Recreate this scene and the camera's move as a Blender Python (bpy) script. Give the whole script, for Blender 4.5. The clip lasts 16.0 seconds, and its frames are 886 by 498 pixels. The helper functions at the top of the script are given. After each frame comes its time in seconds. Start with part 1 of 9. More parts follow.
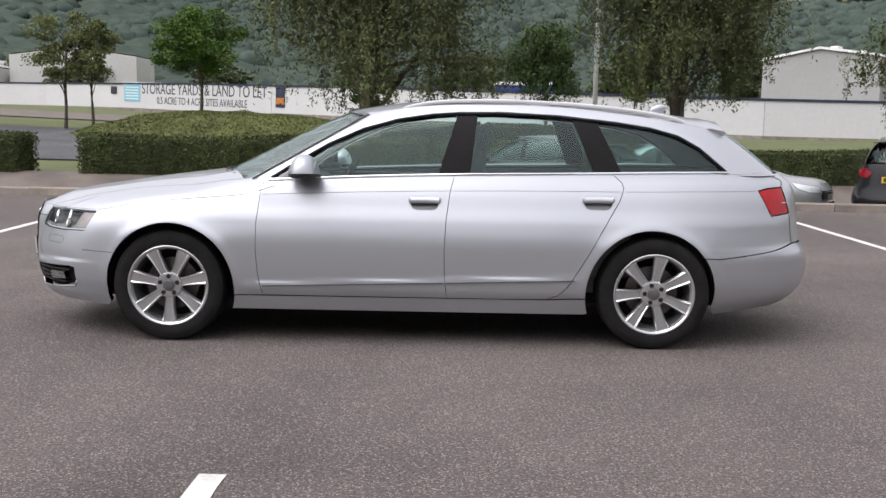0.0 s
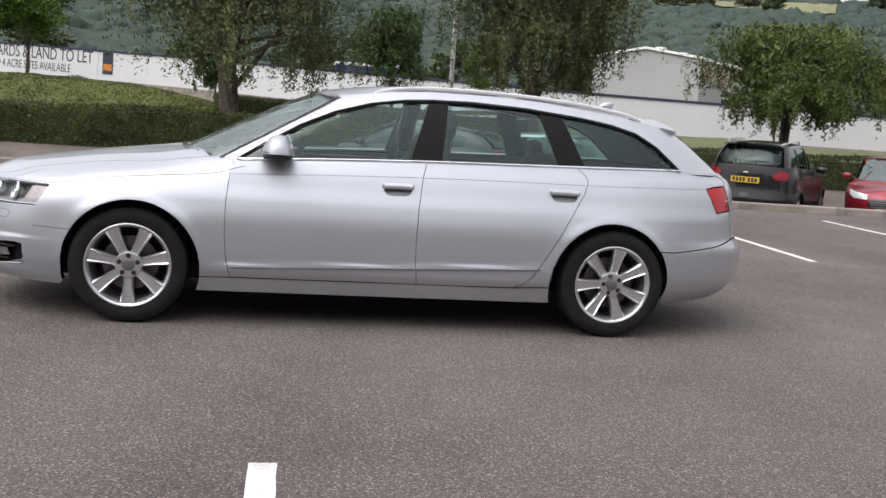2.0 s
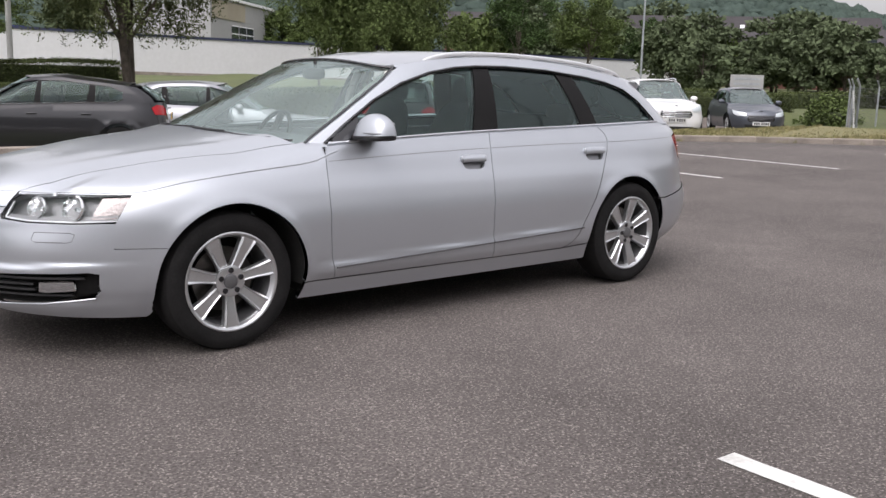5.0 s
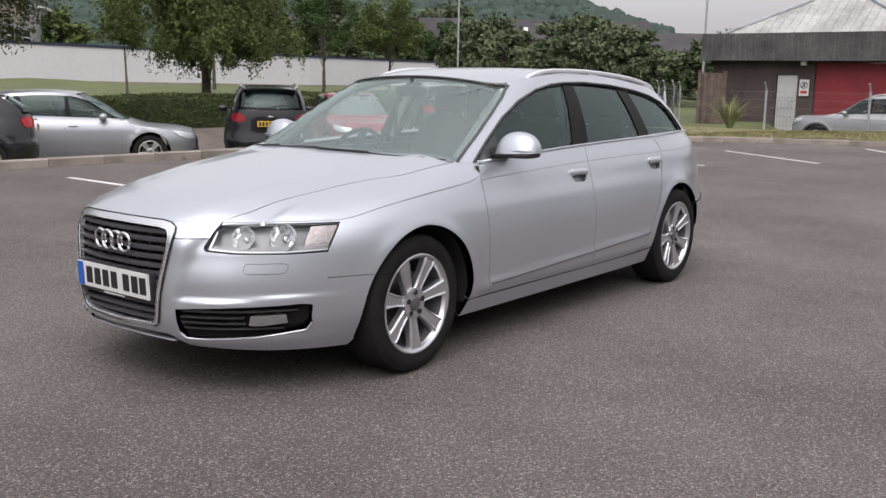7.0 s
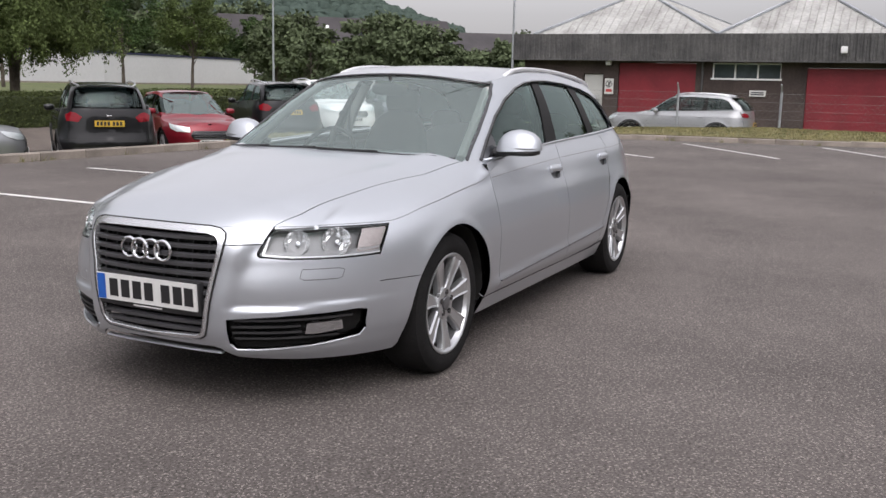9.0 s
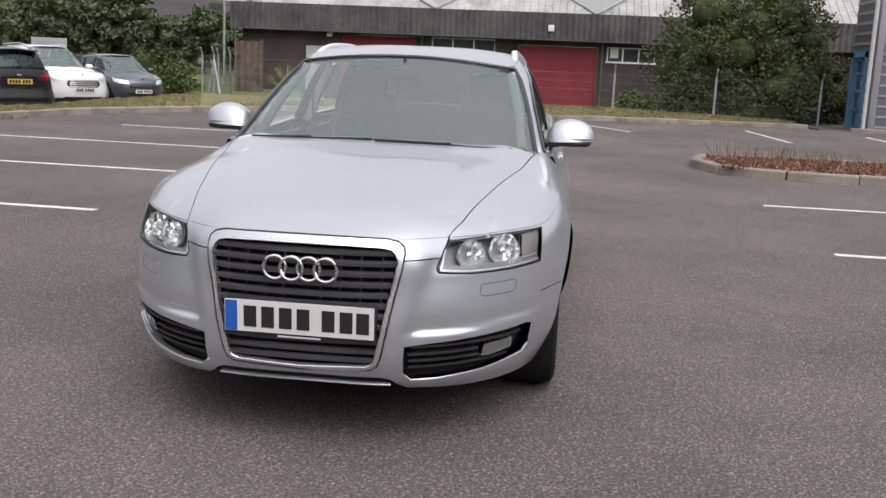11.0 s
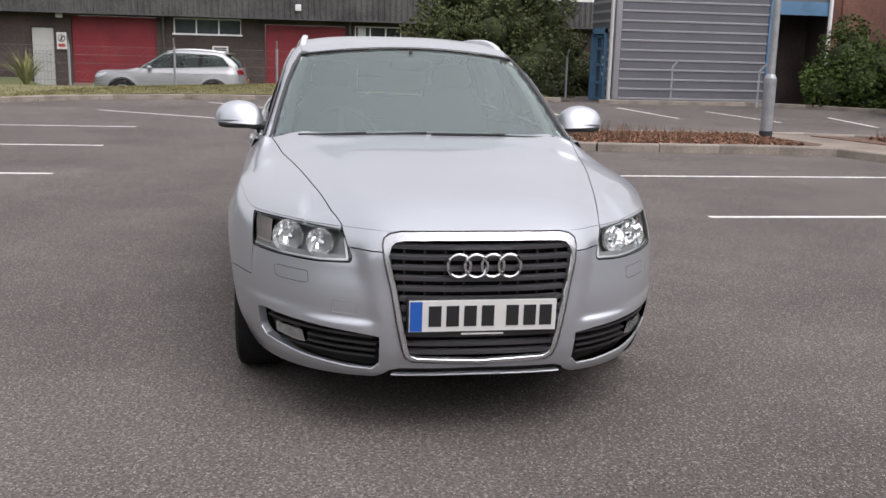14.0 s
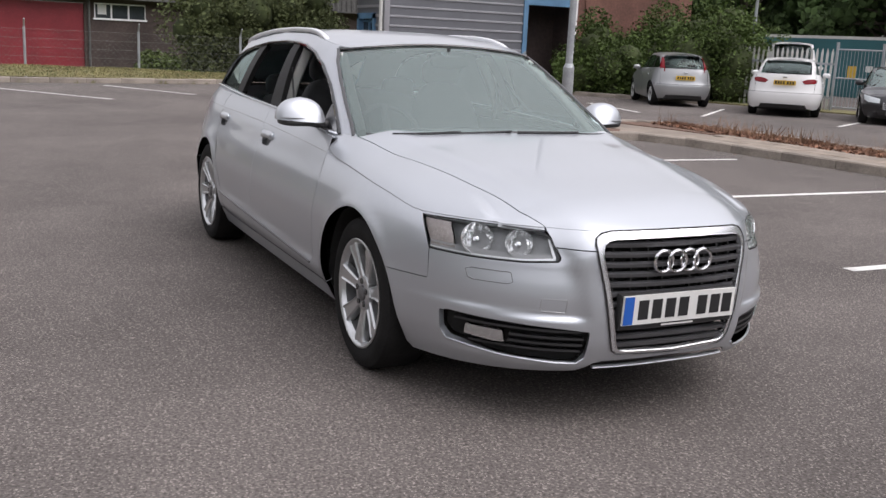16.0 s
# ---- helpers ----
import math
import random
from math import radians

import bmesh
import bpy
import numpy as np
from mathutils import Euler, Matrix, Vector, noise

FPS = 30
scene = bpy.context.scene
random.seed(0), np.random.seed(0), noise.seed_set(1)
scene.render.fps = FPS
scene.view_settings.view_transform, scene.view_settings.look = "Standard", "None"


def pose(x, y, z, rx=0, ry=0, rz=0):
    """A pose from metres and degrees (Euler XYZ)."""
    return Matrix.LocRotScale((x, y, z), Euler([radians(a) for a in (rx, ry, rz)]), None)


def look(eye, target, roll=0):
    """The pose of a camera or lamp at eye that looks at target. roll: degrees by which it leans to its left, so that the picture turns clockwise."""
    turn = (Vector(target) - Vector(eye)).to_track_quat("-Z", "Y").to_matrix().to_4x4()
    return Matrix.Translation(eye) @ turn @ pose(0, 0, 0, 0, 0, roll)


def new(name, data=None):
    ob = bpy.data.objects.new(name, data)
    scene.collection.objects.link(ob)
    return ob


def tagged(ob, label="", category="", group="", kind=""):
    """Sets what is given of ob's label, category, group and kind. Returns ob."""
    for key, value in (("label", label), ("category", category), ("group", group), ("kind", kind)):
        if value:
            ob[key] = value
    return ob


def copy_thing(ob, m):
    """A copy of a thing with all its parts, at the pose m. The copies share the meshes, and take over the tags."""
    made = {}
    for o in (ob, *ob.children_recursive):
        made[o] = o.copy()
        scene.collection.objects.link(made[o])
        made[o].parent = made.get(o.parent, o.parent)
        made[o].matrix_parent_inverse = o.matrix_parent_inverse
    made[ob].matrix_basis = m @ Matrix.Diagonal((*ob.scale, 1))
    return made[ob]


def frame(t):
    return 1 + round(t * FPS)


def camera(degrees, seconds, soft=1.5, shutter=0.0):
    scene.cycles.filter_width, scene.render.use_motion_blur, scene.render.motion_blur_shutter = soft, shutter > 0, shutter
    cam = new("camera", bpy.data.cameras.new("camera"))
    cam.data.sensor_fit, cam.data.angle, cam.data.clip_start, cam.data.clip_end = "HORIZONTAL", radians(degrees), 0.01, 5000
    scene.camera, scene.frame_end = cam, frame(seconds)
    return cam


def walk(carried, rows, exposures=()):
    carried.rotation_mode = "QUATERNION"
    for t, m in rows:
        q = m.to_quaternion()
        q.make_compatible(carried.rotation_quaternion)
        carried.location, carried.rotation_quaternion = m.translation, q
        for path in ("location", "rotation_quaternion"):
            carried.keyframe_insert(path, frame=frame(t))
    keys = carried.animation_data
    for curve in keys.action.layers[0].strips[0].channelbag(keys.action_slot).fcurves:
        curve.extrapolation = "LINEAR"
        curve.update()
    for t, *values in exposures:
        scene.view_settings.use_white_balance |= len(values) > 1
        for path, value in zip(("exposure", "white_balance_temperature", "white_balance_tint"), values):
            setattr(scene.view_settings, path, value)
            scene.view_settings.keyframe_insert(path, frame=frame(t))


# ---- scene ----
cam = camera(49.3, 16.0)
PATH = [
    (0, (0.242, -6.44, 1.274), (0.222, -4.455, 1.025), 1.0),
    (0.5, (0.118, -6.542, 1.27), (0.128, -4.556, 1.036), 1.7),
    (1, (-0.017, -6.592, 1.282), (0.04, -4.606, 1.052), 3.0),
    (1.5, (-0.227, -6.534, 1.252), (-0.065, -4.555, 1.012), 4.2),
    (2, (-0.607, -6.422, 1.277), (-0.267, -4.47, 1.005), 4.0),
    (2.5, (-1.08, -6.281, 1.286), (-0.544, -4.377, 0.993), 3.6),
    (3, (-1.558, -6.07, 1.279), (-0.866, -4.219, 0.968), 3.3),
    (3.2, (-1.764, -5.996, 1.263), (-0.995, -4.174, 0.968), 3.5),
    (5.3, (-3.731, -4.707, 1.305), (-2.429, -3.226, 0.971), 1.7),
    (5.5, (-3.89, -4.585, 1.287), (-2.56, -3.122, 0.984), 1.8),
    (6, (-4.241, -4.293, 1.32), (-2.83, -2.91, 1.009), 1.2),
    (6.5, (-4.548, -3.935, 1.334), (-3.065, -2.629, 1.025), 0.9),
    (7, (-4.845, -3.655, 1.353), (-3.284, -2.452, 1.013), 1.1),
    (7.5, (-5.027, -3.379, 1.351), (-3.401, -2.257, 1.039), 1.6),
    (8, (-5.183, -3.178, 1.359), (-3.518, -2.12, 1.031), 1.6),
    (8.5, (-5.329, -3.026, 1.355), (-3.627, -2.034, 1.006), 1.5),
    (8.7, (-5.363, -2.93, 1.334), (-3.629, -1.994, 0.991), 1.4),
    (10.8, (-5.521, -1.033, 1.332), (-3.581, -0.721, 0.957), 2.2),
    (11, (-5.554, -0.846, 1.352), (-3.603, -0.617, 0.976), 2.5),
    (11.5, (-5.575, -0.443, 1.358), (-3.61, -0.312, 1.006), 2.9),
    (12, (-5.567, -0.113, 1.38), (-3.605, -0.153, 0.995), 2.4),
    (12.5, (-5.625, 0.127, 1.391), (-3.666, 0.029, 1.004), 1.9),
    (13, (-5.708, 0.259, 1.4), (-3.747, 0.12, 1.029), 1.2),
    (13.5, (-5.711, 0.38, 1.389), (-3.759, 0.182, 1.0), 1.0),
    (14, (-5.625, 0.694, 1.372), (-3.694, 0.361, 0.972), 1.5),
    (14.5, (-5.537, 1.121, 1.372), (-3.627, 0.681, 0.972), 2.3),
    (15, (-5.406, 1.548, 1.362), (-3.536, 0.963, 0.962), 2.7),
    (15.5, (-5.273, 1.967, 1.374), (-3.46, 1.217, 0.987), 2.9),
    (16, (-5.172, 2.361, 1.396), (-3.424, 1.483, 0.98), 2.7),
]
walk(cam, [(t, look(eye, target, roll)) for t, eye, target, roll in PATH], exposures=[(0.0, 0.81, 6500.0, 16.0), (3.2, 0.79, 6500.0, 16.0), (7.0, 0.72, 6500.0, 16.0), (11.0, 0.67, 6500.0, 16.0), (13.0, 0.68, 6500.0, 16.0), (16.0, 0.74, 6500.0, 16.0)])

# ---- light ----
world = bpy.data.worlds.new("sky")
scene.world = world
world.use_nodes = True
wn = world.node_tree
sky = wn.nodes.new("ShaderNodeTexSky")
sky.sky_type = "NISHITA"
sky.sun_disc = False
sky.sun_elevation, sky.sun_rotation = radians(54), radians(236)
sky.air_density, sky.dust_density, sky.ozone_density = 1.0, 1.0, 1.0
grey = wn.nodes.new("ShaderNodeHueSaturation")
grey.inputs["Saturation"].default_value = 0.09
wn.links.new(sky.outputs[0], grey.inputs["Color"])
back = wn.nodes["Background"]
# an even cloud cover, brighter overhead than at the horizon
wco = wn.nodes.new("ShaderNodeTexCoord")
wsep = wn.nodes.new("ShaderNodeSeparateXYZ")
wn.links.new(wco.outputs["Generated"], wsep.inputs[0])
wmap = wn.nodes.new("ShaderNodeMapRange")
wmap.inputs["From Min"].default_value, wmap.inputs["From Max"].default_value = 0.0, 1.0
wmap.inputs["To Min"].default_value, wmap.inputs["To Max"].default_value = 0.26, 1.98
wn.links.new(wsep.outputs["Z"], wmap.inputs["Value"])
wmul = wn.nodes.new("ShaderNodeVectorMath")
wmul.operation = "SCALE"
wn.links.new(grey.outputs[0], wmul.inputs[0])
wn.links.new(wmap.outputs["Result"], wmul.inputs["Scale"])
wn.links.new(wmul.outputs["Vector"], back.inputs["Color"])
back.inputs["Strength"].default_value = 0.15

sun_data = bpy.data.lights.new("sun", "SUN")
sun_data.energy, sun_data.angle, sun_data.color = 0.76, radians(60), (1.0, 0.97, 0.93)
sun = new("sun", sun_data)
# sun behind thick cloud
_el, _az = radians(54), radians(236)
sun.matrix_world = look((0, 0, 50), (-50 * math.sin(_az) * math.cos(_el), -50 * math.cos(_az) * math.cos(_el), 50 - 50 * math.sin(_el)))


# ---- materials ----
def mat(name, color, rough=0.6, metal=0.0, var=0.25, scale=3.0, fine=60.0, bump=0.0, bump_scale=None, coat=0.0, spec=0.5, alt=None, rand=0.0, emit=0.0, fine_var=None):
    """A surface with variation at two scales, grain and relief."""
    m = bpy.data.materials.new(name)
    m.use_nodes = True
    nt = m.node_tree
    b = nt.nodes["Principled BSDF"]
    b.inputs["Roughness"].default_value = rough
    b.inputs["Metallic"].default_value = metal
    b.inputs["Specular IOR Level"].default_value = spec
    b.inputs["Coat Weight"].default_value = coat
    b.inputs["Coat Roughness"].default_value = 0.03
    co = nt.nodes.new("ShaderNodeTexCoord")
    c = np.array(color[:3])
    lo, hi = c * (1 - var), np.minimum(c * (1 + var), 1.0)
    if alt is not None:
        lo = np.array(alt)
        hi = c
    n1 = nt.nodes.new("ShaderNodeTexNoise")
    n1.inputs["Scale"].default_value = scale
    n1.inputs["Detail"].default_value = 5
    nt.links.new(co.outputs["Object"], n1.inputs["Vector"])
    r1 = nt.nodes.new("ShaderNodeValToRGB")
    r1.color_ramp.elements[0].position, r1.color_ramp.elements[1].position = 0.32, 0.68
    r1.color_ramp.elements[0].color = (*lo, 1)
    r1.color_ramp.elements[1].color = (*hi, 1)
    nt.links.new(n1.outputs["Fac"], r1.inputs["Fac"])
    n2 = nt.nodes.new("ShaderNodeTexNoise")
    n2.inputs["Scale"].default_value = fine
    n2.inputs["Detail"].default_value = 3
    nt.links.new(co.outputs["Object"], n2.inputs["Vector"])
    fv = var * 0.6 if fine_var is None else fine_var
    r2 = nt.nodes.new("ShaderNodeMapRange")
    r2.inputs["From Min"].default_value, r2.inputs["From Max"].default_value = 0.3, 0.7
    r2.inputs["To Min"].default_value, r2.inputs["To Max"].default_value = 1 - fv, 1 + fv
    nt.links.new(n2.outputs["Fac"], r2.inputs["Value"])
    mul = nt.nodes.new("ShaderNodeVectorMath")
    mul.operation = "SCALE"
    nt.links.new(r1.outputs["Color"], mul.inputs[0])
    nt.links.new(r2.outputs["Result"], mul.inputs["Scale"])
    last = mul.outputs["Vector"]
    if rand:
        oi = nt.nodes.new("ShaderNodeNewGeometry") if rand < 0 else nt.nodes.new("ShaderNodeObjectInfo")
        r3 = nt.nodes.new("ShaderNodeMapRange")
        r3.inputs["To Min"].default_value, r3.inputs["To Max"].default_value = 1 - abs(rand), 1 + abs(rand)
        nt.links.new(oi.outputs["Random Per Island"] if rand < 0 else oi.outputs["Random"], r3.inputs["Value"])
        m2 = nt.nodes.new("ShaderNodeVectorMath")
        m2.operation = "SCALE"
        nt.links.new(last, m2.inputs[0])
        nt.links.new(r3.outputs["Result"], m2.inputs["Scale"])
        last = m2.outputs["Vector"]
    nt.links.new(last, b.inputs["Base Color"])
    if bump:
        bp = nt.nodes.new("ShaderNodeBump")
        bp.inputs["Strength"].default_value = bump
        bp.inputs["Distance"].default_value = 0.01
        n3 = nt.nodes.new("ShaderNodeTexNoise")
        n3.inputs["Scale"].default_value = bump_scale or fine
        n3.inputs["Detail"].default_value = 4
        nt.links.new(co.outputs["Object"], n3.inputs["Vector"])
        nt.links.new(n3.outputs["Fac"], bp.inputs["Height"])
        nt.links.new(bp.outputs["Normal"], b.inputs["Normal"])
    if emit:
        b.inputs["Emission Color"].default_value = (*color[:3], 1)
        b.inputs["Emission Strength"].default_value = emit
    return m


def glass_mat(name, tint, ior=1.5, sheen=(0.80, 0.97, 0.93), veil=0.0):
    """Thin tinted glass: see-through, with gloss that grows at grazing angles, and a pale diffuse veil in place of
    reflected sky.
    """
    m = bpy.data.materials.new(name)
    m.use_nodes = True
    nt = m.node_tree
    out = nt.nodes["Material Output"]
    nt.nodes.remove(nt.nodes["Principled BSDF"])
    tr = nt.nodes.new("ShaderNodeBsdfTransparent")
    tr.inputs[0].default_value = (*tint, 1)
    gl = nt.nodes.new("ShaderNodeBsdfGlossy")
    gl.inputs["Roughness"].default_value = 0.015
    gl.inputs["Color"].default_value = (*sheen, 1)
    fr = nt.nodes.new("ShaderNodeFresnel")
    fr.inputs[0].default_value = ior
    mx = nt.nodes.new("ShaderNodeMixShader")
    nt.links.new(fr.outputs[0], mx.inputs[0])
    nt.links.new(tr.outputs[0], mx.inputs[1])
    nt.links.new(gl.outputs[0], mx.inputs[2])
    last = mx.outputs[0]
    # pale diffuse layer, uneven by noise, brightens the pane like mirrored sky
    if veil:
        df = nt.nodes.new("ShaderNodeBsdfDiffuse")
        df.inputs["Color"].default_value = (0.62, 0.62, 0.59, 1)
        n = nt.nodes.new("ShaderNodeTexNoise")
        n.inputs["Scale"].default_value, n.inputs["Detail"].default_value = 2.2, 4
        co = nt.nodes.new("ShaderNodeTexCoord")
        nt.links.new(co.outputs["Object"], n.inputs["Vector"])
        rg = nt.nodes.new("ShaderNodeMapRange")
        rg.inputs["To Min"].default_value, rg.inputs["To Max"].default_value = veil * 0.6, veil * 1.4
        nt.links.new(n.outputs["Fac"], rg.inputs["Value"])
        m2 = nt.nodes.new("ShaderNodeMixShader")
        nt.links.new(rg.outputs["Result"], m2.inputs[0])
        nt.links.new(last, m2.inputs[1])
        nt.links.new(df.outputs[0], m2.inputs[2])
        last = m2.outputs[0]
    nt.links.new(last, out.inputs[0])
    return m


def asphalt_mat(name, base, light=3.3, speck=260.0):
    """Worn asphalt: dark binder with pale stone chips, broad stains and a rough face."""
    m = mat(name, base, 0.85, 0, 0.20, 0.45, 75, 0.0, spec=0.2, fine_var=0.50)
    nt = m.node_tree
    b = nt.nodes["Principled BSDF"]
    co = nt.nodes.new("ShaderNodeTexCoord")
    vo = nt.nodes.new("ShaderNodeTexVoronoi")
    vo.inputs["Scale"].default_value = speck / 1.7
    nt.links.new(co.outputs["Object"], vo.inputs["Vector"])
    sep = nt.nodes.new("ShaderNodeSeparateColor")
    nt.links.new(vo.outputs["Color"], sep.inputs[0])
    rp = nt.nodes.new("ShaderNodeMapRange")
    rp.inputs["From Min"].default_value, rp.inputs["From Max"].default_value = 0.80, 1.0
    rp.inputs["To Min"].default_value, rp.inputs["To Max"].default_value = 0.0, 0.75
    nt.links.new(sep.outputs[0], rp.inputs["Value"])
    mx = nt.nodes.new("ShaderNodeMix")
    mx.data_type = "RGBA"
    old = b.inputs["Base Color"].links[0].from_socket
    nt.links.new(rp.outputs["Result"], mx.inputs["Factor"])
    nt.links.new(old, mx.inputs["A"])
    mx.inputs["B"].default_value = (*[min(1, v * light) for v in base], 1)
    nt.links.new(mx.outputs["Result"], b.inputs["Base Color"])
    last = mx.outputs["Result"]
    for scale, lo, hi, dark in ((2.6, 0.30, 0.62, 0.94), (9.0, 0.69, 0.78, 0.74), (0.22, 0.35, 0.7, 0.95)):
        n4 = nt.nodes.new("ShaderNodeTexNoise")
        n4.inputs["Scale"].default_value, n4.inputs["Detail"].default_value = scale, 3
        nt.links.new(co.outputs["Object"], n4.inputs["Vector"])
        r4 = nt.nodes.new("ShaderNodeMapRange")
        r4.inputs["From Min"].default_value, r4.inputs["From Max"].default_value = lo, hi
        r4.inputs["To Min"].default_value, r4.inputs["To Max"].default_value = (1.0, dark) if scale > 5 else (dark, 2 - dark)
        nt.links.new(n4.outputs["Fac"], r4.inputs["Value"])
        m4 = nt.nodes.new("ShaderNodeVectorMath")
        m4.operation = "SCALE"
        nt.links.new(last, m4.inputs[0])
        nt.links.new(r4.outputs["Result"], m4.inputs["Scale"])
        last = m4.outputs["Vector"]
    nt.links.new(last, b.inputs["Base Color"])
    bp = nt.nodes.new("ShaderNodeBump")
    bp.inputs["Strength"].default_value, bp.inputs["Distance"].default_value = 0.75, 0.006
    n3 = nt.nodes.new("ShaderNodeTexNoise")
    n3.inputs["Scale"].default_value, n3.inputs["Detail"].default_value = 120, 4
    nt.links.new(co.outputs["Object"], n3.inputs["Vector"])
    nt.links.new(n3.outputs["Fac"], bp.inputs["Height"])
    nt.links.new(bp.outputs["Normal"], b.inputs["Normal"])
    return m


def paint_mat(name, color, metal=0.0, rough=0.3, coat=1.0, spec=0.5):
    m = mat(name, color, rough, metal, 0.015, 1.2, 900, 0.0, coat=coat, fine_var=0.035, spec=spec)
    return m


M = {}
M["silver"] = paint_mat("silver_metallic_paint", (0.505, 0.530, 0.565), 0.68, 0.36, 0.7)
M["asphalt"] = asphalt_mat("worn_asphalt", (0.103, 0.0908, 0.0845))
M["road"] = asphalt_mat("road_asphalt", (0.078, 0.080, 0.083))
M["line"] = mat("white_road_paint", (0.66, 0.65, 0.62), 0.7, 0, 0.2, 6, 60, 0.3)
M["kerb"] = mat("weathered_concrete", (0.27, 0.235, 0.20), 0.9, 0, 0.3, 2.5, 50, 0.4, rand=0.14)
M["paving"] = mat("paving_concrete", (0.215, 0.178, 0.145), 0.9, 0, 0.2, 1.5, 40, 0.3)
M["paving_dull"] = mat("dull_brown_paving", (0.135, 0.113, 0.098), 0.9, 0, 0.25, 1.2, 40, 0.3)
M["grass"] = mat("dry_grass", (0.155, 0.148, 0.062), 0.95, 0, 0.3, 0.8, 30, 0.6, alt=(0.19, 0.165, 0.076))
M["green"] = mat("green_grass", (0.078, 0.094, 0.034), 0.95, 0, 0.35, 0.5, 20, 0.6, alt=(0.105, 0.122, 0.042))
M["blade"] = mat("grass_blades", (0.165, 0.16, 0.066), 0.9, 0, 0.35, 2, 20, rand=-0.35)
M["blade_dry"] = mat("dry_grass_blades", (0.25, 0.21, 0.105), 0.9, 0, 0.3, 2, 20, rand=-0.35)
M["leaf"] = mat("tree_leaves", (0.082, 0.112, 0.034), 0.85, 0, 0.3, 0.8, 9, rand=-0.25, spec=0.25)
M["leaf_thin"] = mat("olive_leaves", (0.125, 0.145, 0.056), 0.85, 0, 0.3, 0.6, 9, rand=-0.2, spec=0.25)
M["leaf_birch"] = mat("birch_leaves", (0.096, 0.114, 0.047), 0.85, 0, 0.3, 0.6, 4, rand=-0.14, spec=0.25)
M["leaf_bright"] = mat("bright_leaves", (0.072, 0.135, 0.024), 0.85, 0, 0.3, 0.8, 9, rand=-0.45, spec=0.25)
M["leaf_mound"] = mat("ground_cover_leaves", (0.112, 0.128, 0.044), 0.85, 0, 0.3, 0.6, 9, rand=-0.2, spec=0.25)
M["leaf_hedge"] = mat("hedge_leaves", (0.068, 0.086, 0.029), 0.85, 0, 0.35, 0.9, 12, rand=-0.4, spec=0.25)
M["leaf_scrub"] = mat("grey_green_scrub_leaves", (0.088, 0.105, 0.045), 0.85, 0, 0.3, 0.6, 9, rand=-0.3, spec=0.25)
M["leaf_fresh"] = mat("fresh_shrub_leaves", (0.062, 0.094, 0.024), 0.85, 0, 0.3, 0.6, 9, rand=-0.28, spec=0.25)
# distance haze is put into this paler, greyer leaf colour
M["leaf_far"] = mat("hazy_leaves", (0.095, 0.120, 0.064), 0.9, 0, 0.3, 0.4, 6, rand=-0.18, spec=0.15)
M["leaf_dark"] = mat("dark_leaves", (0.045, 0.075, 0.024), 0.85, 0, 0.3, 0.6, 9, rand=-0.45, spec=0.25)
# the shade between leaves is put into this dark core colour
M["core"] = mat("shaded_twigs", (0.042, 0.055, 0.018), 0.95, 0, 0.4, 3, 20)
M["bark"] = mat("bark", (0.085, 0.070, 0.055), 0.95, 0, 0.4, 5, 40, 0.8)
M["soil"] = mat("bark_mulch", (0.18, 0.105, 0.075), 0.95, 0, 0.5, 8, 60, 0.9, alt=(0.09, 0.055, 0.04))
M["white_wall"] = mat("white_painted_block", (0.60, 0.60, 0.61), 0.8, 0, 0.05, 0.15, 4, 0.1)
M["navy"] = mat("navy_coping", (0.02, 0.025, 0.06), 0.6, 0, 0.2, 2)
M["black_text"] = mat("dark_lettering", (0.05, 0.05, 0.06), 0.6, 0, 0.1)
M["sign_blue"] = mat("pale_blue_panel", (0.22, 0.50, 0.60), 0.5, 0, 0.1, 4)
M["brick"] = mat("dark_brown_brick", (0.060, 0.044, 0.040), 0.9, 0, 0.3, 0.8, 12, 0.4)
M["brick_red"] = mat("red_brick", (0.150, 0.072, 0.055), 0.9, 0, 0.3, 0.8, 12, 0.4)
M["fascia"] = mat("weathered_sheet_cladding", (0.060, 0.059, 0.060), 0.7, 0.1, 0.35, 1.2, 10, 0.2, alt=(0.115, 0.112, 0.110))
M["roof_sheet"] = mat("pale_roof_sheeting", (0.44, 0.44, 0.42), 0.8, 0, 0.2, 1.0, 8, 0.2, alt=(0.26, 0.255, 0.24))
M["red_door"] = mat("dark_red_shutter", (0.215, 0.018, 0.028), 0.55, 0, 0.12, 1.0, 10)
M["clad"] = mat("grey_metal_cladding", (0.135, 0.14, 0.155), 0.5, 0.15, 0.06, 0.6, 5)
M["blue_frame"] = mat("blue_steel_frame", (0.10, 0.21, 0.34), 0.5, 0.0, 0.15, 2)
M["white_paint"] = mat("white_paint", (0.78, 0.78, 0.78), 0.5, 0, 0.06, 2)
M["grey_metal"] = mat("galvanised_steel", (0.36, 0.38, 0.40), 0.5, 0.5, 0.15, 3, 30)
M["dark_metal"] = mat("dark_metal", (0.04, 0.04, 0.045), 0.5, 0.2, 0.2, 4)
M["wood"] = mat("weathered_wood", (0.115, 0.086, 0.066), 0.9, 0, 0.35, 3, 30, 0.5, rand=0.2)
M["teal"] = mat("teal_sheeting", (0.024, 0.110, 0.125), 0.6, 0, 0.15, 0.5)
M["tile_roof"] = mat("dark_roof_tiles", (0.050, 0.045, 0.047), 0.9, 0, 0.2, 0.5, 8)
M["offwhite"] = mat("offwhite_cladding", (0.52, 0.52, 0.50), 0.7, 0, 0.08, 0.2, 3)
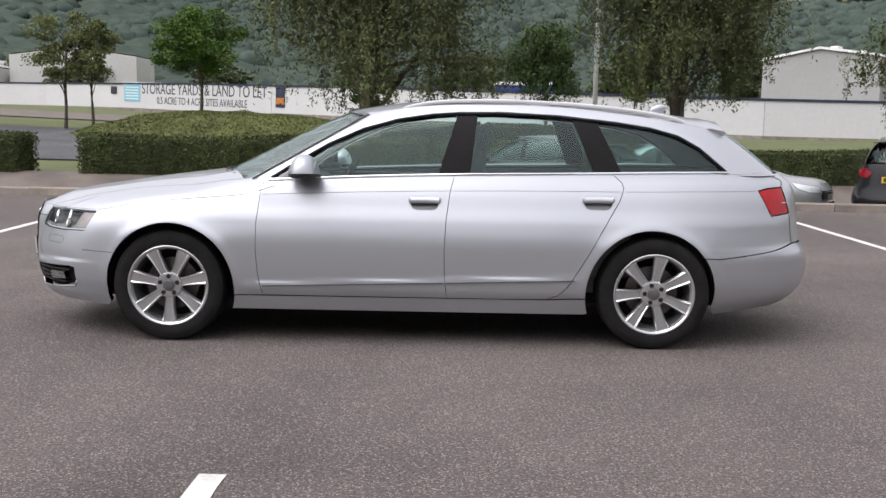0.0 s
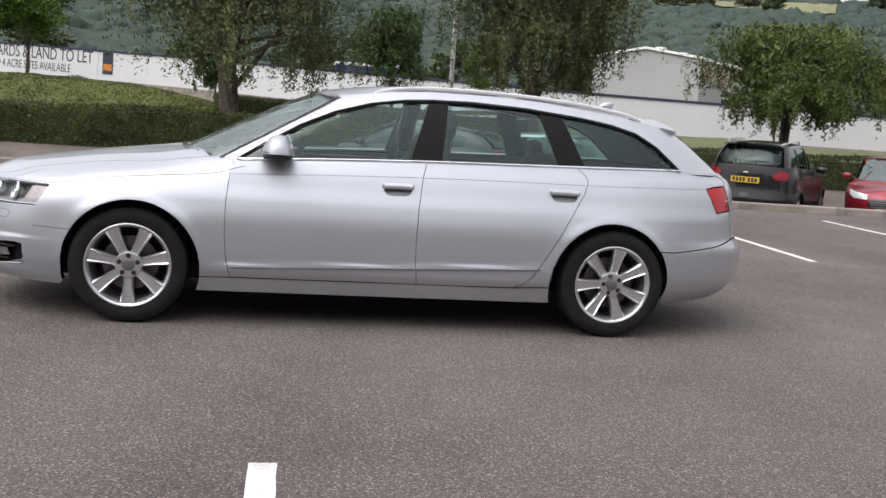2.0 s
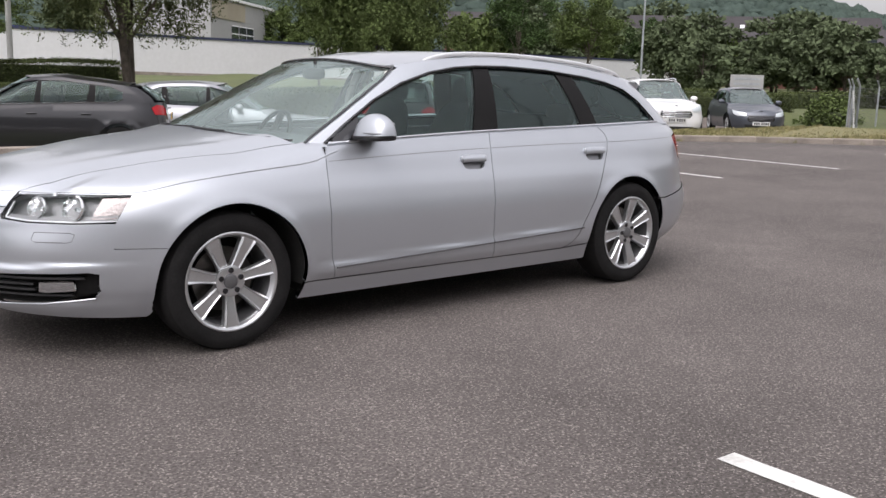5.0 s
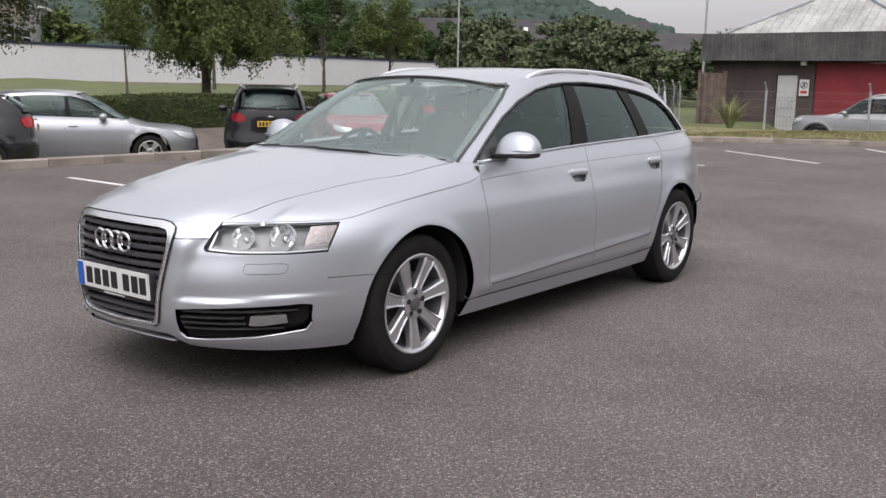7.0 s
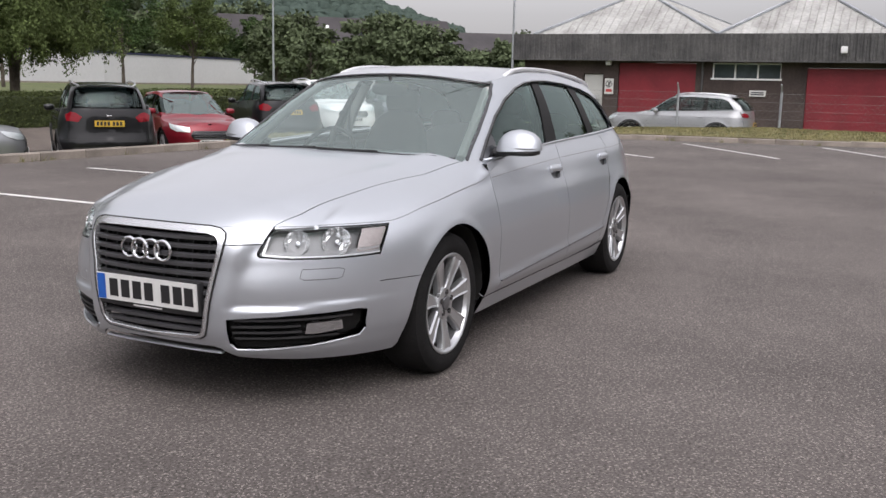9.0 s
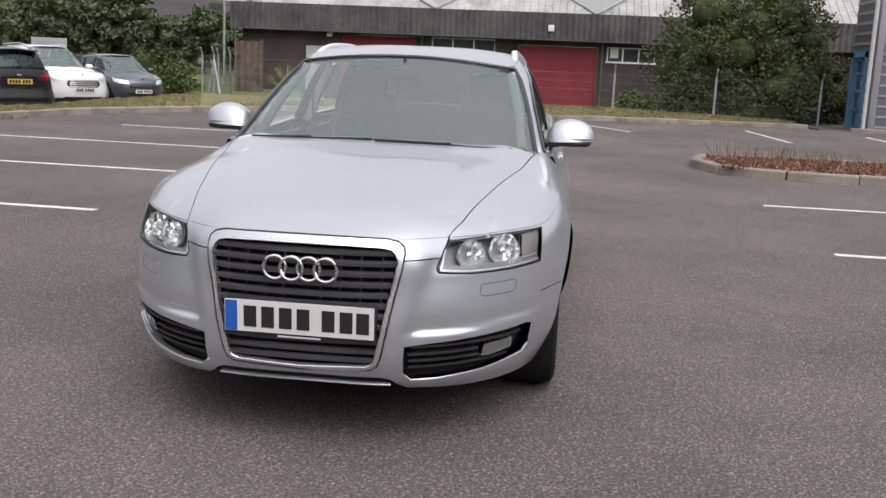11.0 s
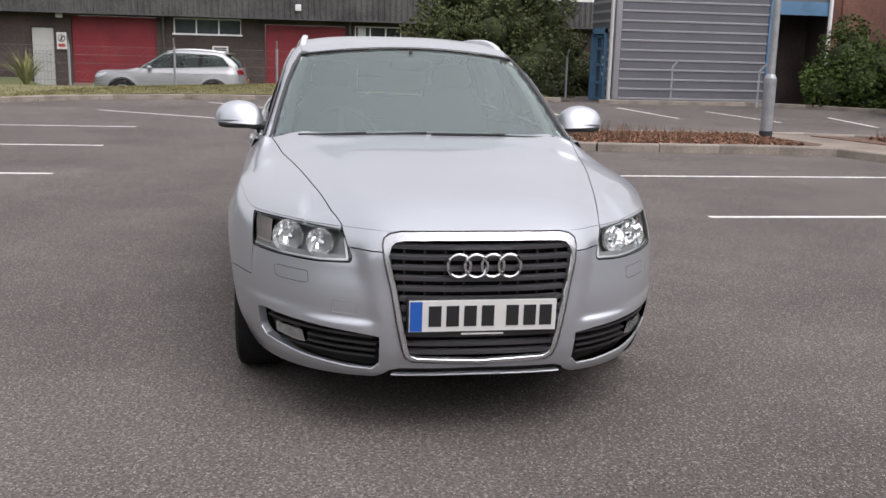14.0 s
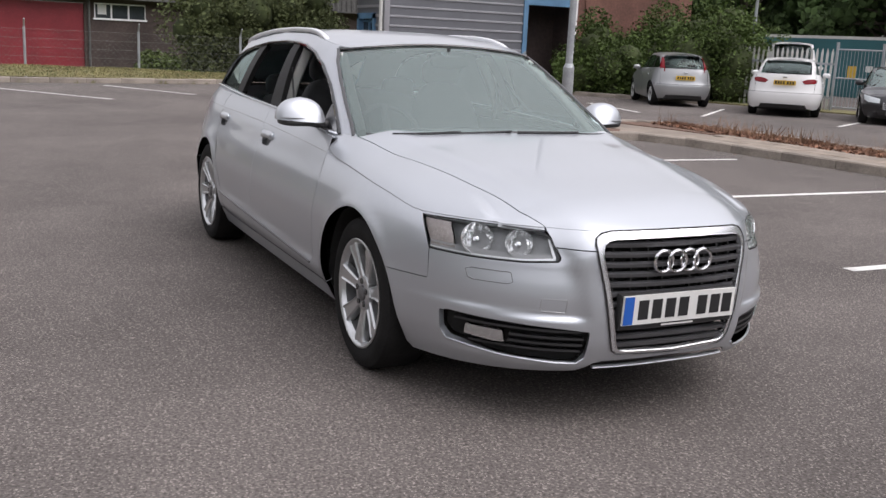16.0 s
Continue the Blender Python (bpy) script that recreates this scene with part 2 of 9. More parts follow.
M["grey_clad"] = mat("pale_grey_cladding", (0.36, 0.36, 0.355), 0.7, 0, 0.06, 0.2, 3)
M["tan"] = mat("tan_panel", (0.36, 0.32, 0.24), 0.8, 0, 0.1, 0.3)
# hill and canopy greens are greyed and blued to stand in for haze
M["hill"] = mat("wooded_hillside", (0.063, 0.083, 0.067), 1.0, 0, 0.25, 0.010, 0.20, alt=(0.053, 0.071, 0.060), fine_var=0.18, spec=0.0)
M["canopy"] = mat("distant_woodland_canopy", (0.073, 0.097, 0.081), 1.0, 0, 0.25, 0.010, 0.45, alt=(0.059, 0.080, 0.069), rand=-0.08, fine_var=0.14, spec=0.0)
M["field"] = mat("hill_pasture", (0.20, 0.21, 0.10), 1.0, 0, 0.2, 0.01, 0.1)
M["tyre"] = mat("tyre_rubber", (0.015, 0.0145, 0.0145), 0.8, 0, 0.25, 8, 80, 0.15, spec=0.15)
M["alloy"] = mat("silver_alloy", (0.60, 0.61, 0.62), 0.28, 0.85, 0.06, 6, 80, coat=0.4)
# alloy darkened in its colour for the shade behind the spokes
M["barrel"] = mat("dull_wheel_barrel", (0.16, 0.16, 0.165), 0.5, 0.5, 0.2, 8, 60)
M["lamp_house"] = mat("grey_lamp_housing", (0.25, 0.252, 0.257), 0.35, 0.3, 0.08, 12)
# body paint darkened to carry the shade in the handle recess
M["well"] = paint_mat("handle_well_paint", (0.24, 0.245, 0.255), 0.5, 0.45)
M["bright_trim"] = mat("bright_grille_trim", (0.66, 0.67, 0.69), 0.26, 0.8, 0.02, 4)
M["chrome"] = mat("chrome", (0.80, 0.81, 0.83), 0.08, 1.0, 0.02, 4)
M["rail"] = mat("pale_anodised_rail", (0.74, 0.75, 0.77), 0.35, 0.35, 0.03, 4)
M["satin"] = mat("satin_aluminium", (0.72, 0.73, 0.75), 0.28, 0.85, 0.03, 4)
M["plastic"] = mat("black_plastic", (0.024, 0.024, 0.025), 0.5, 0, 0.2, 10, 200, 0.1)
M["gloss_black"] = mat("gloss_black", (0.012, 0.012, 0.014), 0.12, 0, 0.1, 4, coat=0.6)
M["pillar"] = mat("dark_pillar_film", (0.012, 0.0115, 0.0115), 0.45, 0, 0.15, 4, spec=0.12)
M["slat"] = mat("grey_grille_slat", (0.085, 0.085, 0.09), 0.28, 0.4, 0.1, 6)
M["crease"] = paint_mat("silver_paint_edge", (0.42, 0.43, 0.45), 0.75, 0.30)
M["lamp_inner"] = mat("bright_lamp_housing", (0.80, 0.81, 0.82), 0.32, 0.45, 0.06, 12)
M["lamp_bowl"] = mat("faceted_lamp_bowl", (0.96, 0.965, 0.97), 0.08, 0.78, 0.03, 30, 60)
M["lamp_shelf"] = mat("satin_grey_lamp_shelf", (0.30, 0.302, 0.308), 0.4, 0.3, 0.06, 12)
M["under"] = mat("dark_underside", (0.016, 0.0155, 0.015), 0.95, 0, 0.3, 4)
M["disc"] = mat("brake_disc", (0.16, 0.15, 0.14), 0.4, 0.9, 0.2, 20)
M["interior"] = mat("grey_interior_trim", (0.15, 0.155, 0.16), 0.8, 0, 0.15, 5, 60)
M["seat"] = mat("dark_seat_cloth", (0.05, 0.052, 0.055), 0.9, 0, 0.2, 8, 150, 0.2)
M["lining"] = mat("pale_headlining", (0.46, 0.46, 0.44), 0.9, 0, 0.05, 4)
M["plate_white"] = mat("white_plate", (0.66, 0.66, 0.64), 0.35, 0, 0.03, 20)
M["plate_yellow"] = mat("yellow_plate", (0.58, 0.37, 0.04), 0.4, 0, 0.05, 20)
M["plate_blue"] = mat("blue_plate_band", (0.015, 0.10, 0.42), 0.4, 0, 0.05, 20)
M["black_bar"] = mat("black_characters", (0.015, 0.015, 0.016), 0.5, 0, 0.05)
M["lamp_red"] = mat("red_lamp_lens", (0.42, 0.008, 0.014), 0.10, 0, 0.08, 20, coat=0.15, spec=0.3)
M["lamp_dull"] = mat("dark_red_lamp_lens", (0.20, 0.006, 0.012), 0.12, 0, 0.15, 14, coat=0.2, spec=0.3)
M["lamp_amber"] = mat("pale_amber_lens", (0.46, 0.41, 0.395), 0.2, 0.6, 0.10, 60, 90, 0.25, 70)
M["lamp_grey"] = mat("lamp_bezel", (0.16, 0.16, 0.165), 0.3, 0.5, 0.1, 10)
M["reflector"] = mat("mirror_reflector", (0.85, 0.86, 0.88), 0.10, 1.0, 0.05, 30, 90, 0.5)
M["glass"] = glass_mat("tinted_glass", (0.56, 0.75, 0.71), 1.65)
M["screen"] = glass_mat("windscreen_glass", (0.86, 0.95, 0.93), 2.6, (0.81, 0.985, 0.955), 0.055)
M["privacy"] = glass_mat("dark_glass", (0.38, 0.45, 0.44), 1.5)
M["lens"] = glass_mat("clear_lens", (0.95, 0.96, 0.965), 1.2)
M["pane"] = mat("window_pane", (0.05, 0.06, 0.065), 0.08, 0, 0.2, 0.6, 4, coat=0.5)
for _n, _c, _me in (("car_black", (0.007, 0.007, 0.008), 0.0), ("car_red", (0.21, 0.012, 0.022), 0.3), ("car_dark_grey", (0.028, 0.028, 0.031), 0.4),
                    ("car_silver", (0.37, 0.38, 0.40), 0.6), ("car_white", (0.78, 0.78, 0.78), 0.0), ("car_grey", (0.10, 0.11, 0.13), 0.5), ("car_pale", (0.38, 0.39, 0.40), 0.55)):
    M[_n] = paint_mat(_n + "_paint", _c, _me, 0.35, 0.75, 0.2)


# ---- building blocks ----
def to_mesh(name, verts, faces, material=None, smooth=False, sharp=35):
    me = bpy.data.meshes.new(name)
    me.from_pydata([tuple(v) for v in verts], [], [tuple(f) for f in faces])
    if material is not None:
        me.materials.append(material)
    if smooth:
        me.shade_smooth()
        me.set_sharp_from_angle(angle=radians(sharp))
    return me


def thing(name, label, category, group="", at=None, kind=""):
    ob = new(name)
    ob.empty_display_size = 0.1
    if at is not None:
        ob.matrix_world = at
    return tagged(ob, label, category, group, kind)


def put(name, me, parent=None, label="", at=None):
    ob = new(name, me)
    if parent is not None:
        ob.parent = parent
    if at is not None:
        ob.matrix_basis = at
    if label:
        tagged(ob, label)
    return ob


def part(name, bm, material, parent=None, label="", smooth=True, sharp=35, at=None):
    me = bpy.data.meshes.new(name)
    bmesh.ops.recalc_face_normals(bm, faces=bm.faces)
    bm.to_mesh(me)
    bm.free()
    me.materials.append(material)
    if smooth:
        me.shade_smooth()
        me.set_sharp_from_angle(angle=radians(sharp))
    return put(name, me, parent, label, at)


def add_box(bm, x0, x1, y0, y1, z0, z1, bevel=0.0, m=None):
    r = bmesh.ops.create_cube(bm, size=1.0)
    vs = r["verts"]
    bmesh.ops.scale(bm, verts=vs, vec=(x1 - x0, y1 - y0, z1 - z0))
    bmesh.ops.translate(bm, verts=vs, vec=((x0 + x1) / 2, (y0 + y1) / 2, (z0 + z1) / 2))
    if bevel:
        es = list({e for v in vs for e in v.link_edges})
        r = bmesh.ops.bevel(bm, geom=es, offset=bevel, segments=2, affect="EDGES", profile=0.6)
        vs = list({v for f in r["faces"] for v in f.verts} | {v for v in vs if v.is_valid})
    if m is not None:
        bmesh.ops.transform(bm, matrix=m, verts=vs)
    return vs


def box(name, dims, material, parent=None, label="", bevel=0.0, at=None):
    bm = bmesh.new()
    add_box(bm, *dims, bevel)
    return part(name, bm, material, parent, label, bool(bevel), 40, at)


def add_tube(bm, p0, p1, r0, r1=None, n=10):
    r1 = r0 if r1 is None else r1
    p0, p1 = Vector(p0), Vector(p1)
    d = p1 - p0
    r = bmesh.ops.create_cone(bm, cap_ends=True, segments=n, radius1=r0, radius2=r1, depth=d.length)
    bmesh.ops.transform(bm, matrix=Matrix.Translation((p0 + p1) / 2) @ d.to_track_quat("Z", "Y").to_matrix().to_4x4(), verts=r["verts"])
    return r["verts"]


def tube(name, p0, p1, r, material, parent=None, label="", r1=None, n=12):
    bm = bmesh.new()
    add_tube(bm, p0, p1, r, r1, n)
    return part(name, bm, material, parent, label)


def sweep_mesh(pts, prof, up=(0, 0, 1), closed=False, cap=True):
    """Vertices and faces of a profile (side, up) carried along a line of points."""
    pts = [Vector(p) for p in pts]
    n, k = len(pts), len(prof)
    verts, faces = [], []
    up = Vector(up)
    for i, p in enumerate(pts):
        a = pts[i - 1] if (i or closed) else p
        b = pts[(i + 1) % n] if (i < n - 1 or closed) else p
        t = (b - a).normalized()
        s = t.cross(up).normalized()
        v = s.cross(t).normalized()
        verts += [p + s * q[0] + v * q[1] for q in prof]
    for i in range(n if closed else n - 1):
        j = (i + 1) % n
        for c in range(k):
            d = (c + 1) % k
            faces.append((i * k + c, i * k + d, j * k + d, j * k + c))
    if cap and not closed:
        faces.append(tuple(range(k))[::-1])
        faces.append(tuple((n - 1) * k + c for c in range(k)))
    return verts, faces


def sweep(name, pts, prof, material, parent=None, label="", up=(0, 0, 1), closed=False, sharp=40):
    v, f = sweep_mesh(pts, prof, up, closed)
    bm = bmesh.new()
    vs = [bm.verts.new(p) for p in v]
    for q in f:
        bm.faces.new([vs[i] for i in q])
    return part(name, bm, material, parent, label, True, sharp)


def oval(rx, ry, n=8, p=2.0):
    out = []
    for i in range(n):
        a = 2 * math.pi * i / n
        c, s = math.cos(a), math.sin(a)
        out.append((rx * math.copysign(abs(c) ** (2 / p), c), ry * math.copysign(abs(s) ** (2 / p), s)))
    return out


def blob_mesh(cx, cy, cz, rx, ry, rz, p=2.6, n=20, m=12, bend=None):
    """A rounded block (superellipsoid)."""
    verts, faces = [], []
    for j in range(m + 1):
        b = -math.pi / 2 + math.pi * j / m
        cb, sb = math.cos(b), math.sin(b)
        for i in range(n):
            a = 2 * math.pi * i / n
            f = lambda v: math.copysign(abs(v) ** (2 / p), v)
            q = [rx * f(cb) * f(math.cos(a)), ry * f(cb) * f(math.sin(a)), rz * f(sb)]
            if bend:
                q = bend(q)
            verts.append((cx + q[0], cy + q[1], cz + q[2]))
    for j in range(m):
        for i in range(n):
            faces.append((j * n + i, j * n + (i + 1) % n, (j + 1) * n + (i + 1) % n, (j + 1) * n + i))
    return verts, faces


def blob(name, c, r, material, parent=None, label="", p=2.6, n=20, m=12, bend=None, at=None):
    v, f = blob_mesh(*c, *r, p, n, m, bend)
    bm = bmesh.new()
    vs = [bm.verts.new(q) for q in v]
    for q in f:
        bm.faces.new([vs[i] for i in q])
    bmesh.ops.remove_doubles(bm, verts=bm.verts, dist=1e-5)
    return part(name, bm, material, parent, label, True, 60, at)


def lathe(name, prof, material, parent=None, label="", n=48, sharp=35, at=None):
    """A profile of (radius, y) turned round the y axis."""
    bm = bmesh.new()
    rings = []
    for r, y in prof:
        rings.append([bm.verts.new((r * math.cos(2 * math.pi * i / n), y, r * math.sin(2 * math.pi * i / n))) for i in range(n)])
    for a, b in zip(rings, rings[1:]):
        for i in range(n):
            bm.faces.new((a[i], a[(i + 1) % n], b[(i + 1) % n], b[i]))
    bmesh.ops.remove_doubles(bm, verts=bm.verts, dist=1e-6)
    return part(name, bm, material, parent, label, True, sharp, at)


def faceted_bowl(name, r, parent, at):
    """A lamp reflector: a shallow mirror bowl of upright facets in three tiers."""
    bm = bmesh.new()
    cols, tiers = 9, 4
    xs = np.linspace(-1, 1, cols + 1)
    grid = []
    for a in range(cols + 1):
        half = math.sqrt(max(0.02, 1 - xs[a] ** 2))
        row = []
        for b in range(tiers + 1):
            z = half * (-1 + 2 * b / tiers)
            # each facet leans its own way
            deep = 0.026 - 0.060 * (xs[a] ** 2 + z * z) + 0.0035 * ((a * 2 + b * 3) % 4 - 1.5)
            row.append(bm.verts.new((xs[a] * r * 0.995, deep, z * r)))
        grid.append(row)
    for i in range(cols):
        for j in range(tiers):
            bm.faces.new((grid[i][j], grid[i + 1][j], grid[i + 1][j + 1], grid[i][j + 1]))
    bmesh.ops.recalc_face_normals(bm, faces=bm.faces)
    return part(name, bm, M["lamp_bowl"], parent, "", False, 35, at)


def curve(pts, n=900):
    """A smooth run through (x, value) pairs, as a function of arrays."""
    x = np.array([p[0] for p in pts], float)
    y = np.array([p[1] for p in pts], float)
    h = np.diff(x)
    d = np.diff(y) / h
    m = np.zeros(len(x))
    m[0], m[-1] = d[0], d[-1]
    for i in range(1, len(x) - 1):
        if d[i - 1] * d[i] > 0:
            w1, w2 = 2 * h[i] + h[i - 1], h[i] + 2 * h[i - 1]
            m[i] = (w1 + w2) / (w1 / d[i - 1] + w2 / d[i])
    xs = np.linspace(x[0], x[-1], n)
    k = np.clip(np.searchsorted(x, xs) - 1, 0, len(h) - 1)
    t = (xs - x[k]) / h[k]
    ys = (2 * t**3 - 3 * t**2 + 1) * y[k] + (t**3 - 2 * t**2 + t) * h[k] * m[k] + (-2 * t**3 + 3 * t**2) * y[k + 1] + (t**3 - t**2) * h[k] * m[k + 1]
    return lambda v: np.interp(v, xs, ys)


# ---- ground ----
def ground_z(x, y):
    """The lie of the land: flat car park, a lower strip behind the kerb, a bank, then a slow rise to the hill."""
    x, y = np.asarray(x, float), np.asarray(y, float)
    drop = np.clip((y - 10.6) / 0.5, 0, 1) * np.clip((32 - x) / 4, 0, 1)
    z = -0.40 * drop
    bank = np.clip((y - 15.6) / 1.6, 0, 1) * np.clip((38 - x) / 8, 0, 1)
    z = z + bank * 0.45
    z = z + np.clip((y - 24) / 36, 0, 1) * 0.85 + np.clip((-x - 2) / 40, 0, 1) * np.clip((y - 24) / 60, 0, 1) * 2.2
    east = np.clip((x - 23.6) / 1.2, 0, 1) * np.clip((10.6 - y) / 0.5, 0, 1) * np.clip((y + 9) / 2, 0, 1)
    return z - 0.38 * east - 0.05


def build_ground():
    ax = np.unique(np.concatenate([np.linspace(-700, -60, 17), np.linspace(-60, 60, 81), np.linspace(60, 900, 22), np.linspace(17, 27, 11)]))
    ay = np.unique(np.concatenate([np.linspace(-500, -40, 14), np.linspace(-40, 70, 74), np.linspace(9.3, 18.5, 20), np.linspace(70, 900, 22)]))
    X, Y = np.meshgrid(ax, ay)
    Z = ground_z(X, Y)
    n = len(ax)
    v = np.stack([X.ravel(), Y.ravel(), Z.ravel()], 1)
    f = [(j * n + i, j * n + i + 1, (j + 1) * n + i + 1, (j + 1) * n + i) for j in range(len(ay) - 1) for i in range(n - 1)]
    return tagged(put("ground", to_mesh("ground", v, f, M["green"], True)), "uneven green grassland with trodden patches", "ground", kind="structure")


build_ground()


def sheet(name, pts, z, material, label, category, thick=0.3):
    """A flat sheet with a folded edge."""
    bm = bmesh.new()
    vs = [bm.verts.new((p[0], p[1], z)) for p in pts]
    bm.faces.new(vs)
    r = bmesh.ops.extrude_face_region(bm, geom=list(bm.faces))
    bmesh.ops.translate(bm, verts=[g for g in r["geom"] if isinstance(g, bmesh.types.BMVert)], vec=(0, 0, -thick))
    ob = part(name, bm, material, None, label, False)
    return tagged(ob, label, category, kind="structure")


def smooth_line(pts, step):
    """Points at even steps along a rounded run of corners."""
    p = [Vector((*q, 0)) for q in pts]
    out = []
    for i in range(len(p) - 1):
        a, b, c, d = p[max(0, i - 1)], p[i], p[i + 1], p[min(len(p) - 1, i + 2)]
        for k in range(12):
            t = k / 12
            out.append(0.5 * ((2 * b) + (c - a) * t + (2 * a - 5 * b + 4 * c - d) * t * t + (3 * b - a - 3 * c + d) * t**3))
    out.append(p[-1])
    res, acc = [out[0]], 0.0
    for u, v in zip(out, out[1:]):
        L = (v - u).length
        while acc + L >= step:
            k = (step - acc) / L
            u = u.lerp(v, k)
            res.append(u.copy())
            L = (v - u).length
            acc = 0.0
        acc += L
    return [(q.x, q.y) for q in res]


KERB = [(-40, 10.9), (-20, 10.6), (-8, 10.3), (0, 9.95), (6, 9.75), (10, 9.6), (13.2, 9.25), (15.5, 8.3), (17.6, 6.9), (19.4, 5.2), (20.3, 3.4), (20.7, 1.2), (21.3, -1.2), (22.0, -3.6), (22.5, -6.0), (22.6, -8.0)]
sheet("car_park", [(-90, 11.0), *KERB, (27.5, -8.1), (27.5, -20), (30, -30), (30, -80), (-90, -80)], 0.0, M["asphalt"], "worn grey asphalt car park with stone chips", "car park")
LOW_Z = lambda x: -0.40 + 0.16 * np.clip((x - 11.5) / 7.0, 0, 1)


def lower_car_park():
    """The lower bays, climbing a little to the east."""
    xs = np.concatenate([np.linspace(-90, 8, 12), np.linspace(10, 34, 25)])
    v = []
    for x in xs:
        z = float(LOW_Z(x))
        v += [(x, 10.15 + 0.03 * max(0, x - 10), z - 0.1), (x, 10.15 + 0.03 * max(0, x - 10), z), (x, 13.0, z), (x, 15.7, z)]
    f = [(i * 4 + c, (i + 1) * 4 + c, (i + 1) * 4 + c + 1, i * 4 + c + 1) for i in range(len(xs) - 1) for c in range(3)]
    tagged(put("lower_car_park", to_mesh("lower_car_park", v, f, M["asphalt"])), "lower strip of grey asphalt parking", "car park", kind="structure")


lower_car_park()


def paved_bank():
    """The sloping paved strip between the lower bays and the hedge."""
    xs, v = np.linspace(-60, 33, 60), []
    prof = [(15.55, -0.39), (15.75, -0.345), (16.4, -0.13), (17.0, 0.02), (17.35, 0.05)]
    for x in xs:
        v += [(x, y, z + 0.012 * noise.noise((x * 0.5, y, 0)) + (0.16 * float(np.clip((x - 11.5) / 7, 0, 1)) if y < 16 else 0)) for y, z in prof]
    k = len(prof)
    f = [(i * k + c, (i + 1) * k + c, (i + 1) * k + c + 1, i * k + c + 1) for i in range(len(xs) - 1) for c in range(k - 1)]
    tagged(put("pavement", to_mesh("pavement", v, f, M["paving_dull"], True)), "dull brown paved slope below the hedge", "pavement", kind="structure")


paved_bank()


def kerb_stones(name, line, label, width=0.14, height=0.11, length=0.9, base=0.0, deep=0.45):
    """A run of separate kerb stones with rounded top edges, each laid against the next."""
    root = thing(name, label, "kerb", kind="structure")
    made = []
    for k, (a, b) in enumerate(zip(line, line[1:])):
        L = math.hypot(b[0] - a[0], b[1] - a[1])
        me = next((m for l, m in made if abs(l - L) < 0.004), None)
        if me is None:
            bm = bmesh.new()
            h = L / 2 - 0.005
            prof = [(-width / 2, -deep), (width / 2, -deep), (width / 2, height - 0.02), (width / 2 - 0.02, height), (-width / 2 + 0.02, height), (-width / 2, height - 0.02)]
            vs = [[bm.verts.new((x, p[0], p[1])) for p in prof] for x in (-h, h)]
            for c in range(6):
                d = (c + 1) % 6
                bm.faces.new((vs[0][c], vs[0][d], vs[1][d], vs[1][c]))
            bm.faces.new(vs[0][::-1])
            bm.faces.new(vs[1])
            bmesh.ops.recalc_face_normals(bm, faces=bm.faces)
            me = bpy.data.meshes.new("kerb_stone")
            bm.to_mesh(me)
            bm.free()
            me.materials.append(M["kerb"])
            made.append((L, me))
        jz, ja = random.uniform(-0.006, 0.006), random.uniform(-0.5, 0.5)
        put("kerb_stone", me, root, at=pose((a[0] + b[0]) / 2, (a[1] + b[1]) / 2, base + jz, 0, 0, math.degrees(math.atan2(b[1] - a[1], b[0] - a[0])) + ja))
    return root


kerb_stones("kerb", smooth_line([(-30, 10.75), *KERB[1:]], 0.915), "weathered concrete kerb along the car park", 0.16, 0.13)
isl = [(9.25, -2.85), (8.6, -2.95), (8.2, -3.35), (8.0, -4.0), (7.85, -5.6), (7.72, -7.1), (7.6, -7.5), (7.2, -7.72), (6.2, -7.9), (3.3, -8.15), (-6, -8.6), (-26, -9.6)]
kerb_stones("kerb", smooth_line(isl, 0.915), "pale concrete kerb round a planted island", 0.15, 0.13)
isl_back = [(9.25, -2.85), (9.9, -2.9), (10.25, -3.3), (10.3, -4.2), (10.35, -7.6), (10.2, -9.0), (9.0, -9.9), (6.0, -10.2), (-6, -10.8), (-26, -11.8)]
kerb_stones("kerb", smooth_line(isl_back, 0.915), "pale concrete kerb round a planted island", 0.15, 0.13)
sheet("planting_bed", [(8.35, -3.4), (8.7, -3.0), (9.3, -2.93), (9.85, -3.0), (10.18, -3.4), (10.22, -4.3), (10.25, -7.2), (9.5, -7.55), (8.4, -7.75), (7.75, -7.25), (7.80, -6.6), (7.95, -5.6), (8.08, -4.1)], 0.09, M["soil"], "reddish bark mulch in a planted island", "planting bed", 0.2)
sheet("pavement", [(7.75, -7.25), (8.4, -7.75), (9.5, -7.55), (10.25, -7.2), (10.27, -7.7), (10.1, -9.0), (9.0, -9.8), (6.0, -10.1), (-6, -10.7), (-26, -11.7), (-26, -9.7), (-6, -8.7), (3.3, -8.25), (6.2, -7.98), (7.25, -7.8), (7.68, -7.5)], 0.10, M["paving"], "pale concrete footway beside the bays", "pavement", 0.2)
sheet("planting_bed", [(9.9, -8.4), (9.6, -9.2), (8.8, -9.6), (6.0, -9.95), (2.0, -10.2), (2.0, -9.4), (6.0, -9.15), (8.4, -8.75)], 0.115, M["soil"], "reddish bark mulch beside the footway", "planting bed", 0.05)


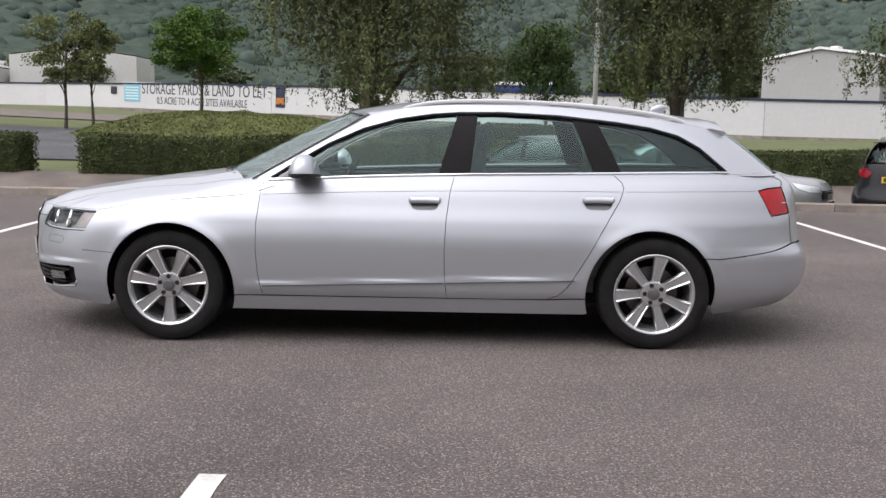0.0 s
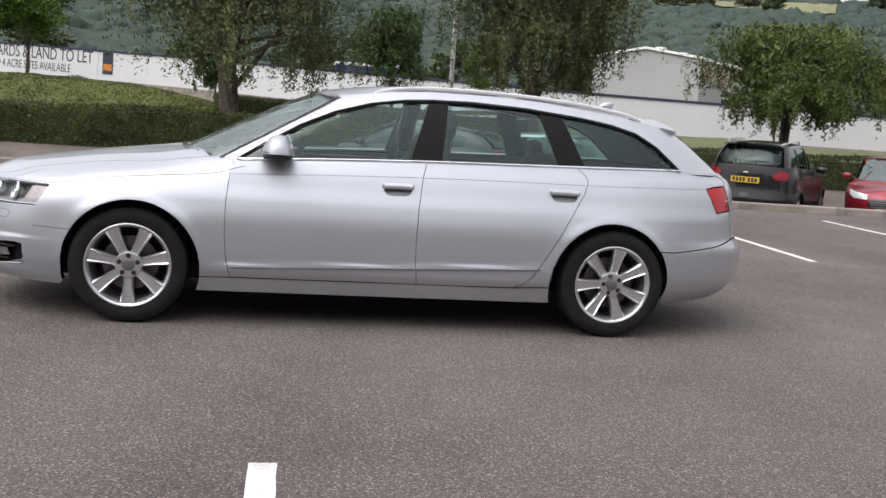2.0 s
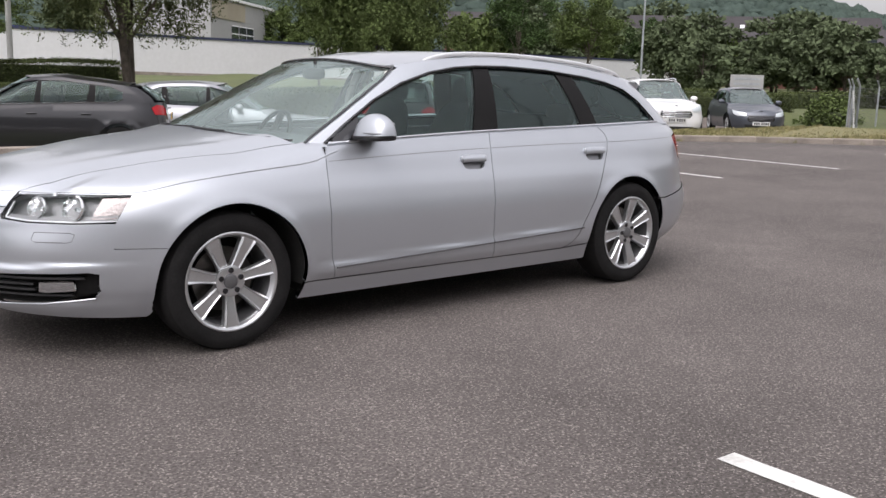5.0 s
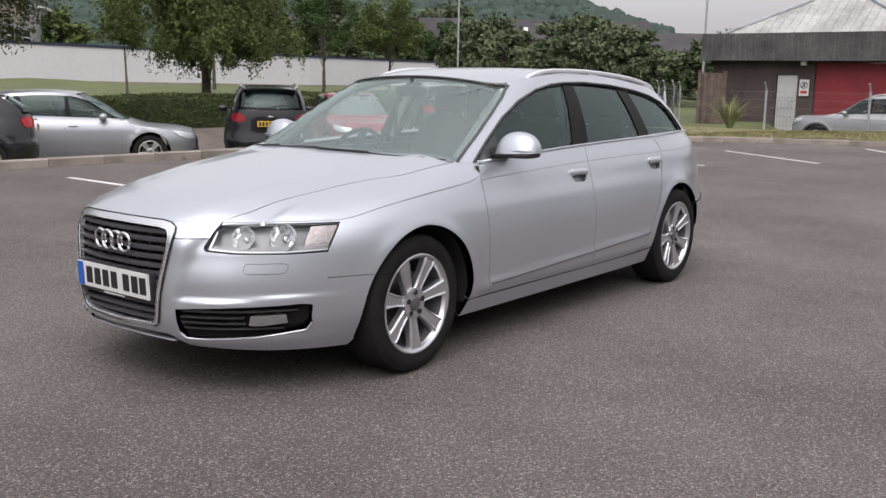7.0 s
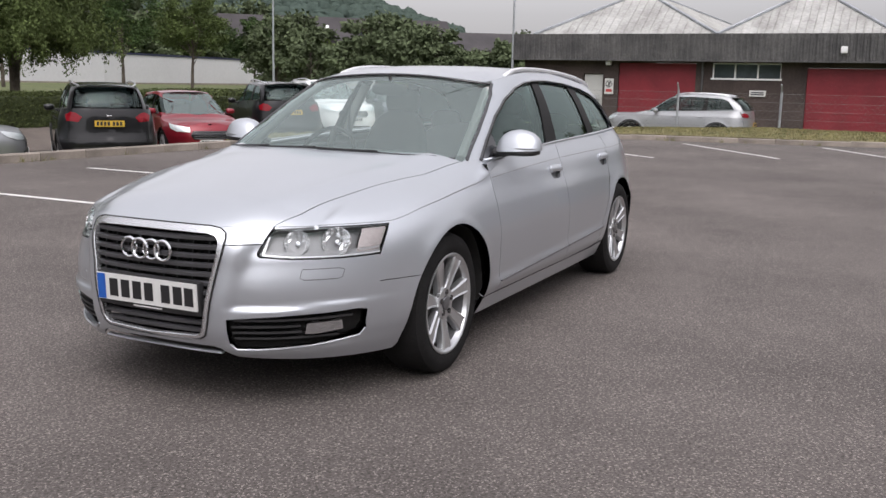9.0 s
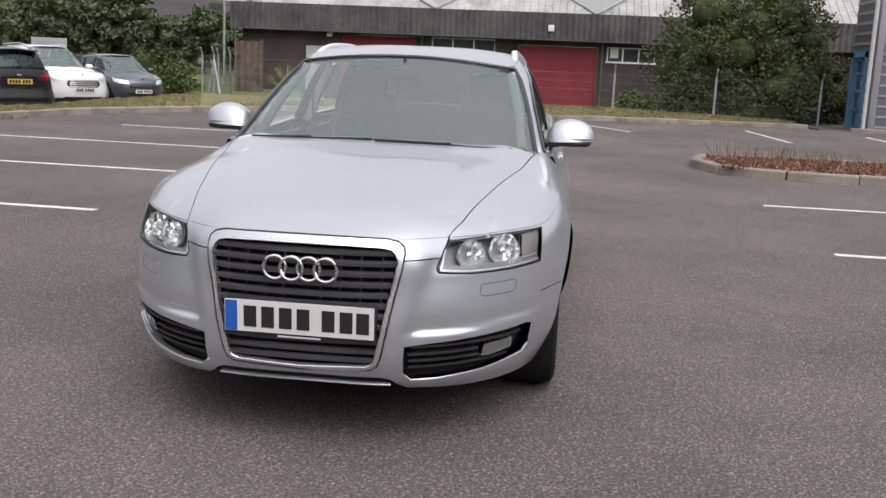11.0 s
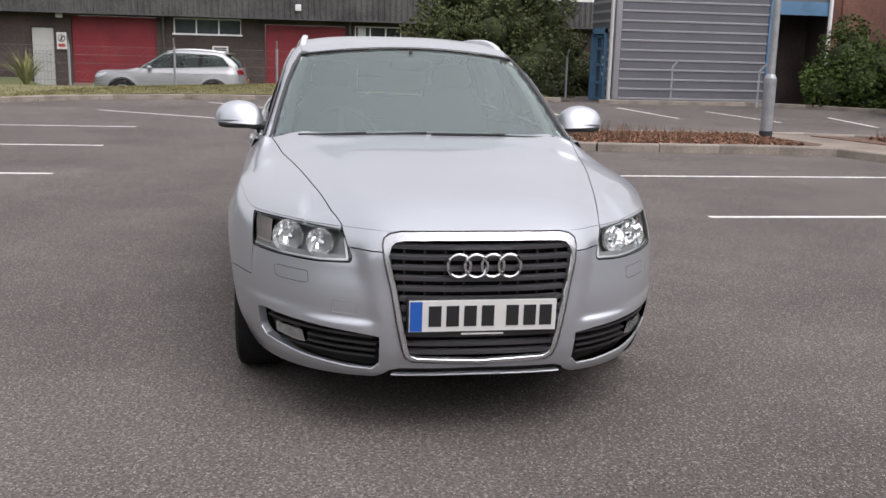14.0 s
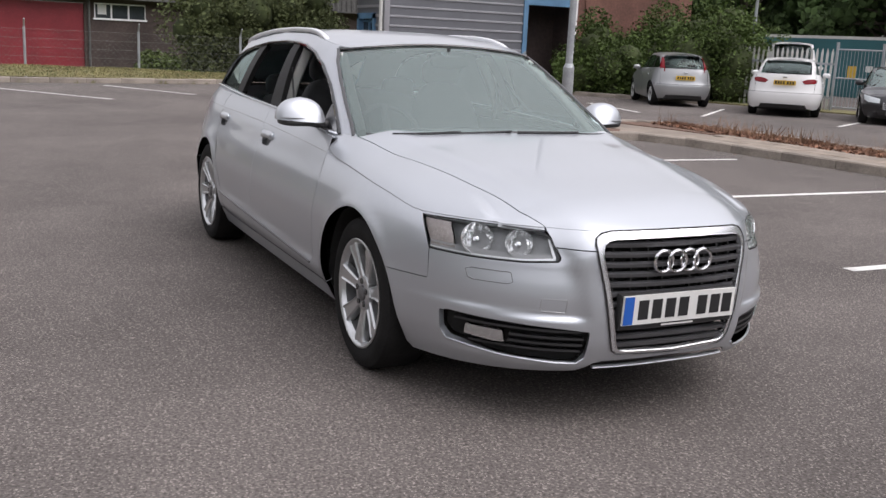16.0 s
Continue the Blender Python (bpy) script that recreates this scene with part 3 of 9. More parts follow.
def painted_line(a, b, w=0.10):
    """A worn strip of road paint."""
    a, b = Vector((*a, 0)), Vector((*b, 0))
    d = (b - a).normalized()
    s = Vector((-d.y, d.x, 0)) * w / 2
    n = max(2, int((b - a).length / 0.12))
    v, f = [], []
    for i in range(n + 1):
        p = a.lerp(b, i / n)
        j = 0.006
        v += [p + s * (1 + random.uniform(-j, j) * 8), p - s * (1 + random.uniform(-j, j) * 8)]
    v = [(q.x, q.y, 0.004) for q in v]
    f = [(2 * i, 2 * i + 1, 2 * i + 3, 2 * i + 2) for i in range(n)]
    ob = put("bay_line", to_mesh("bay_line", v, f, M["line"]))
    return tagged(ob, "worn white painted bay line on the asphalt", "road marking", "bay lines", "structure")


for x in (2.18, 5.10, 8.15, 11.35):
    painted_line((x, 3.06), (x + 0.12, 8.2 if x < 9 else 7.2))
painted_line((-4.90, 3.1), (-5.15, 8.4))
painted_line((-8.0, 3.1), (-8.2, 8.4))
for x in (-0.62, 2.28, 5.12):
    painted_line((x, -3.05), (x - 0.05, -7.3))
painted_line((-3.5, -3.6), (-3.5, -7.5))
painted_line((13.6, 1.8), (15.6, 4.4))
painted_line((15.2, -0.35), (19.2, 2.4))
painted_line((17.2, -2.4), (20.2, -0.8))
painted_line((16.1, -5.75), (20.2, -5.5))
painted_line((15.6, -8.4), (19.8, -8.4))
painted_line((14.75, -10.48), (18.6, -10.43))
painted_line((13.6, -12.13), (16.8, -12.87))
painted_line((12.6, -13.2), (15.2, -16.2))
painted_line((10.2, -15.0), (11.6, -17.5))

# verge between kerb and fence
def verge():
    inner = smooth_line(KERB[5:], 0.5)
    v, f = [], []
    n = 9
    for i, (x, y) in enumerate(inner):
        t = i / (len(inner) - 1)
        ox, oy = 24.2 + 0.2 * math.sin(i), 10.4 - 19.0 * t
        if t < 0.3:
            ox = 12 + 12.4 * t / 0.3
            oy = 10.9 - 0.4 * t / 0.3
        for k in range(n):
            s = k / (n - 1)
            px, py = x + 0.07 + (ox - x) * s, y + 0.05 + (oy - y) * s
            h = 0.07 + 0.04 * min(1, t * 4) + 0.19 * math.sin(math.pi * min(1, s * 0.75 + 0.05)) * min(1, max(0, (t - 0.22) * 3.5)) * min(1, (1 - t) * 3) + 0.03 * noise.noise((px * 0.6, py * 0.6, 0))
            v.append((px, py, h - 0.35 * max(0, (t - 0.95) / 0.05)))
    for i in range(len(inner) - 1):
        for k in range(n - 1):
            f.append((i * n + k, i * n + k + 1, (i + 1) * n + k + 1, (i + 1) * n + k))
    # skirt down behind
    base = len(v)
    for i in range(len(inner)):
        q = v[i * n + n - 1]
        v.append((q[0] + 0.4, q[1] + 0.1, -0.5))
    for i in range(len(inner) - 1):
        f.append((i * n + n - 1, base + i, base + i + 1, (i + 1) * n + n - 1))
    ob = tagged(put("grass_verge", to_mesh("grass_verge", v, f, M["grass"], True)), "dry yellowing grass verge behind the kerb", "grass verge", kind="structure")
    return v, n, len(inner)


VERGE = verge()


# ---- bodywork: panels cut from smooth shells ----
from mathutils.geometry import delaunay_2d_cdt


class Hull:
    """A body side: at each height a rounded outline from the nose round the flank to the tail. u runs along it."""

    def __init__(self, wide, front, rear, nose, tail, qf=2.7, qr=3.5, extra=None):
        self.wide, self.front, self.rear, self.nose, self.tail, self.qf, self.qr, self.extra = wide, front, rear, nose, tail, qf, qr, extra
        self.sculpt = None

    def q(self, z):
        return self.qf(z) if callable(self.qf) else self.qf + 0 * z

    def parts(self, z):
        xf, xr = self.front(z), self.rear(z)
        af, ar = self.nose(z), self.tail(z)
        return xf + af, af, xr - ar, ar, af * np.sqrt(self.q(z) / 2), ar * math.sqrt(self.qr / 2)

    def P(self, u, z):
        u, z = np.asarray(u, float), np.asarray(z, float)
        cf, af, cr, ar, Rf, Rr = self.parts(z)
        sf = np.sin(np.clip(math.pi / 2 - (cf - u) / Rf, -math.pi / 2, math.pi / 2))
        sr = np.sin(np.clip(math.pi / 2 - (u - cr) / Rr, -math.pi / 2, math.pi / 2))
        xf = cf - af * np.sqrt(np.maximum(0, 1 - np.abs(sf) ** self.q(z)))
        xr = cr + ar * np.sqrt(np.maximum(0, 1 - np.abs(sr) ** self.qr))
        x = np.where(u < cf, xf, np.where(u > cr, xr, u))
        s = np.where(u < cf, sf, np.where(u > cr, sr, 1.0))
        y = self.wide(z) * s
        if self.extra:
            y = y + self.extra(x, z) * s
        if self.sculpt:
            x = np.where(u < cf, x - self.sculpt(np.abs(y), z), x)
        return np.stack([x, y, z], -1)

    def ux(self, x, z):
        cf, af, cr, ar, Rf, Rr = self.parts(z)
        if x < cf:
            s = max(0.0, 1 - min(1.0, (cf - x) / af) ** 2) ** (1 / float(self.q(z)))
            return cf - Rf * (math.pi / 2 - math.asin(s))
        if x > cr:
            s = max(0.0, 1 - min(1.0, (x - cr) / ar) ** 2) ** (1 / self.qr)
            return cr + Rr * (math.pi / 2 - math.asin(s))
        return x

    def uy(self, y, z):
        cf, af, cr, ar, Rf, Rr = self.parts(z)
        return cf - Rf * (math.pi / 2 - math.asin(max(-1, min(1, y / float(self.wide(z))))))

    def ur(self, y, z):
        cf, af, cr, ar, Rf, Rr = self.parts(z)
        return cr + Rr * (math.pi / 2 - math.asin(max(-1, min(1, y / float(self.wide(z))))))

    def uv(self, p):
        """(x, z): by length; ("y", y, z): on the nose; ("r", y, z): on the tail; ("m", x, z): by length on the far side of the nose."""
        if p[0] == "y":
            return self.uy(p[1], p[2]), p[2]
        if p[0] == "r":
            return self.ur(p[1], p[2]), p[2]
        if p[0] == "m":
            cf, af, cr, ar, Rf, Rr = self.parts(p[2])
            mid = cf - Rf * math.pi / 2
            return 2 * mid - self.ux(p[1], p[2]), p[2]
        return self.ux(p[0], p[1]), p[1]


class Cap:
    """A top skin: height as a function of the plan."""

    def __init__(self, height):
        self.height = height

    def P(self, x, y):
        x, y = np.asarray(x, float), np.asarray(y, float)
        return np.stack([x, y, self.height(x, y)], -1)

    def uv(self, p):
        return p[-2], p[-1]


def inside(poly, pts):
    x, y = pts[:, 0], pts[:, 1]
    r = np.zeros(len(pts), bool)
    a = poly
    b = np.roll(poly, -1, 0)
    for (x0, y0), (x1, y1) in zip(a, b):
        if y0 == y1:
            continue
        c = (y0 > y) != (y1 > y)
        r ^= c & (x < (x1 - x0) * (y - y0) / (y1 - y0) + x0)
    return r


def spread(loop, closed=True):
    """Adds points between two on the nose or two on the tail, where the shell bends most."""
    out = []
    n = len(loop)
    for i, p in enumerate(loop):
        out.append(p)
        q = loop[(i + 1) % n]
        if (i < n - 1 or closed) and p[0] == q[0] and p[0] in ("y", "r"):
            k = int(math.hypot(q[1] - p[1], q[2] - p[2]) / 0.05)
            out += [(p[0], p[1] + (q[1] - p[1]) * j / (k + 1), p[2] + (q[2] - p[2]) * j / (k + 1)) for j in range(1, k + 1)]
    return out


def dense(loop, step):
    out = []
    for i, p in enumerate(loop):
        q = loop[(i + 1) % len(loop)]
        n = max(1, int(math.ceil(math.hypot(q[0] - p[0], q[1] - p[1]) / step)))
        for k in range(n):
            out.append((p[0] + (q[0] - p[0]) * k / n, p[1] + (q[1] - p[1]) * k / n))
    return np.array(out)


def inset(poly, g):
    if not g:
        return poly
    area = 0.5 * np.sum(poly[:, 0] * np.roll(poly[:, 1], -1) - np.roll(poly[:, 0], -1) * poly[:, 1])
    e = np.roll(poly, -1, 0) - poly
    e = e / np.maximum(1e-9, np.linalg.norm(e, axis=1))[:, None]
    nrm = np.stack([-e[:, 1], e[:, 0]], 1) * np.sign(area)
    v = nrm + np.roll(nrm, 1, 0)
    v = v / np.maximum(0.4, np.linalg.norm(v, axis=1))[:, None]
    return poly + v * g


def panel(name, shell, loop, material, parent, side=1, holes=(), step=0.06, gap=0.002, depth=0.018, offset=0.0, label="", extra=None, center=(0, 0, 0.5), soft=None):
    """A sheet cut from a shell along a loop, with its edge folded inwards. side -1: mirrored to the other flank."""
    outer = inset(dense([shell.uv(p) for p in spread(loop)], step * 0.6), gap)
    rims = [outer] + [dense([shell.uv(p) for p in spread(h)], step * 0.5) for h in holes]
    lo, hi = outer.min(0), outer.max(0)
    gx, gy = np.meshgrid(np.arange(lo[0], hi[0], step), np.arange(lo[1], hi[1], step))
    grid = np.stack([gx.ravel() + 0.011, gy.ravel() + 0.007], 1)
    keep = inside(outer, grid)
    for h in rims[1:]:
        keep &= ~inside(h, grid)
    grid = grid[keep]
    edge = np.concatenate(rims)
    if len(grid):
        dist = np.sqrt(((grid[:, None, :] - edge[None]) ** 2).sum(-1)).min(1)
        grid = grid[dist > step * 0.42]
    pts = np.concatenate([edge, grid]) if len(grid) else edge
    edges, k = [], 0
    for r in rims:
        edges += [(k + i, k + (i + 1) % len(r)) for i in range(len(r))]
        k += len(r)
    vo, _, fo, *_ = delaunay_2d_cdt([Vector(p) for p in pts], edges, [], 0, 1e-7)
    vo = np.array([tuple(v) for v in vo])
    tri = np.array([f for f in fo if len(f) == 3])
    cen = vo[tri].mean(1)
    ok = inside(outer, cen)
    for h in rims[1:]:
        ok &= ~inside(h, cen)
    tri = tri[ok]

    def skin(uv):
        e = 2e-3
        p = shell.P(uv[:, 0], uv[:, 1])
        a = shell.P(uv[:, 0] + e, uv[:, 1]) - shell.P(uv[:, 0] - e, uv[:, 1])
        b = shell.P(uv[:, 0], uv[:, 1] + e) - shell.P(uv[:, 0], uv[:, 1] - e)
        n = np.cross(a, b)
        n = n / np.maximum(1e-12, np.linalg.norm(n, axis=1))[:, None]
        if np.mean((n * (p - np.array(center))).sum(1)) < 0:
            n = -n
        return p + n * offset, n

    P, N = skin(vo)
    if extra is not None:
        P = P + N * extra(P)[:, None]
    if soft is not None:
        N = soft(P, N)
    t0 = np.cross(P[tri[:, 1]] - P[tri[:, 0]], P[tri[:, 2]] - P[tri[:, 0]])
    bad = (t0 * N[tri[:, 0]]).sum(1) < 0
    tri[bad] = tri[bad][:, ::-1]
    verts, norms, faces = list(P), list(N), [tuple(t) for t in tri]
    if depth:
        for rim_no, r in enumerate(rims):
            p, n = skin(r)
            if extra is not None:
                p = p + n * extra(p)[:, None]
            q = p - n * depth
            b0, m = len(verts), len(r)
            tang = np.roll(p, -1, 0) - np.roll(p, 1, 0)
            out = np.cross(tang, n)
            out = out / np.maximum(1e-9, np.linalg.norm(out, axis=1))[:, None]
            if ((out * (p - p.mean(0))).sum() < 0) != (rim_no > 0):
                out = -out
            verts += list(p) + list(q)
            norms += list(out) + list(out)
            for i in range(m):
                j = (i + 1) % m
                faces.append((b0 + i, b0 + j, b0 + m + j, b0 + m + i))
    verts, norms = np.array(verts), np.array(norms)
    if side < 0:
        verts = verts * np.array([1, -1, 1])
        norms = norms * np.array([1, -1, 1])
        faces = [f[::-1] for f in faces]
    me = to_mesh(name, verts, faces, material)
    me.shade_smooth()
    me.normals_split_custom_set_from_vertices([tuple(n) for n in norms])
    return put(name, me, parent, label)


def arc(cx, cz, r, a0, a1, n=22):
    return [(cx + r * math.cos(radians(a0 + (a1 - a0) * i / n)), cz + r * math.sin(radians(a0 + (a1 - a0) * i / n))) for i in range(n + 1)]


def mirror_loop(half):
    """A loop on the nose from its half on the near side, top to bottom or bottom to top."""
    other = []
    for p in reversed(half):
        if p[0] == "y":
            if abs(p[1]) > 1e-6:
                other.append(("y", -p[1], p[2]))
        else:
            other.append(("m", p[0], p[1]))
    return list(half) + other


def shell_line(shell, pts, side, off=0.0, step=0.05):
    """Points in space along a line on a shell, lifted off it."""
    uv = [shell.uv(p) for p in spread(pts, False)]
    out = []
    for a, b in zip(uv, uv[1:]):
        n = max(1, int(math.hypot(b[0] - a[0], b[1] - a[1]) / step))
        out += [(a[0] + (b[0] - a[0]) * k / n, a[1] + (b[1] - a[1]) * k / n) for k in range(n)]
    out.append(uv[-1])
    o = np.array(out)
    e = 2e-3
    p = shell.P(o[:, 0], o[:, 1])
    n = np.cross(shell.P(o[:, 0] + e, o[:, 1]) - p, shell.P(o[:, 0], o[:, 1] + e) - p)
    n = n / np.linalg.norm(n, axis=1)[:, None]
    if np.mean((n * (p - np.array((0, 0, 0.5)))).sum(1)) < 0:
        n = -n
    p = p + n * off
    p[:, 1] *= side
    return [tuple(v) for v in p]


def road_wheel(name, parent, at, r=0.335, width=0.225, rim=0.225, spokes=7, alloy=None, simple=False):
    """A wheel whose outer face looks along -y."""
    alloy = alloy or M["alloy"]
    w = new(name)
    w.empty_display_size = 0.05
    w.parent = parent
    w.matrix_basis = at
    h = width / 2
    lathe("tyre", [(rim - 0.012, h * 0.8), (rim + 0.004, h * 0.94), (rim + 0.045, h * 1.02), (r - 0.032, h * 0.99), (r - 0.010, h * 0.88), (r, h * 0.62), (r, -h * 0.62), (r - 0.010, -h * 0.88), (r - 0.032, -h * 0.99),
                   (rim + 0.045, -h * 1.02), (rim + 0.012, -h * 0.97), (rim - 0.004, -h * 0.90), (rim - 0.012, -h * 0.8)], M["tyre"], w, n=56)
    lathe("rim", [(rim + 0.002, -h * 0.93), (rim + 0.006, -h * 0.98), (rim, -h * 1.0), (rim - 0.008, -h * 0.97), (rim - 0.013, -h * 0.90), (rim - 0.017, -h * 0.80), (rim - 0.020, -h * 0.76)], alloy, w, n=56)
    lathe("barrel", [(rim - 0.020, -h * 0.76), (rim - 0.026, -h * 0.3), (rim - 0.03, h * 0.3), (rim - 0.03, h * 0.8)], M["barrel"], w, n=40)
    lathe("brake_disc", [(0.0, -h * 0.05), (0.155 if not simple else rim * 0.7, -h * 0.05), (0.155 if not simple else rim * 0.7, h * 0.1), (0.0, h * 0.1)], M["disc"], w, n=32)
    lathe("wheel_back", [(0.0, h * 0.45), (rim - 0.028, h * 0.45)], M["under"], w, n=24)
    # spoke: a tapered bar with a groove down its middle
    v, f = [], []
    rows = [(0.052, 0.028, 0.74, 0.20), (0.085, 0.026, 0.79, 0.34), (0.14, 0.031, 0.86, 0.42), (rim - 0.032, 0.040, 0.95, 0.5), (rim - 0.010, 0.043, 0.94, 0.5)]
    k = rim / 0.225
    for rad, hw, fy, back_y in rows:
        if rad < rim - 0.04:
            rad *= k
        hw *= k * 7 / spokes
        yo = -h * fy
        v += [(rad, yo + 0.035, -hw), (rad, yo + 0.008, -hw * 0.93), (rad, yo, -hw * 0.74), (rad, yo + 0.0055, -hw * 0.56), (rad, yo + 0.0065, 0), (rad, yo + 0.0055, hw * 0.56), (rad, yo, hw * 0.74), (rad, yo + 0.008, hw * 0.93), (rad, yo + 0.035, hw)]
    for i in range(len(rows) - 1):
        for c in range(8):
            f.append((i * 9 + c, i * 9 + c + 1, (i + 1) * 9 + c + 1, (i + 1) * 9 + c))
        f.append((i * 9 + 8, i * 9, (i + 1) * 9, (i + 1) * 9 + 8))
    me = to_mesh("spoke", v, f, alloy, True, 18)
    for i in range(spokes):
        put("spoke", me, w, at=pose(0, 0, 0, 0, 90 + 360 * i / spokes, 0))
    lathe("hub", [(0.075 * k, -h * 0.62), (0.072 * k, -h * 0.80), (0.060 * k, -h * 0.84), (0.034 * k, -h * 0.80)], alloy, w, n=28)
    lathe("centre_cap", [(0.034 * k, -h * 0.76), (0.033 * k, -h * 0.86), (0.026 * k, -h * 0.89), (0.0, -h * 0.90)], M["lamp_grey"], w, n=24)
    if not simple:
        for i in range(5):
            a = radians(90 + 72 * i)
            bm = bmesh.new()
            add_tube(bm, (0.053 * math.cos(a), -h * 0.79, 0.053 * math.sin(a)), (0.053 * math.cos(a), -h * 0.87, 0.053 * math.sin(a)), 0.0135, None, 10)
            part("wheel_bolt", bm, M["gloss_black"], w)
    return w


# ---- the silver estate car ----
def estate_car():
    car = thing("estate_car", "silver metallic estate car parked across marked bays", "car")
    S = M["silver"]
    AF, AR, AC, ARAD = -1.408, 1.398, 0.325, 0.378
    zb = curve([(-1.0, 0.935), (-0.84, 0.947), (-0.49, 0.968), (0.26, 0.998), (0.87, 1.012), (1.21, 1.02), (1.86, 1.032), (2.1, 1.03), (2.5, 1.02)])

    def flare(x, z):
        out = 0
        for c in (AF, AR):
            d = np.hypot(x - c, z - AC)
            out = out + (0.006 * np.exp(-(((d - 0.375) / 0.09) ** 2)) + 0.007 / (1 + np.exp((d - 0.410) / 0.011))) * np.clip((z - 0.18) / 0.2, 0, 1)
        # the flank steps out above the sill, and draws in towards the tail
        step = 0.012 / (1 + np.exp(np.clip((z - 0.034 * (x + 0.87) - 0.366) / 0.006, -40, 40))) * np.clip((1.02 - np.abs(x)) * 7, 0, 1) * np.clip((z - 0.27) / 0.05, 0, 1)
        return out + step - 0.036 * np.clip((x - 0.3) / 1.57, 0, 1.4) ** 2 * (0.62 - 0.38 * np.cos(np.pi * np.clip((1.0 - z) / 0.45, 0, 1)))

    low = Hull(curve([(0.12, 0.80), (0.2, 0.838), (0.27, 0.868), (0.34, 0.893), (0.45, 0.908), (0.58, 0.914), (0.72, 0.892), (0.82, 0.857), (0.885, 0.834), (0.92, 0.819), (0.96, 0.800), (1.0, 0.780), (1.05, 0.762)]),
               curve([(0.12, -2.26), (0.2, -2.335), (0.26, -2.395), (0.36, -2.432), (0.5, -2.44), (0.62, -2.438), (0.70, -2.428), (0.76, -2.404), (0.80, -2.362), (0.84, -2.285), (1.05, -2.0)]),
               curve([(0.12, 2.15), (0.2, 2.30), (0.3, 2.45), (0.42, 2.495), (0.53, 2.50), (0.57, 2.475), (0.62, 2.445), (0.78, 2.425), (0.95, 2.40), (1.05, 2.28)]),
               lambda z: 0 * z + 1.03, lambda z: 0 * z + 1.0, lambda z: 2.45 + 0.33 * np.clip((0.62 - z) / 0.2, 0, 1) ** 2 * (3 - 2 * np.clip((0.62 - z) / 0.2, 0, 1)), 3.4, flare)
    low.nose = lambda z: -1.40 - low.front(z)
    ridge = curve([(0.10, 0.36), (0.22, 0.358), (0.30, 0.345), (0.40, 0.358), (0.50, 0.376), (0.58, 0.394), (0.64, 0.410), (0.70, 0.414), (1.05, 0.42)])
    ease = lambda v: np.clip(v, 0, 1) ** 2 * (3 - 2 * np.clip(v, 0, 1))
    edge_of = lambda v, w: 1 / (1 + np.exp(np.clip(-v / w, -40, 40)))

    def front_form(y, z):
        """The proud centre round the grille, the bumper set back beside it, its brow over the intakes and the lip below them."""
        inner = edge_of(ridge(z) - y, 0.011 + 0.028 * ease((z - 0.66) / 0.08))
        side = -0.010 - 0.013 * ease((z - 0.54) / 0.12) - 0.034 * ease((z - 0.62) / 0.14)
        brow = 0.428 + 0.06 * (y - 0.33)
        side = side - 0.009 * ease((0.53 - z) / 0.09) * edge_of(z - brow, 0.004)
        side = side + 0.010 * edge_of(brow - z, 0.0035) + 0.016 * edge_of(0.268 + 0.05 * np.clip(y - 0.45, 0, 1) - z, 0.005)
        return (0.008 * inner + side * (1 - inner)) * ease((0.90 - y) / 0.22)

    low.sculpt = front_form

    def shoulder_front(y):
        k = np.clip((np.abs(y) - 0.1) / 0.38, 0, 1)
        return 0.7655 - 0.007 * k * k * (3 - 2 * k)

    zs = curve([(-2.34, 0.762), (-2.26, 0.760), (-2.15, 0.762), (-1.9, 0.764), (-1.64, 0.806), (-1.47, 0.828), (-1.14, 0.858), (-1.02, 0.868), (-0.94, 0.881), (-0.872, 0.904), (-0.80, 0.925), (-0.5, 0.96)])
    # the shoulder: where flank turns into bonnet
    ys_front = np.linspace(0, 0.60, 40)
    edge = [low.P(low.uy(y, float(shoulder_front(y))), float(shoulder_front(y))) for y in ys_front]
    low.sculpt = None
    x0 = float(low.P(low.uy(0.60, float(shoulder_front(0.60))), float(shoulder_front(0.60)))[0])
    low.sculpt = front_form
    edge += [low.P(low.ux(x, float(zs(x))), float(zs(x))) for x in np.linspace(x0 + 0.02, -0.5, 60)]
    edge = np.array(edge)
    ex, ey, ez = edge[:, 0], edge[:, 1], edge[:, 2]
    sx, sy, sz = ex[40:], ey[40:], ez[40:]
    zc = curve([(-2.42, 0.754), (-2.40, 0.767), (-2.37, 0.786), (-2.33, 0.806), (-2.28, 0.825), (-2.2, 0.846), (-2.09, 0.866), (-1.9, 0.895), (-1.71, 0.926), (-1.52, 0.952), (-1.33, 0.977), (-1.18, 0.995), (-1.0, 1.01), (-0.5, 1.03)])

    def bonnet_z(x, y):
        xx = np.clip(x, -2.44, -0.5)
        e_y, e_z, c = np.interp(xx, sx, sy), np.interp(xx, sx, sz), zc(xx)
        k = np.clip(np.abs(y) / e_y, 0, 1.0)
        crease = 0.006 * np.exp(-(((np.abs(y) - (0.36 + 0.24 * (xx + 2.3) / 1.3)) / 0.05) ** 2)) * np.clip((xx + 2.3) * 3, 0, 1)
        rise = np.clip((xx + 1.35) / 0.45, 0, 1)
        full = e_z + (c - e_z) * (1 - k ** (3.0 + 4.0 * rise * rise * (3 - 2 * rise))) + crease
        fx, fz = np.interp(np.abs(y), ey[:40], ex[:40]), np.interp(np.abs(y), ey[:40], ez[:40])
        d = np.clip((xx - fx) / 0.30, 0, 1)
        d = d + (1 - d) * np.clip((np.abs(y) - 0.60) / 0.03, 0, 1)
        return fz + (full - fz) * (1 - (1 - d) ** 3)

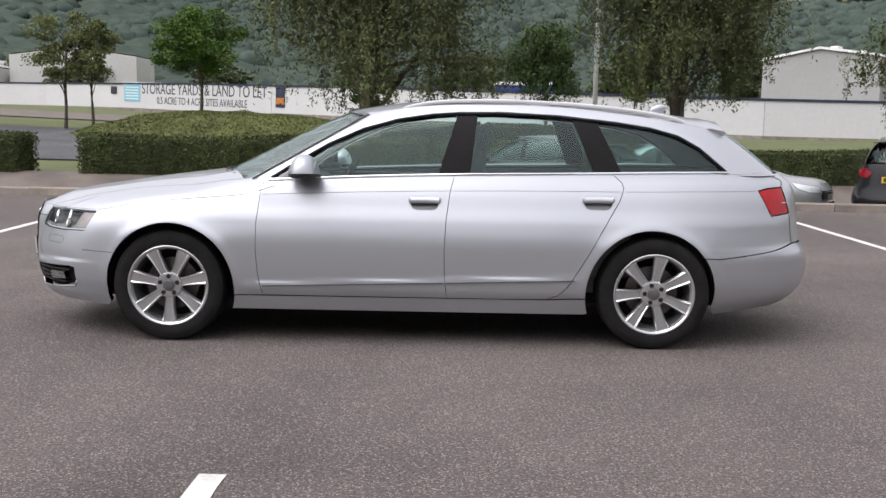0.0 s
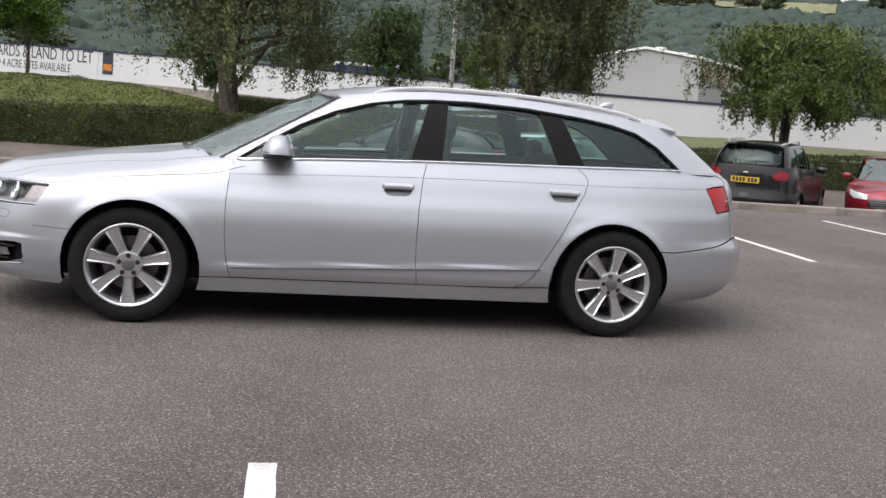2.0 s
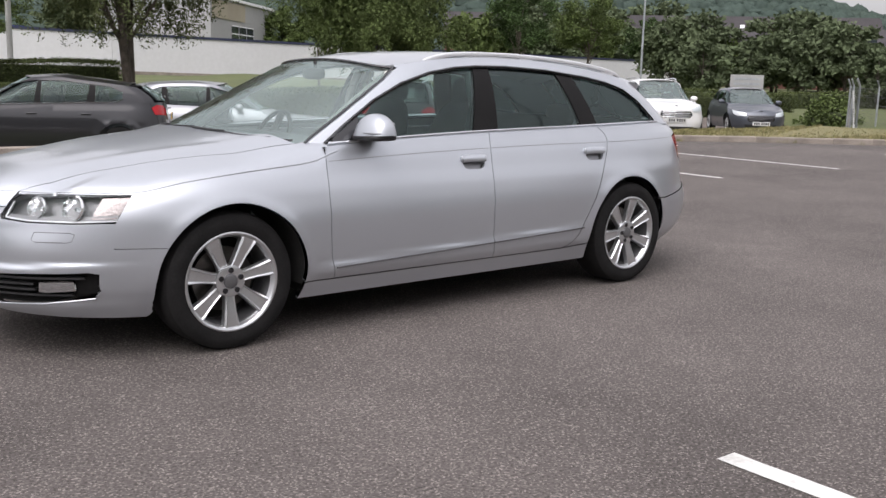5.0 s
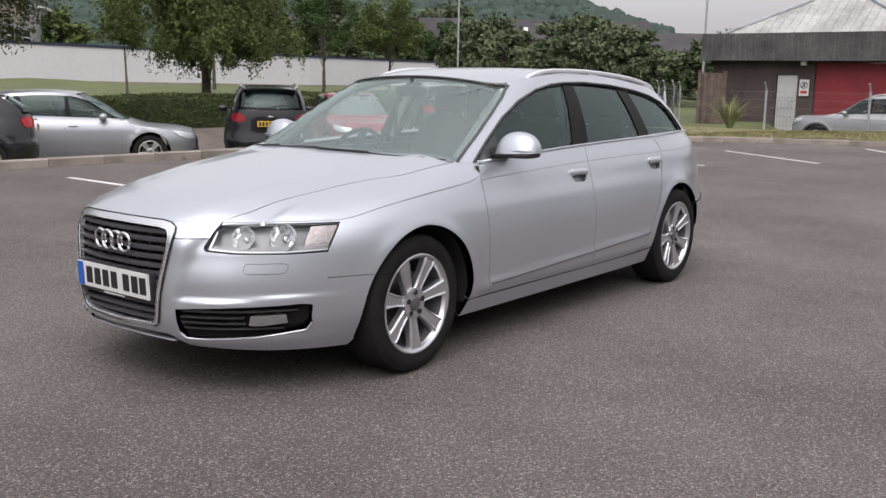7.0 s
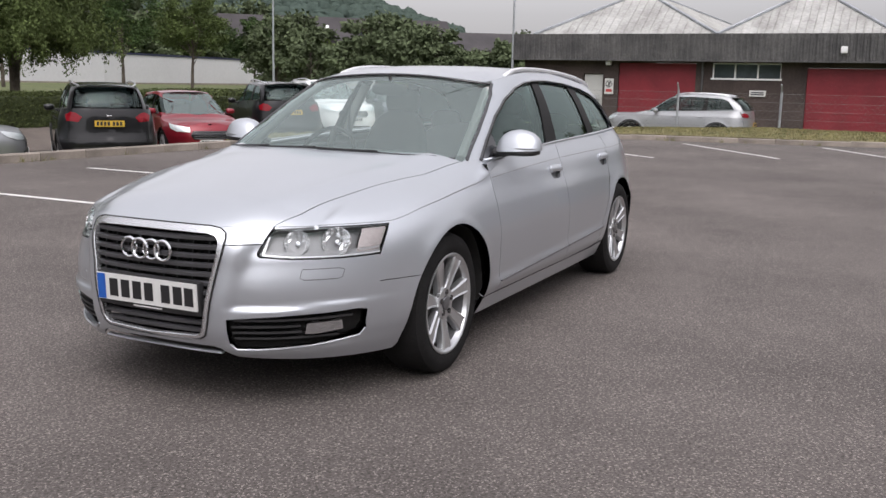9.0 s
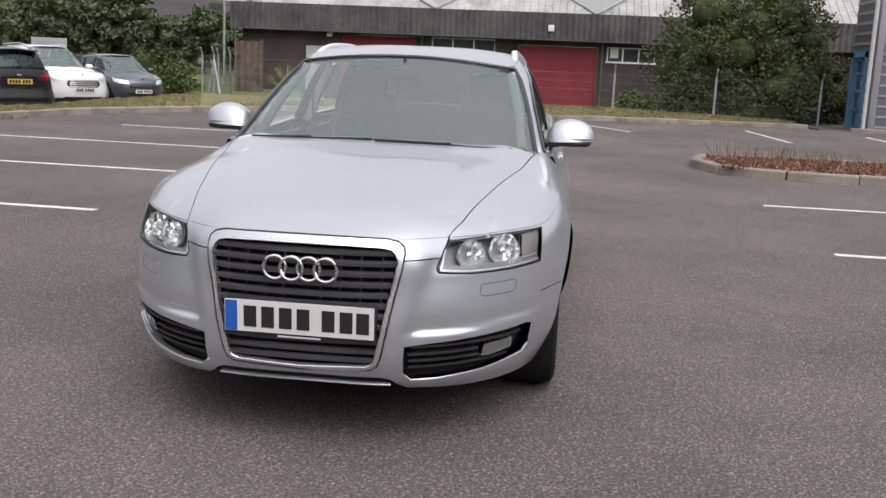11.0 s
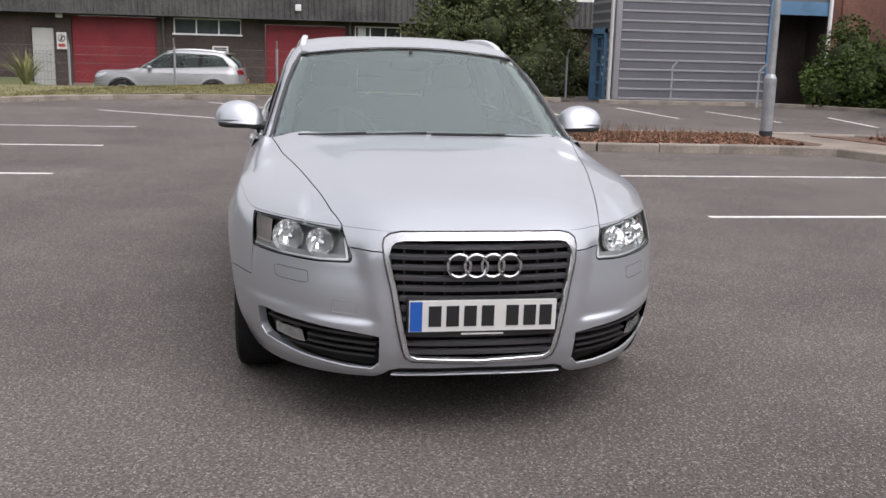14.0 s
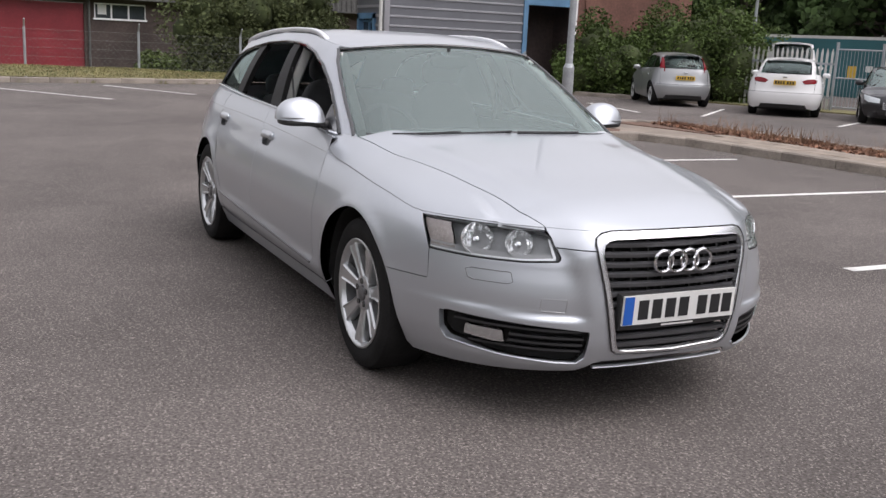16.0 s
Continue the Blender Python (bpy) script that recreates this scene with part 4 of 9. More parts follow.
    top = Cap(bonnet_z)
    # along the shoulder the flank rolls over into the bonnet
    rolled = []
    run_u = [low.uy(y, float(shoulder_front(y))) for y in ys_front] + [low.ux(x, float(zs(x))) for x in np.linspace(x0 + 0.02, -0.5, 60)]
    for k, (q, u) in enumerate(zip(edge, run_u)):
        a = low.P(u + 2e-3, q[2]) - low.P(u - 2e-3, q[2])
        b = low.P(u, q[2] + 2e-3) - low.P(u, q[2] - 2e-3)
        n1 = np.cross(a, b)
        n1 = n1 / np.linalg.norm(n1)
        n1 = n1 if n1[1] - n1[0] > 0 else -n1
        qx, qy = q[0] + (0.02 if k < 40 else 0.0), q[1] - (0.0 if k < 40 else 0.02)
        n2 = np.array((-(bonnet_z(qx + 0.01, qy) - bonnet_z(qx - 0.01, qy)) / 0.02, -(bonnet_z(qx, qy + 0.01) - bonnet_z(qx, qy - 0.01)) / 0.02, 1.0))
        n = n1 + n2 / np.linalg.norm(n2)
        rolled.append(n / np.linalg.norm(n))
    rolled = np.array(rolled)

    def roll_over(P, N):
        Q = P * np.where(P[:, 1:2] < 0, -1, 1) ** np.array((0, 1, 0))
        d = np.sqrt(((Q[:, None, :] - edge[None]) ** 2).sum(-1))
        i, w = d.argmin(1), np.exp(-((d.min(1) / 0.055) ** 2))[:, None]
        n = rolled[i] * np.stack([np.ones(len(P)), np.where(P[:, 1] < 0, -1, 1), np.ones(len(P))], 1)
        n = N * (1 - w) + n * w
        return n / np.linalg.norm(n, axis=1)[:, None]

    # greenhouse
    def taper(x, z):
        return -0.084 * np.clip((x - 0.3) / 1.57, 0, 1.4) ** 2

    gh = Hull(curve([(0.88, 0.803), (0.95, 0.783), (1.0, 0.765), (1.1, 0.732), (1.2, 0.694), (1.3, 0.645), (1.36, 0.606), (1.42, 0.55)]),
              curve([(0.88, -1.40), (0.95, -1.27), (1.0, -1.18), (1.1, -0.985), (1.2, -0.79), (1.3, -0.585), (1.36, -0.45), (1.42, -0.30)]),
              curve([(0.88, 2.44), (0.95, 2.405), (1.03, 2.29), (1.11, 2.19), (1.2, 2.075), (1.26, 1.99), (1.35, 1.845), (1.42, 1.74)]),
              curve([(0.88, 0.60), (1.0, 0.56), (1.2, 0.48), (1.36, 0.40), (1.42, 0.38)]), lambda z: 0 * z + 0.42, 3.6, 3.5, taper)
    ze = curve([(-0.36, 1.352), (-0.28, 1.358), (-0.09, 1.385), (0.11, 1.407), (0.28, 1.416), (0.6, 1.418), (0.9, 1.408), (1.2, 1.380), (1.45, 1.348), (1.62, 1.322), (1.80, 1.290)])
    zr = curve([(-0.50, 1.345), (-0.42, 1.372), (-0.30, 1.398), (-0.18, 1.417), (0.0, 1.438), (0.3, 1.453), (0.6, 1.455), (0.9, 1.447), (1.2, 1.43), (1.57, 1.39), (1.84, 1.35), (2.0, 1.32)])
    rx = np.linspace(-0.36, 1.80, 70)
    ry = np.array([float(gh.P(gh.ux(x, float(ze(x))), float(ze(x)))[1]) for x in rx])

    def roof_z(x, y):
        xx = np.clip(x, -0.36, 1.80)
        k = np.clip(np.abs(y) / np.interp(xx, rx, ry), 0, 1)
        return zr(x) + (np.minimum(ze(xx), zr(x)) - zr(x)) * k ** 3.2

    roof = Cap(roof_z)
    SIDE = 0.936
    dlo_top = [(-0.85, 0.953), (-0.70, 1.050), (-0.50, 1.168), (-0.30, 1.258), (-0.09, 1.318), (0.11, 1.350), (0.28, 1.362), (0.52, 1.366), (0.86, 1.352), (1.21, 1.318), (1.41, 1.288), (1.57, 1.246), (1.70, 1.175), (1.86, 1.040)]
    dtop = curve(dlo_top)
    b_edge = [(0.245, 0.995), (0.222, 0.91), (0.200, 0.74), (0.192, 0.57), (0.197, 0.41), (0.212, 0.287)]
    f_edge = [(-0.868, 0.945), (-0.885, 0.885), (-0.900, 0.71), (-0.900, 0.54), (-0.890, 0.41), (-0.862, 0.287)]
    r_edge = [(1.172, 1.018), (1.222, 0.975), (1.232, 0.94), (1.208, 0.87), (1.13, 0.74), (1.04, 0.58), (0.97, 0.46), (0.91, 0.365), (0.855, 0.315), (0.79, 0.290)]
    belt = lambda a, b, n=8, d=0.0: [(a + (b - a) * i / n, float(zb(a + (b - a) * i / n)) + d) for i in range(n + 1)]
    shoulder = lambda a, b, n=16: [(a + (b - a) * i / n, float(zs(a + (b - a) * i / n))) for i in range(n + 1)]
    head = [(-1.886, 0.752), (-1.944, 0.637), ("y", 0.70, 0.632), ("y", 0.56, 0.634), ("y", 0.458, 0.643), ("y", 0.447, 0.658), ("y", 0.470, 0.725), ("y", 0.49, 0.744), ("y", 0.62, 0.752)]
    grille = [("y", 0.0, 0.757), ("y", 0.20, 0.755), ("y", 0.30, 0.747), ("y", 0.328, 0.732), ("y", 0.336, 0.70), ("y", 0.330, 0.66), ("y", 0.308, 0.56), ("y", 0.287, 0.44), ("y", 0.268, 0.35), ("y", 0.254, 0.325), ("y", 0.225, 0.314), ("y", 0.0, 0.305)]
    intake = [("y", 0.355, 0.392), ("y", 0.45, 0.402), ("y", 0.60, 0.412), ("y", 0.70, 0.416), (-2.05, 0.420), (-2.008, 0.412), (-2.000, 0.335), (-2.016, 0.298), ("y", 0.62, 0.275), ("y", 0.45, 0.262), ("y", 0.375, 0.263), ("y", 0.352, 0.285)]
    # one-piece front bumper, a U round the grille
    archf = arc(AF, AC, ARAD, 149, 196, 10)
    half = [("y", 0.339, 0.69), ("y", 0.4545, 0.69), ("y", 0.4445, 0.660), ("y", 0.447, 0.648), ("y", 0.456, 0.640), ("y", 0.56, 0.631), ("y", 0.70, 0.629), (-1.949, 0.634), (-1.953, 0.522)] + archf + [(-1.79, 0.195), ("y", 0.745, 0.197), ("y", 0.60, 0.208), ("y", 0.42, 0.222), ("y", 0.36, 0.226), ("y", 0.335, 0.240), ("y", 0.312, 0.262), ("y", 0.28, 0.272), ("y", 0.0, 0.276)]
    gr_up = [("y", p[1], p[2]) for p in reversed(grille) if p[2] < 0.688]
    bottom_half = mirror_loop(half)
    gr_half = [p for p in gr_up]
    loop = bottom_half + [("y", -p[1], p[2]) for p in reversed(gr_half) if p[1] > 1e-6] + [gr_half[0]] + [p for p in gr_half[1:]]
    panel("front_bumper", low, loop, S, car, 1, [intake, [("m", p[0], p[1]) if p[0] != "y" else ("y", -p[1], p[2]) for p in intake]], 0.018, 0.0010, 0.03)
    chin = [("y", y, 0.246 - 0.008 * (abs(y) / 0.33) ** 2) for y in np.linspace(0.305, -0.305, 15)]
    sweep("chin_blade", shell_line(low, chin, 1, -0.004, 0.03), oval(0.016, 0.0065, 10), S, car, "thin silver blade under the grille", up=(0, 0, 1))
    panel("chin_backing", low, [("y", 0.36, 0.29), ("y", 0.36, 0.20), ("y", -0.36, 0.20), ("y", -0.36, 0.29)], M["under"], car, 1, step=0.06, gap=0, depth=0, offset=-0.045)
    # bonnet: nose strip and top skin as one part each side of the badge line
    nose = [("y", 0.4575, 0.692), ("y", 0.466, 0.724), ("y", 0.474, 0.7475)] + [("y", y, float(shoulder_front(y))) for y in (0.476, 0.45, 0.40, 0.36, 0.32, 0.27, 0.22, 0.16, 0.1)] + [("y", 0.0, 0.7655)]
    nose_low = [("y", 0.336, 0.692), ("y", 0.335, 0.704), ("y", 0.329, 0.731), ("y", 0.301, 0.746), ("y", 0.20, 0.754), ("y", 0.0, 0.756)]
    nl = nose + [("y", -p[1], p[2]) for p in reversed(nose[:-1])] + [("y", -p[1], p[2]) for p in nose_low[:-1]] + list(reversed(nose_low))
    hood_y = curve([(-2.20, 0.488), (-2.10, 0.512), (-1.90, 0.5565), (-1.6, 0.6205), (-1.3, 0.678), (-1.1, 0.712), (-0.95, 0.734)])
    hood = panel("bonnet", top, [(float(low.P(low.uy(y, float(shoulder_front(y))), float(shoulder_front(y)))[0]) - 0.003, y) for y in np.linspace(-0.476, 0.476, 25)]
                 + [(x, float(hood_y(x))) for x in np.linspace(-2.12, -1.0, 20)] + [(-1.06, 0.60), (-1.125, 0.40), (-1.15, 0.2), (-1.155, 0.0), (-1.15, -0.2), (-1.125, -0.40), (-1.06, -0.60)]
                 + [(x, -float(hood_y(x))) for x in np.linspace(-1.0, -2.12, 20)], S, car, 1, step=0.03, gap=0.0032, soft=roll_over)
    panel("bonnet_lip", low, nl, S, hood, 1, step=0.025, gap=0.001, depth=0.02, soft=roll_over)
    # grille
    gr = thing("grille", "", "")
    gr.parent = car
    gloop = mirror_loop(grille)
    panel("grille_backing", low, gloop, M["under"], gr, 1, step=0.06, offset=-0.055, depth=0)
    rim_out = [("y", 0.0, 0.7645), ("y", 0.16, 0.7635), ("y", 0.28, 0.7605), ("y", 0.318, 0.752), ("y", 0.338, 0.736), ("y", 0.343, 0.712), ("y", 0.338, 0.66), ("y", 0.316, 0.56), ("y", 0.295, 0.44), ("y", 0.277, 0.355), ("y", 0.265, 0.322), ("y", 0.240, 0.307), ("y", 0.0, 0.298)]
    rim_in = [("y", 0.0, 0.737), ("y", 0.16, 0.736), ("y", 0.270, 0.732), ("y", 0.300, 0.7255), ("y", 0.3155, 0.711), ("y", 0.3225, 0.690), ("y", 0.318, 0.65), ("y", 0.297, 0.555), ("y", 0.276, 0.44), ("y", 0.259, 0.355), ("y", 0.248, 0.330), ("y", 0.226, 0.319), ("y", 0.0, 0.310)]
    panel("chrome_surround", low, mirror_loop(rim_out), M["bright_trim"], gr, 1, [mirror_loop(rim_in)], step=0.02, gap=0, depth=0.02, offset=0.007, label="bright metal grille surround")
    ring_of = lambda loop: loop[::-1] + [("y", -p[1], p[2]) for p in loop[1:]][:-1]
    sweep("surround_bead", shell_line(low, ring_of(rim_in), 1, 0.006, 0.02), oval(0.003, 0.004, 8), M["chrome"], gr, "bright inner bead", up=(-1, 0, 0.2), closed=True)
    sweep("surround_seal", shell_line(low, ring_of(rim_out), 1, 0.0055, 0.02), oval(0.0035, 0.0045, 6), M["gloss_black"], gr, "", up=(-1, 0, 0.2), closed=True)
    gw = curve(sorted([(p[2], p[1]) for p in grille if p[1] > 0.1 and 0.31 < p[2] < 0.75]))
    for z in (0.713, 0.677, 0.641, 0.605, 0.569, 0.533, 0.497, 0.461, 0.407, 0.372, 0.340):
        w = float(gw(z)) - 0.016
        pts = [tuple(low.P(low.uy(y, z), z) + np.array((0.018, 0, 0))) for y in np.linspace(-w, w, 15)]
        sweep("slat", pts, [(-0.014, -0.008), (0.016, -0.010), (0.016, 0.008), (-0.006, 0.011), (-0.016, 0.005)], M["slat"], gr)
    for y in (-0.27, -0.2, -0.13, -0.065, 0.065, 0.13, 0.2, 0.27):
        pts = [tuple(low.P(low.uy(y, z), z) + np.array((0.034, 0, 0))) for z in np.linspace(0.40, 0.725, 7)]
        sweep("divider", pts, [(-0.003, -0.01), (0.003, -0.01), (0.003, 0.01), (-0.003, 0.01)], M["plastic"], gr, up=(1, 0, 0))
    for i in range(4):
        yc = -0.0885 + 0.059 * i
        bm = bmesh.new()
        ring, n, k = [], 36, 8
        for a in range(n):
            A = 2 * math.pi * a / n
            row = []
            for b in range(k):
                B = 2 * math.pi * b / k
                rr = 0.0395 + 0.006 * math.cos(B)
                row.append(bm.verts.new((-2.456 + 0.006 * math.sin(B) + 0.004 * (i % 2) + 0.18 * (yc + rr * math.cos(A)) ** 2, yc + rr * math.cos(A), 0.655 + rr * math.sin(A))))
            ring.append(row)
        for a in range(n):
            for b in range(k):
                bm.faces.new((ring[a][b], ring[(a + 1) % n][b], ring[(a + 1) % n][(b + 1) % k], ring[a][(b + 1) % k]))
        part("badge_ring", bm, M["chrome"], gr, "chrome ring")
    # plate
    pl = box("number_plate", (-0.004, 0.004, -0.26, 0.26, -0.0555, 0.0555), M["plate_white"], car, "white number plate with dark bars", 0.0, pose(-2.457, 0, 0.480, 0, -3, 0))
    box("blue_band", (-0.0062, -0.0042, 0.215, 0.257, -0.053, 0.053), M["plate_blue"], pl)
    for k, y in enumerate((0.17, 0.108, 0.046, -0.016, -0.103, -0.165, -0.222)):
        box("character_bar", (-0.0062, -0.0042, y - 0.022, y + 0.022, -0.037, 0.037), M["black_bar"], pl)
    box("plate_holder", (-0.002, 0.03, -0.265, 0.265, -0.076, 0.060), M["plastic"], car, "", 0.004, pose(-2.448, 0, 0.480, 0, -3, 0))
    box("maker_bar", (-2.4525, -2.4505, -0.075, 0.075, 0.410, 0.416), M["plate_white"], car)
    # flanks
    for s in (1, -1):
        archr = arc(AF, AC, ARAD, 149, -6, 30)
        fender = [(-0.872, 0.943)] + list(f_edge[1:]) + list(reversed(archr)) + [(-1.954, 0.523), (-1.947, 0.636), (-1.888, 0.7535), ("y", 0.62, 0.7535), ("y", 0.479, 0.7475)] + [("y", y, float(shoulder_front(y))) for y in (0.479, 0.54, 0.60)] + [(float(x), float(zs(x))) for x in np.linspace(x0 + 0.02, -0.88, 34)]
        panel("front_wing", low, fender, S, car, s, step=0.02, depth=0.03, gap=0.0013, soft=roll_over)
        wing_top = [(float(low.P(low.uy(y, float(shoulder_front(y))), float(shoulder_front(y)))[0]), y) for y in np.linspace(0.479, 0.60, 7)] + [(x, float(np.interp(x, sx, sy))) for x in np.linspace(sx[0] + 0.02, -0.80, 28)] + [(-0.80, 0.70), (-0.985, 0.731)] + [(x, float(hood_y(x)) + 0.003) for x in np.linspace(-1.0, -2.12, 20)]
        panel("wing_top", top, wing_top, S, car, s, step=0.03, gap=-0.002, soft=roll_over)
        d1 = belt(-0.868, 0.245)[::-1] + f_edge[1:] + [(-0.5, 0.287), (0.0, 0.287)] + b_edge[::-1][:-1]
        well = lambda x, z: [(x - 0.078, z + 0.004), (x + 0.078, z + 0.004), (x + 0.080, z - 0.020), (x + 0.064, z - 0.040), (x + 0.04, z - 0.046), (x - 0.04, z - 0.046), (x - 0.064, z - 0.040), (x - 0.080, z - 0.020)]
        fd = panel("front_door", low, d1, S, car, s, [well(0.075, 0.845)], step=0.024)
        d2 = belt(0.245, 1.172)[::-1] + b_edge[1:] + [(0.5, 0.288)] + r_edge[::-1][:-1]
        rd = panel("rear_door", low, d2, S, car, s, [well(1.082, 0.862)], step=0.024)
        sill = [(-1.012, 0.284), (0.80, 0.2875), (0.93, 0.294)] + arc(AR, AC, ARAD, 184.6, 199, 4) + [(1.02, 0.195), (-1.01, 0.195)] + arc(AF, AC, ARAD, -20, -7, 4)
        panel("sill", low, sill, S, car, s, step=0.03)
        rear_q = belt(1.172, 2.12) + [(2.235, 0.990), (2.222, 0.955), (2.12, 0.949), (2.048, 0.936), (2.137, 0.783), (2.280, 0.797), (2.295, 0.618), (2.13, 0.578), (1.80, 0.543)] + arc(AR, AC, ARAD, 36.2, 184, 30) + [(0.93, 0.297), (0.80, 0.2905)] + r_edge[::-1][1:-1]
        panel("rear_wing", low, rear_q, S, car, s, step=0.02, depth=0.03)
        rb = [(1.80, 0.541), (2.13, 0.576), (2.295, 0.613), ("r", 0.3, 0.613), ("r", 0.0, 0.61), ("r", 0.0, 0.24), ("r", 0.4, 0.24), ("r", 0.7, 0.22), (1.80, 0.20)] + arc(AR, AC, ARAD, -12, 35.7, 8)
        panel("rear_bumper", low, rb, S, car, s, step=0.06, extra=lambda P: 0.004 + 0 * P[:, 0])
        gate = [("r", 0.0, 0.615), ("r", 0.3, 0.615), (2.299, 0.618), (2.284, 0.797), (2.226, 0.955), (2.239, 0.992), ("r", 0.52, 1.03), ("r", 0.3, 1.035), ("r", 0.0, 1.035)]
        panel("tailgate", low, gate, S, car, s, step=0.06)
        tl = panel("tail_lamp", low, [(2.052, 0.932), (2.12, 0.945), (2.220, 0.951), (2.276, 0.801), (2.14, 0.787)], M["lamp_red"], car, s, step=0.04, gap=0.002, label="red tail lamp")
        sweep("reversing_lens", shell_line(low, [(2.225, 0.862), (2.250, 0.860)], s, 0.001), oval(0.010, 0.003, 6), M["plate_white"], tl)
        # greenhouse frame with the window opening
        roof_edge = [(x, float(ze(x))) for x in np.linspace(-0.30, 1.80, 24)]
        aw = [("y", SIDE * float(gh.wide(z)), z) for z in (1.345, 1.28, 1.2, 1.1, 1.0, 0.94, 0.893)]
        frame_loop = roof_edge + [("r", 0.50, 1.285), ("r", 0.53, 1.2), ("r", 0.56, 1.1), ("r", 0.58, 1.02)] + belt(2.12, -0.86, 14, -0.012) + [(-0.88, 0.893)] + aw[::-1]
        dlo = dlo_top + belt(1.84, -0.84, 12, 0.010)
        dlo = [p for i, p in enumerate(dlo) if i == 0 or abs(p[0] - dlo[i - 1][0]) + abs(p[1] - dlo[i - 1][1]) > 0.004]
        ledge, rows = [], 6
        for x in np.linspace(-0.875, 2.235, 48):
            zz = float(zb(x)) if x < 2.10 else float(np.interp(x, (2.10, 2.12, 2.235), (float(zb(2.10)), 1.028, 0.993)))
            rise = 0.012 * min(1.0, max(0.0, (x - 1.80) / 0.26)) ** 1.6
            while rise > 0.002 and float(gh.rear(zz + rise)) < x + 0.03:
                rise -= 0.004
            A = low.P(low.ux(x, zz - 0.003), zz - 0.003) * np.array((1, s, 1))
            B = gh.P(gh.ux(x, zz - 0.006 + rise), zz - 0.006 + rise) * np.array((1, s, 1)) + np.array((0, (0.003 if rise > 0 else -0.004) * s, 0))
            C = A + np.array((0, -0.08 * rise * s, 0.55 * rise)) if rise > 0 else (A + B) / 2
            for i in range(rows):
                t = i / (rows - 1)
                ledge.append(tuple(A * (1 - t) ** 2 + C * 2 * t * (1 - t) + B * t * t))
        put("belt_ledge", to_mesh("belt_ledge", ledge, [(rows * i + j, rows * (i + 1) + j, rows * (i + 1) + j + 1, rows * i + j + 1) for i in range(47) for j in range(rows - 1)], S, True), car)
        panel("window_frame", gh, frame_loop, S, car, s, [dlo], 0.05, 0.0005, 0.02)
        seal = shell_line(gh, dlo_top, s, 0.0, 0.03)
        sweep("window_seal", seal, oval(0.010, 0.010, 6), M["gloss_black"], car, "", up=(0, 1, 0))
        sweep("chrome_strip", shell_line(gh, [(p[0], p[1] + 0.004) for p in belt(-0.84, 1.87, 14)], s, 0.016, 0.05), oval(0.006, 0.009, 8), M["chrome"], car, "bright strip below the windows", up=(0, s, 0))
        low_edge = lambda a, b: belt(a, b, 8, 0.012)
        tops = lambda a, b, n=10, d=0.008: [(a + (b - a) * i / n, float(dtop(a + (b - a) * i / n)) - d) for i in range(n + 1)]
        win_f = low_edge(-0.80, 0.155) + [(0.262, float(dtop(0.262)) - 0.008)] + tops(0.25, -0.83, 16)
        if s < 0:
            panel("front_window", gh, win_f, M["glass"], fd, s, step=0.06, gap=0, depth=0.004, offset=-0.010)
        win_r = low_edge(0.335, 1.072) + [(1.02, 1.15), (0.945, float(dtop(0.945)) - 0.008)] + tops(0.93, 0.375)
        if s < 0:
            panel("rear_window", gh, win_r, M["glass"], rd, s, step=0.06, gap=0, depth=0.004, offset=-0.010)
        win_q = low_edge(1.225, 1.825) + tops(1.80, 1.085, 14)
        panel("quarter_window", gh, win_q, M["glass"], car, s, step=0.06, gap=0, depth=0.004, offset=-0.010)
        panel("door_pillar", gh, low_edge(0.150, 0.338) + [(0.378, float(dtop(0.378)) - 0.004), (0.258, float(dtop(0.258)) - 0.004)], M["pillar"], fd, s, step=0.06, gap=0, depth=0.03, offset=-0.004, label="dark pillar trim")
        panel("door_pillar", gh, low_edge(1.068, 1.228) + [(1.088, float(dtop(1.088)) - 0.004), (0.942, float(dtop(0.942)) - 0.004), (1.02, 1.15)], M["pillar"], rd, s, step=0.06, gap=0, depth=0.03, offset=-0.004, label="dark pillar trim")
        panel("mirror_sail", gh, low_edge(-0.80, -0.62) + [(-0.62, float(dtop(-0.62)) - 0.01), (-0.80, float(dtop(-0.80)) - 0.008)], M["gloss_black"], fd, s, step=0.06, gap=0, depth=0.02, offset=-0.003)
        # rub strip along the doors
        for d, a, b in ((fd, -0.862, 0.192), (rd, 0.205, 0.952)):
            zl = lambda x: 0.345 + 0.034 * (x + 0.87)
            sweep("rub_strip", shell_line(low, [(a, zl(a)), ((a + b) / 2, zl((a + b) / 2)), (b, zl(b))], s, 0.0035), [(-0.004, -0.004), (0.004, -0.004), (0.004, 0.004), (-0.004, 0.004)], M["lamp_grey"], d, up=(0, s, 0))
        # crease along the flank
        zcr = curve([(-1.64, 0.81), (-1.47, 0.83), (-1.14, 0.86), (-0.87, 0.873), (-0.47, 0.89), (0.19, 0.91), (0.85, 0.92), (1.22, 0.922), (1.69, 0.93), (2.0, 0.932)])
        for a, b in ((-0.870, 0.212), (0.228, 1.215), (1.240, 2.03)):
            sweep("crease_line", shell_line(low, [(x, float(zcr(x))) for x in np.linspace(a, b, 12)], s, -0.0002), oval(0.0022, 0.0016, 6), M["crease"], fd if b < 0.3 else rd if b < 1.22 else car, up=(0, s, 0))
        # handles
        for d, x in ((fd, 0.075), (rd, 1.082)):
            z = 0.845 if x < 1 else 0.862
            # recess floor in paint with the shade already in its colour
            panel("handle_recess", low, well(x, z), M["well"], d, s, step=0.03, gap=0, depth=-0.026, offset=-0.026)
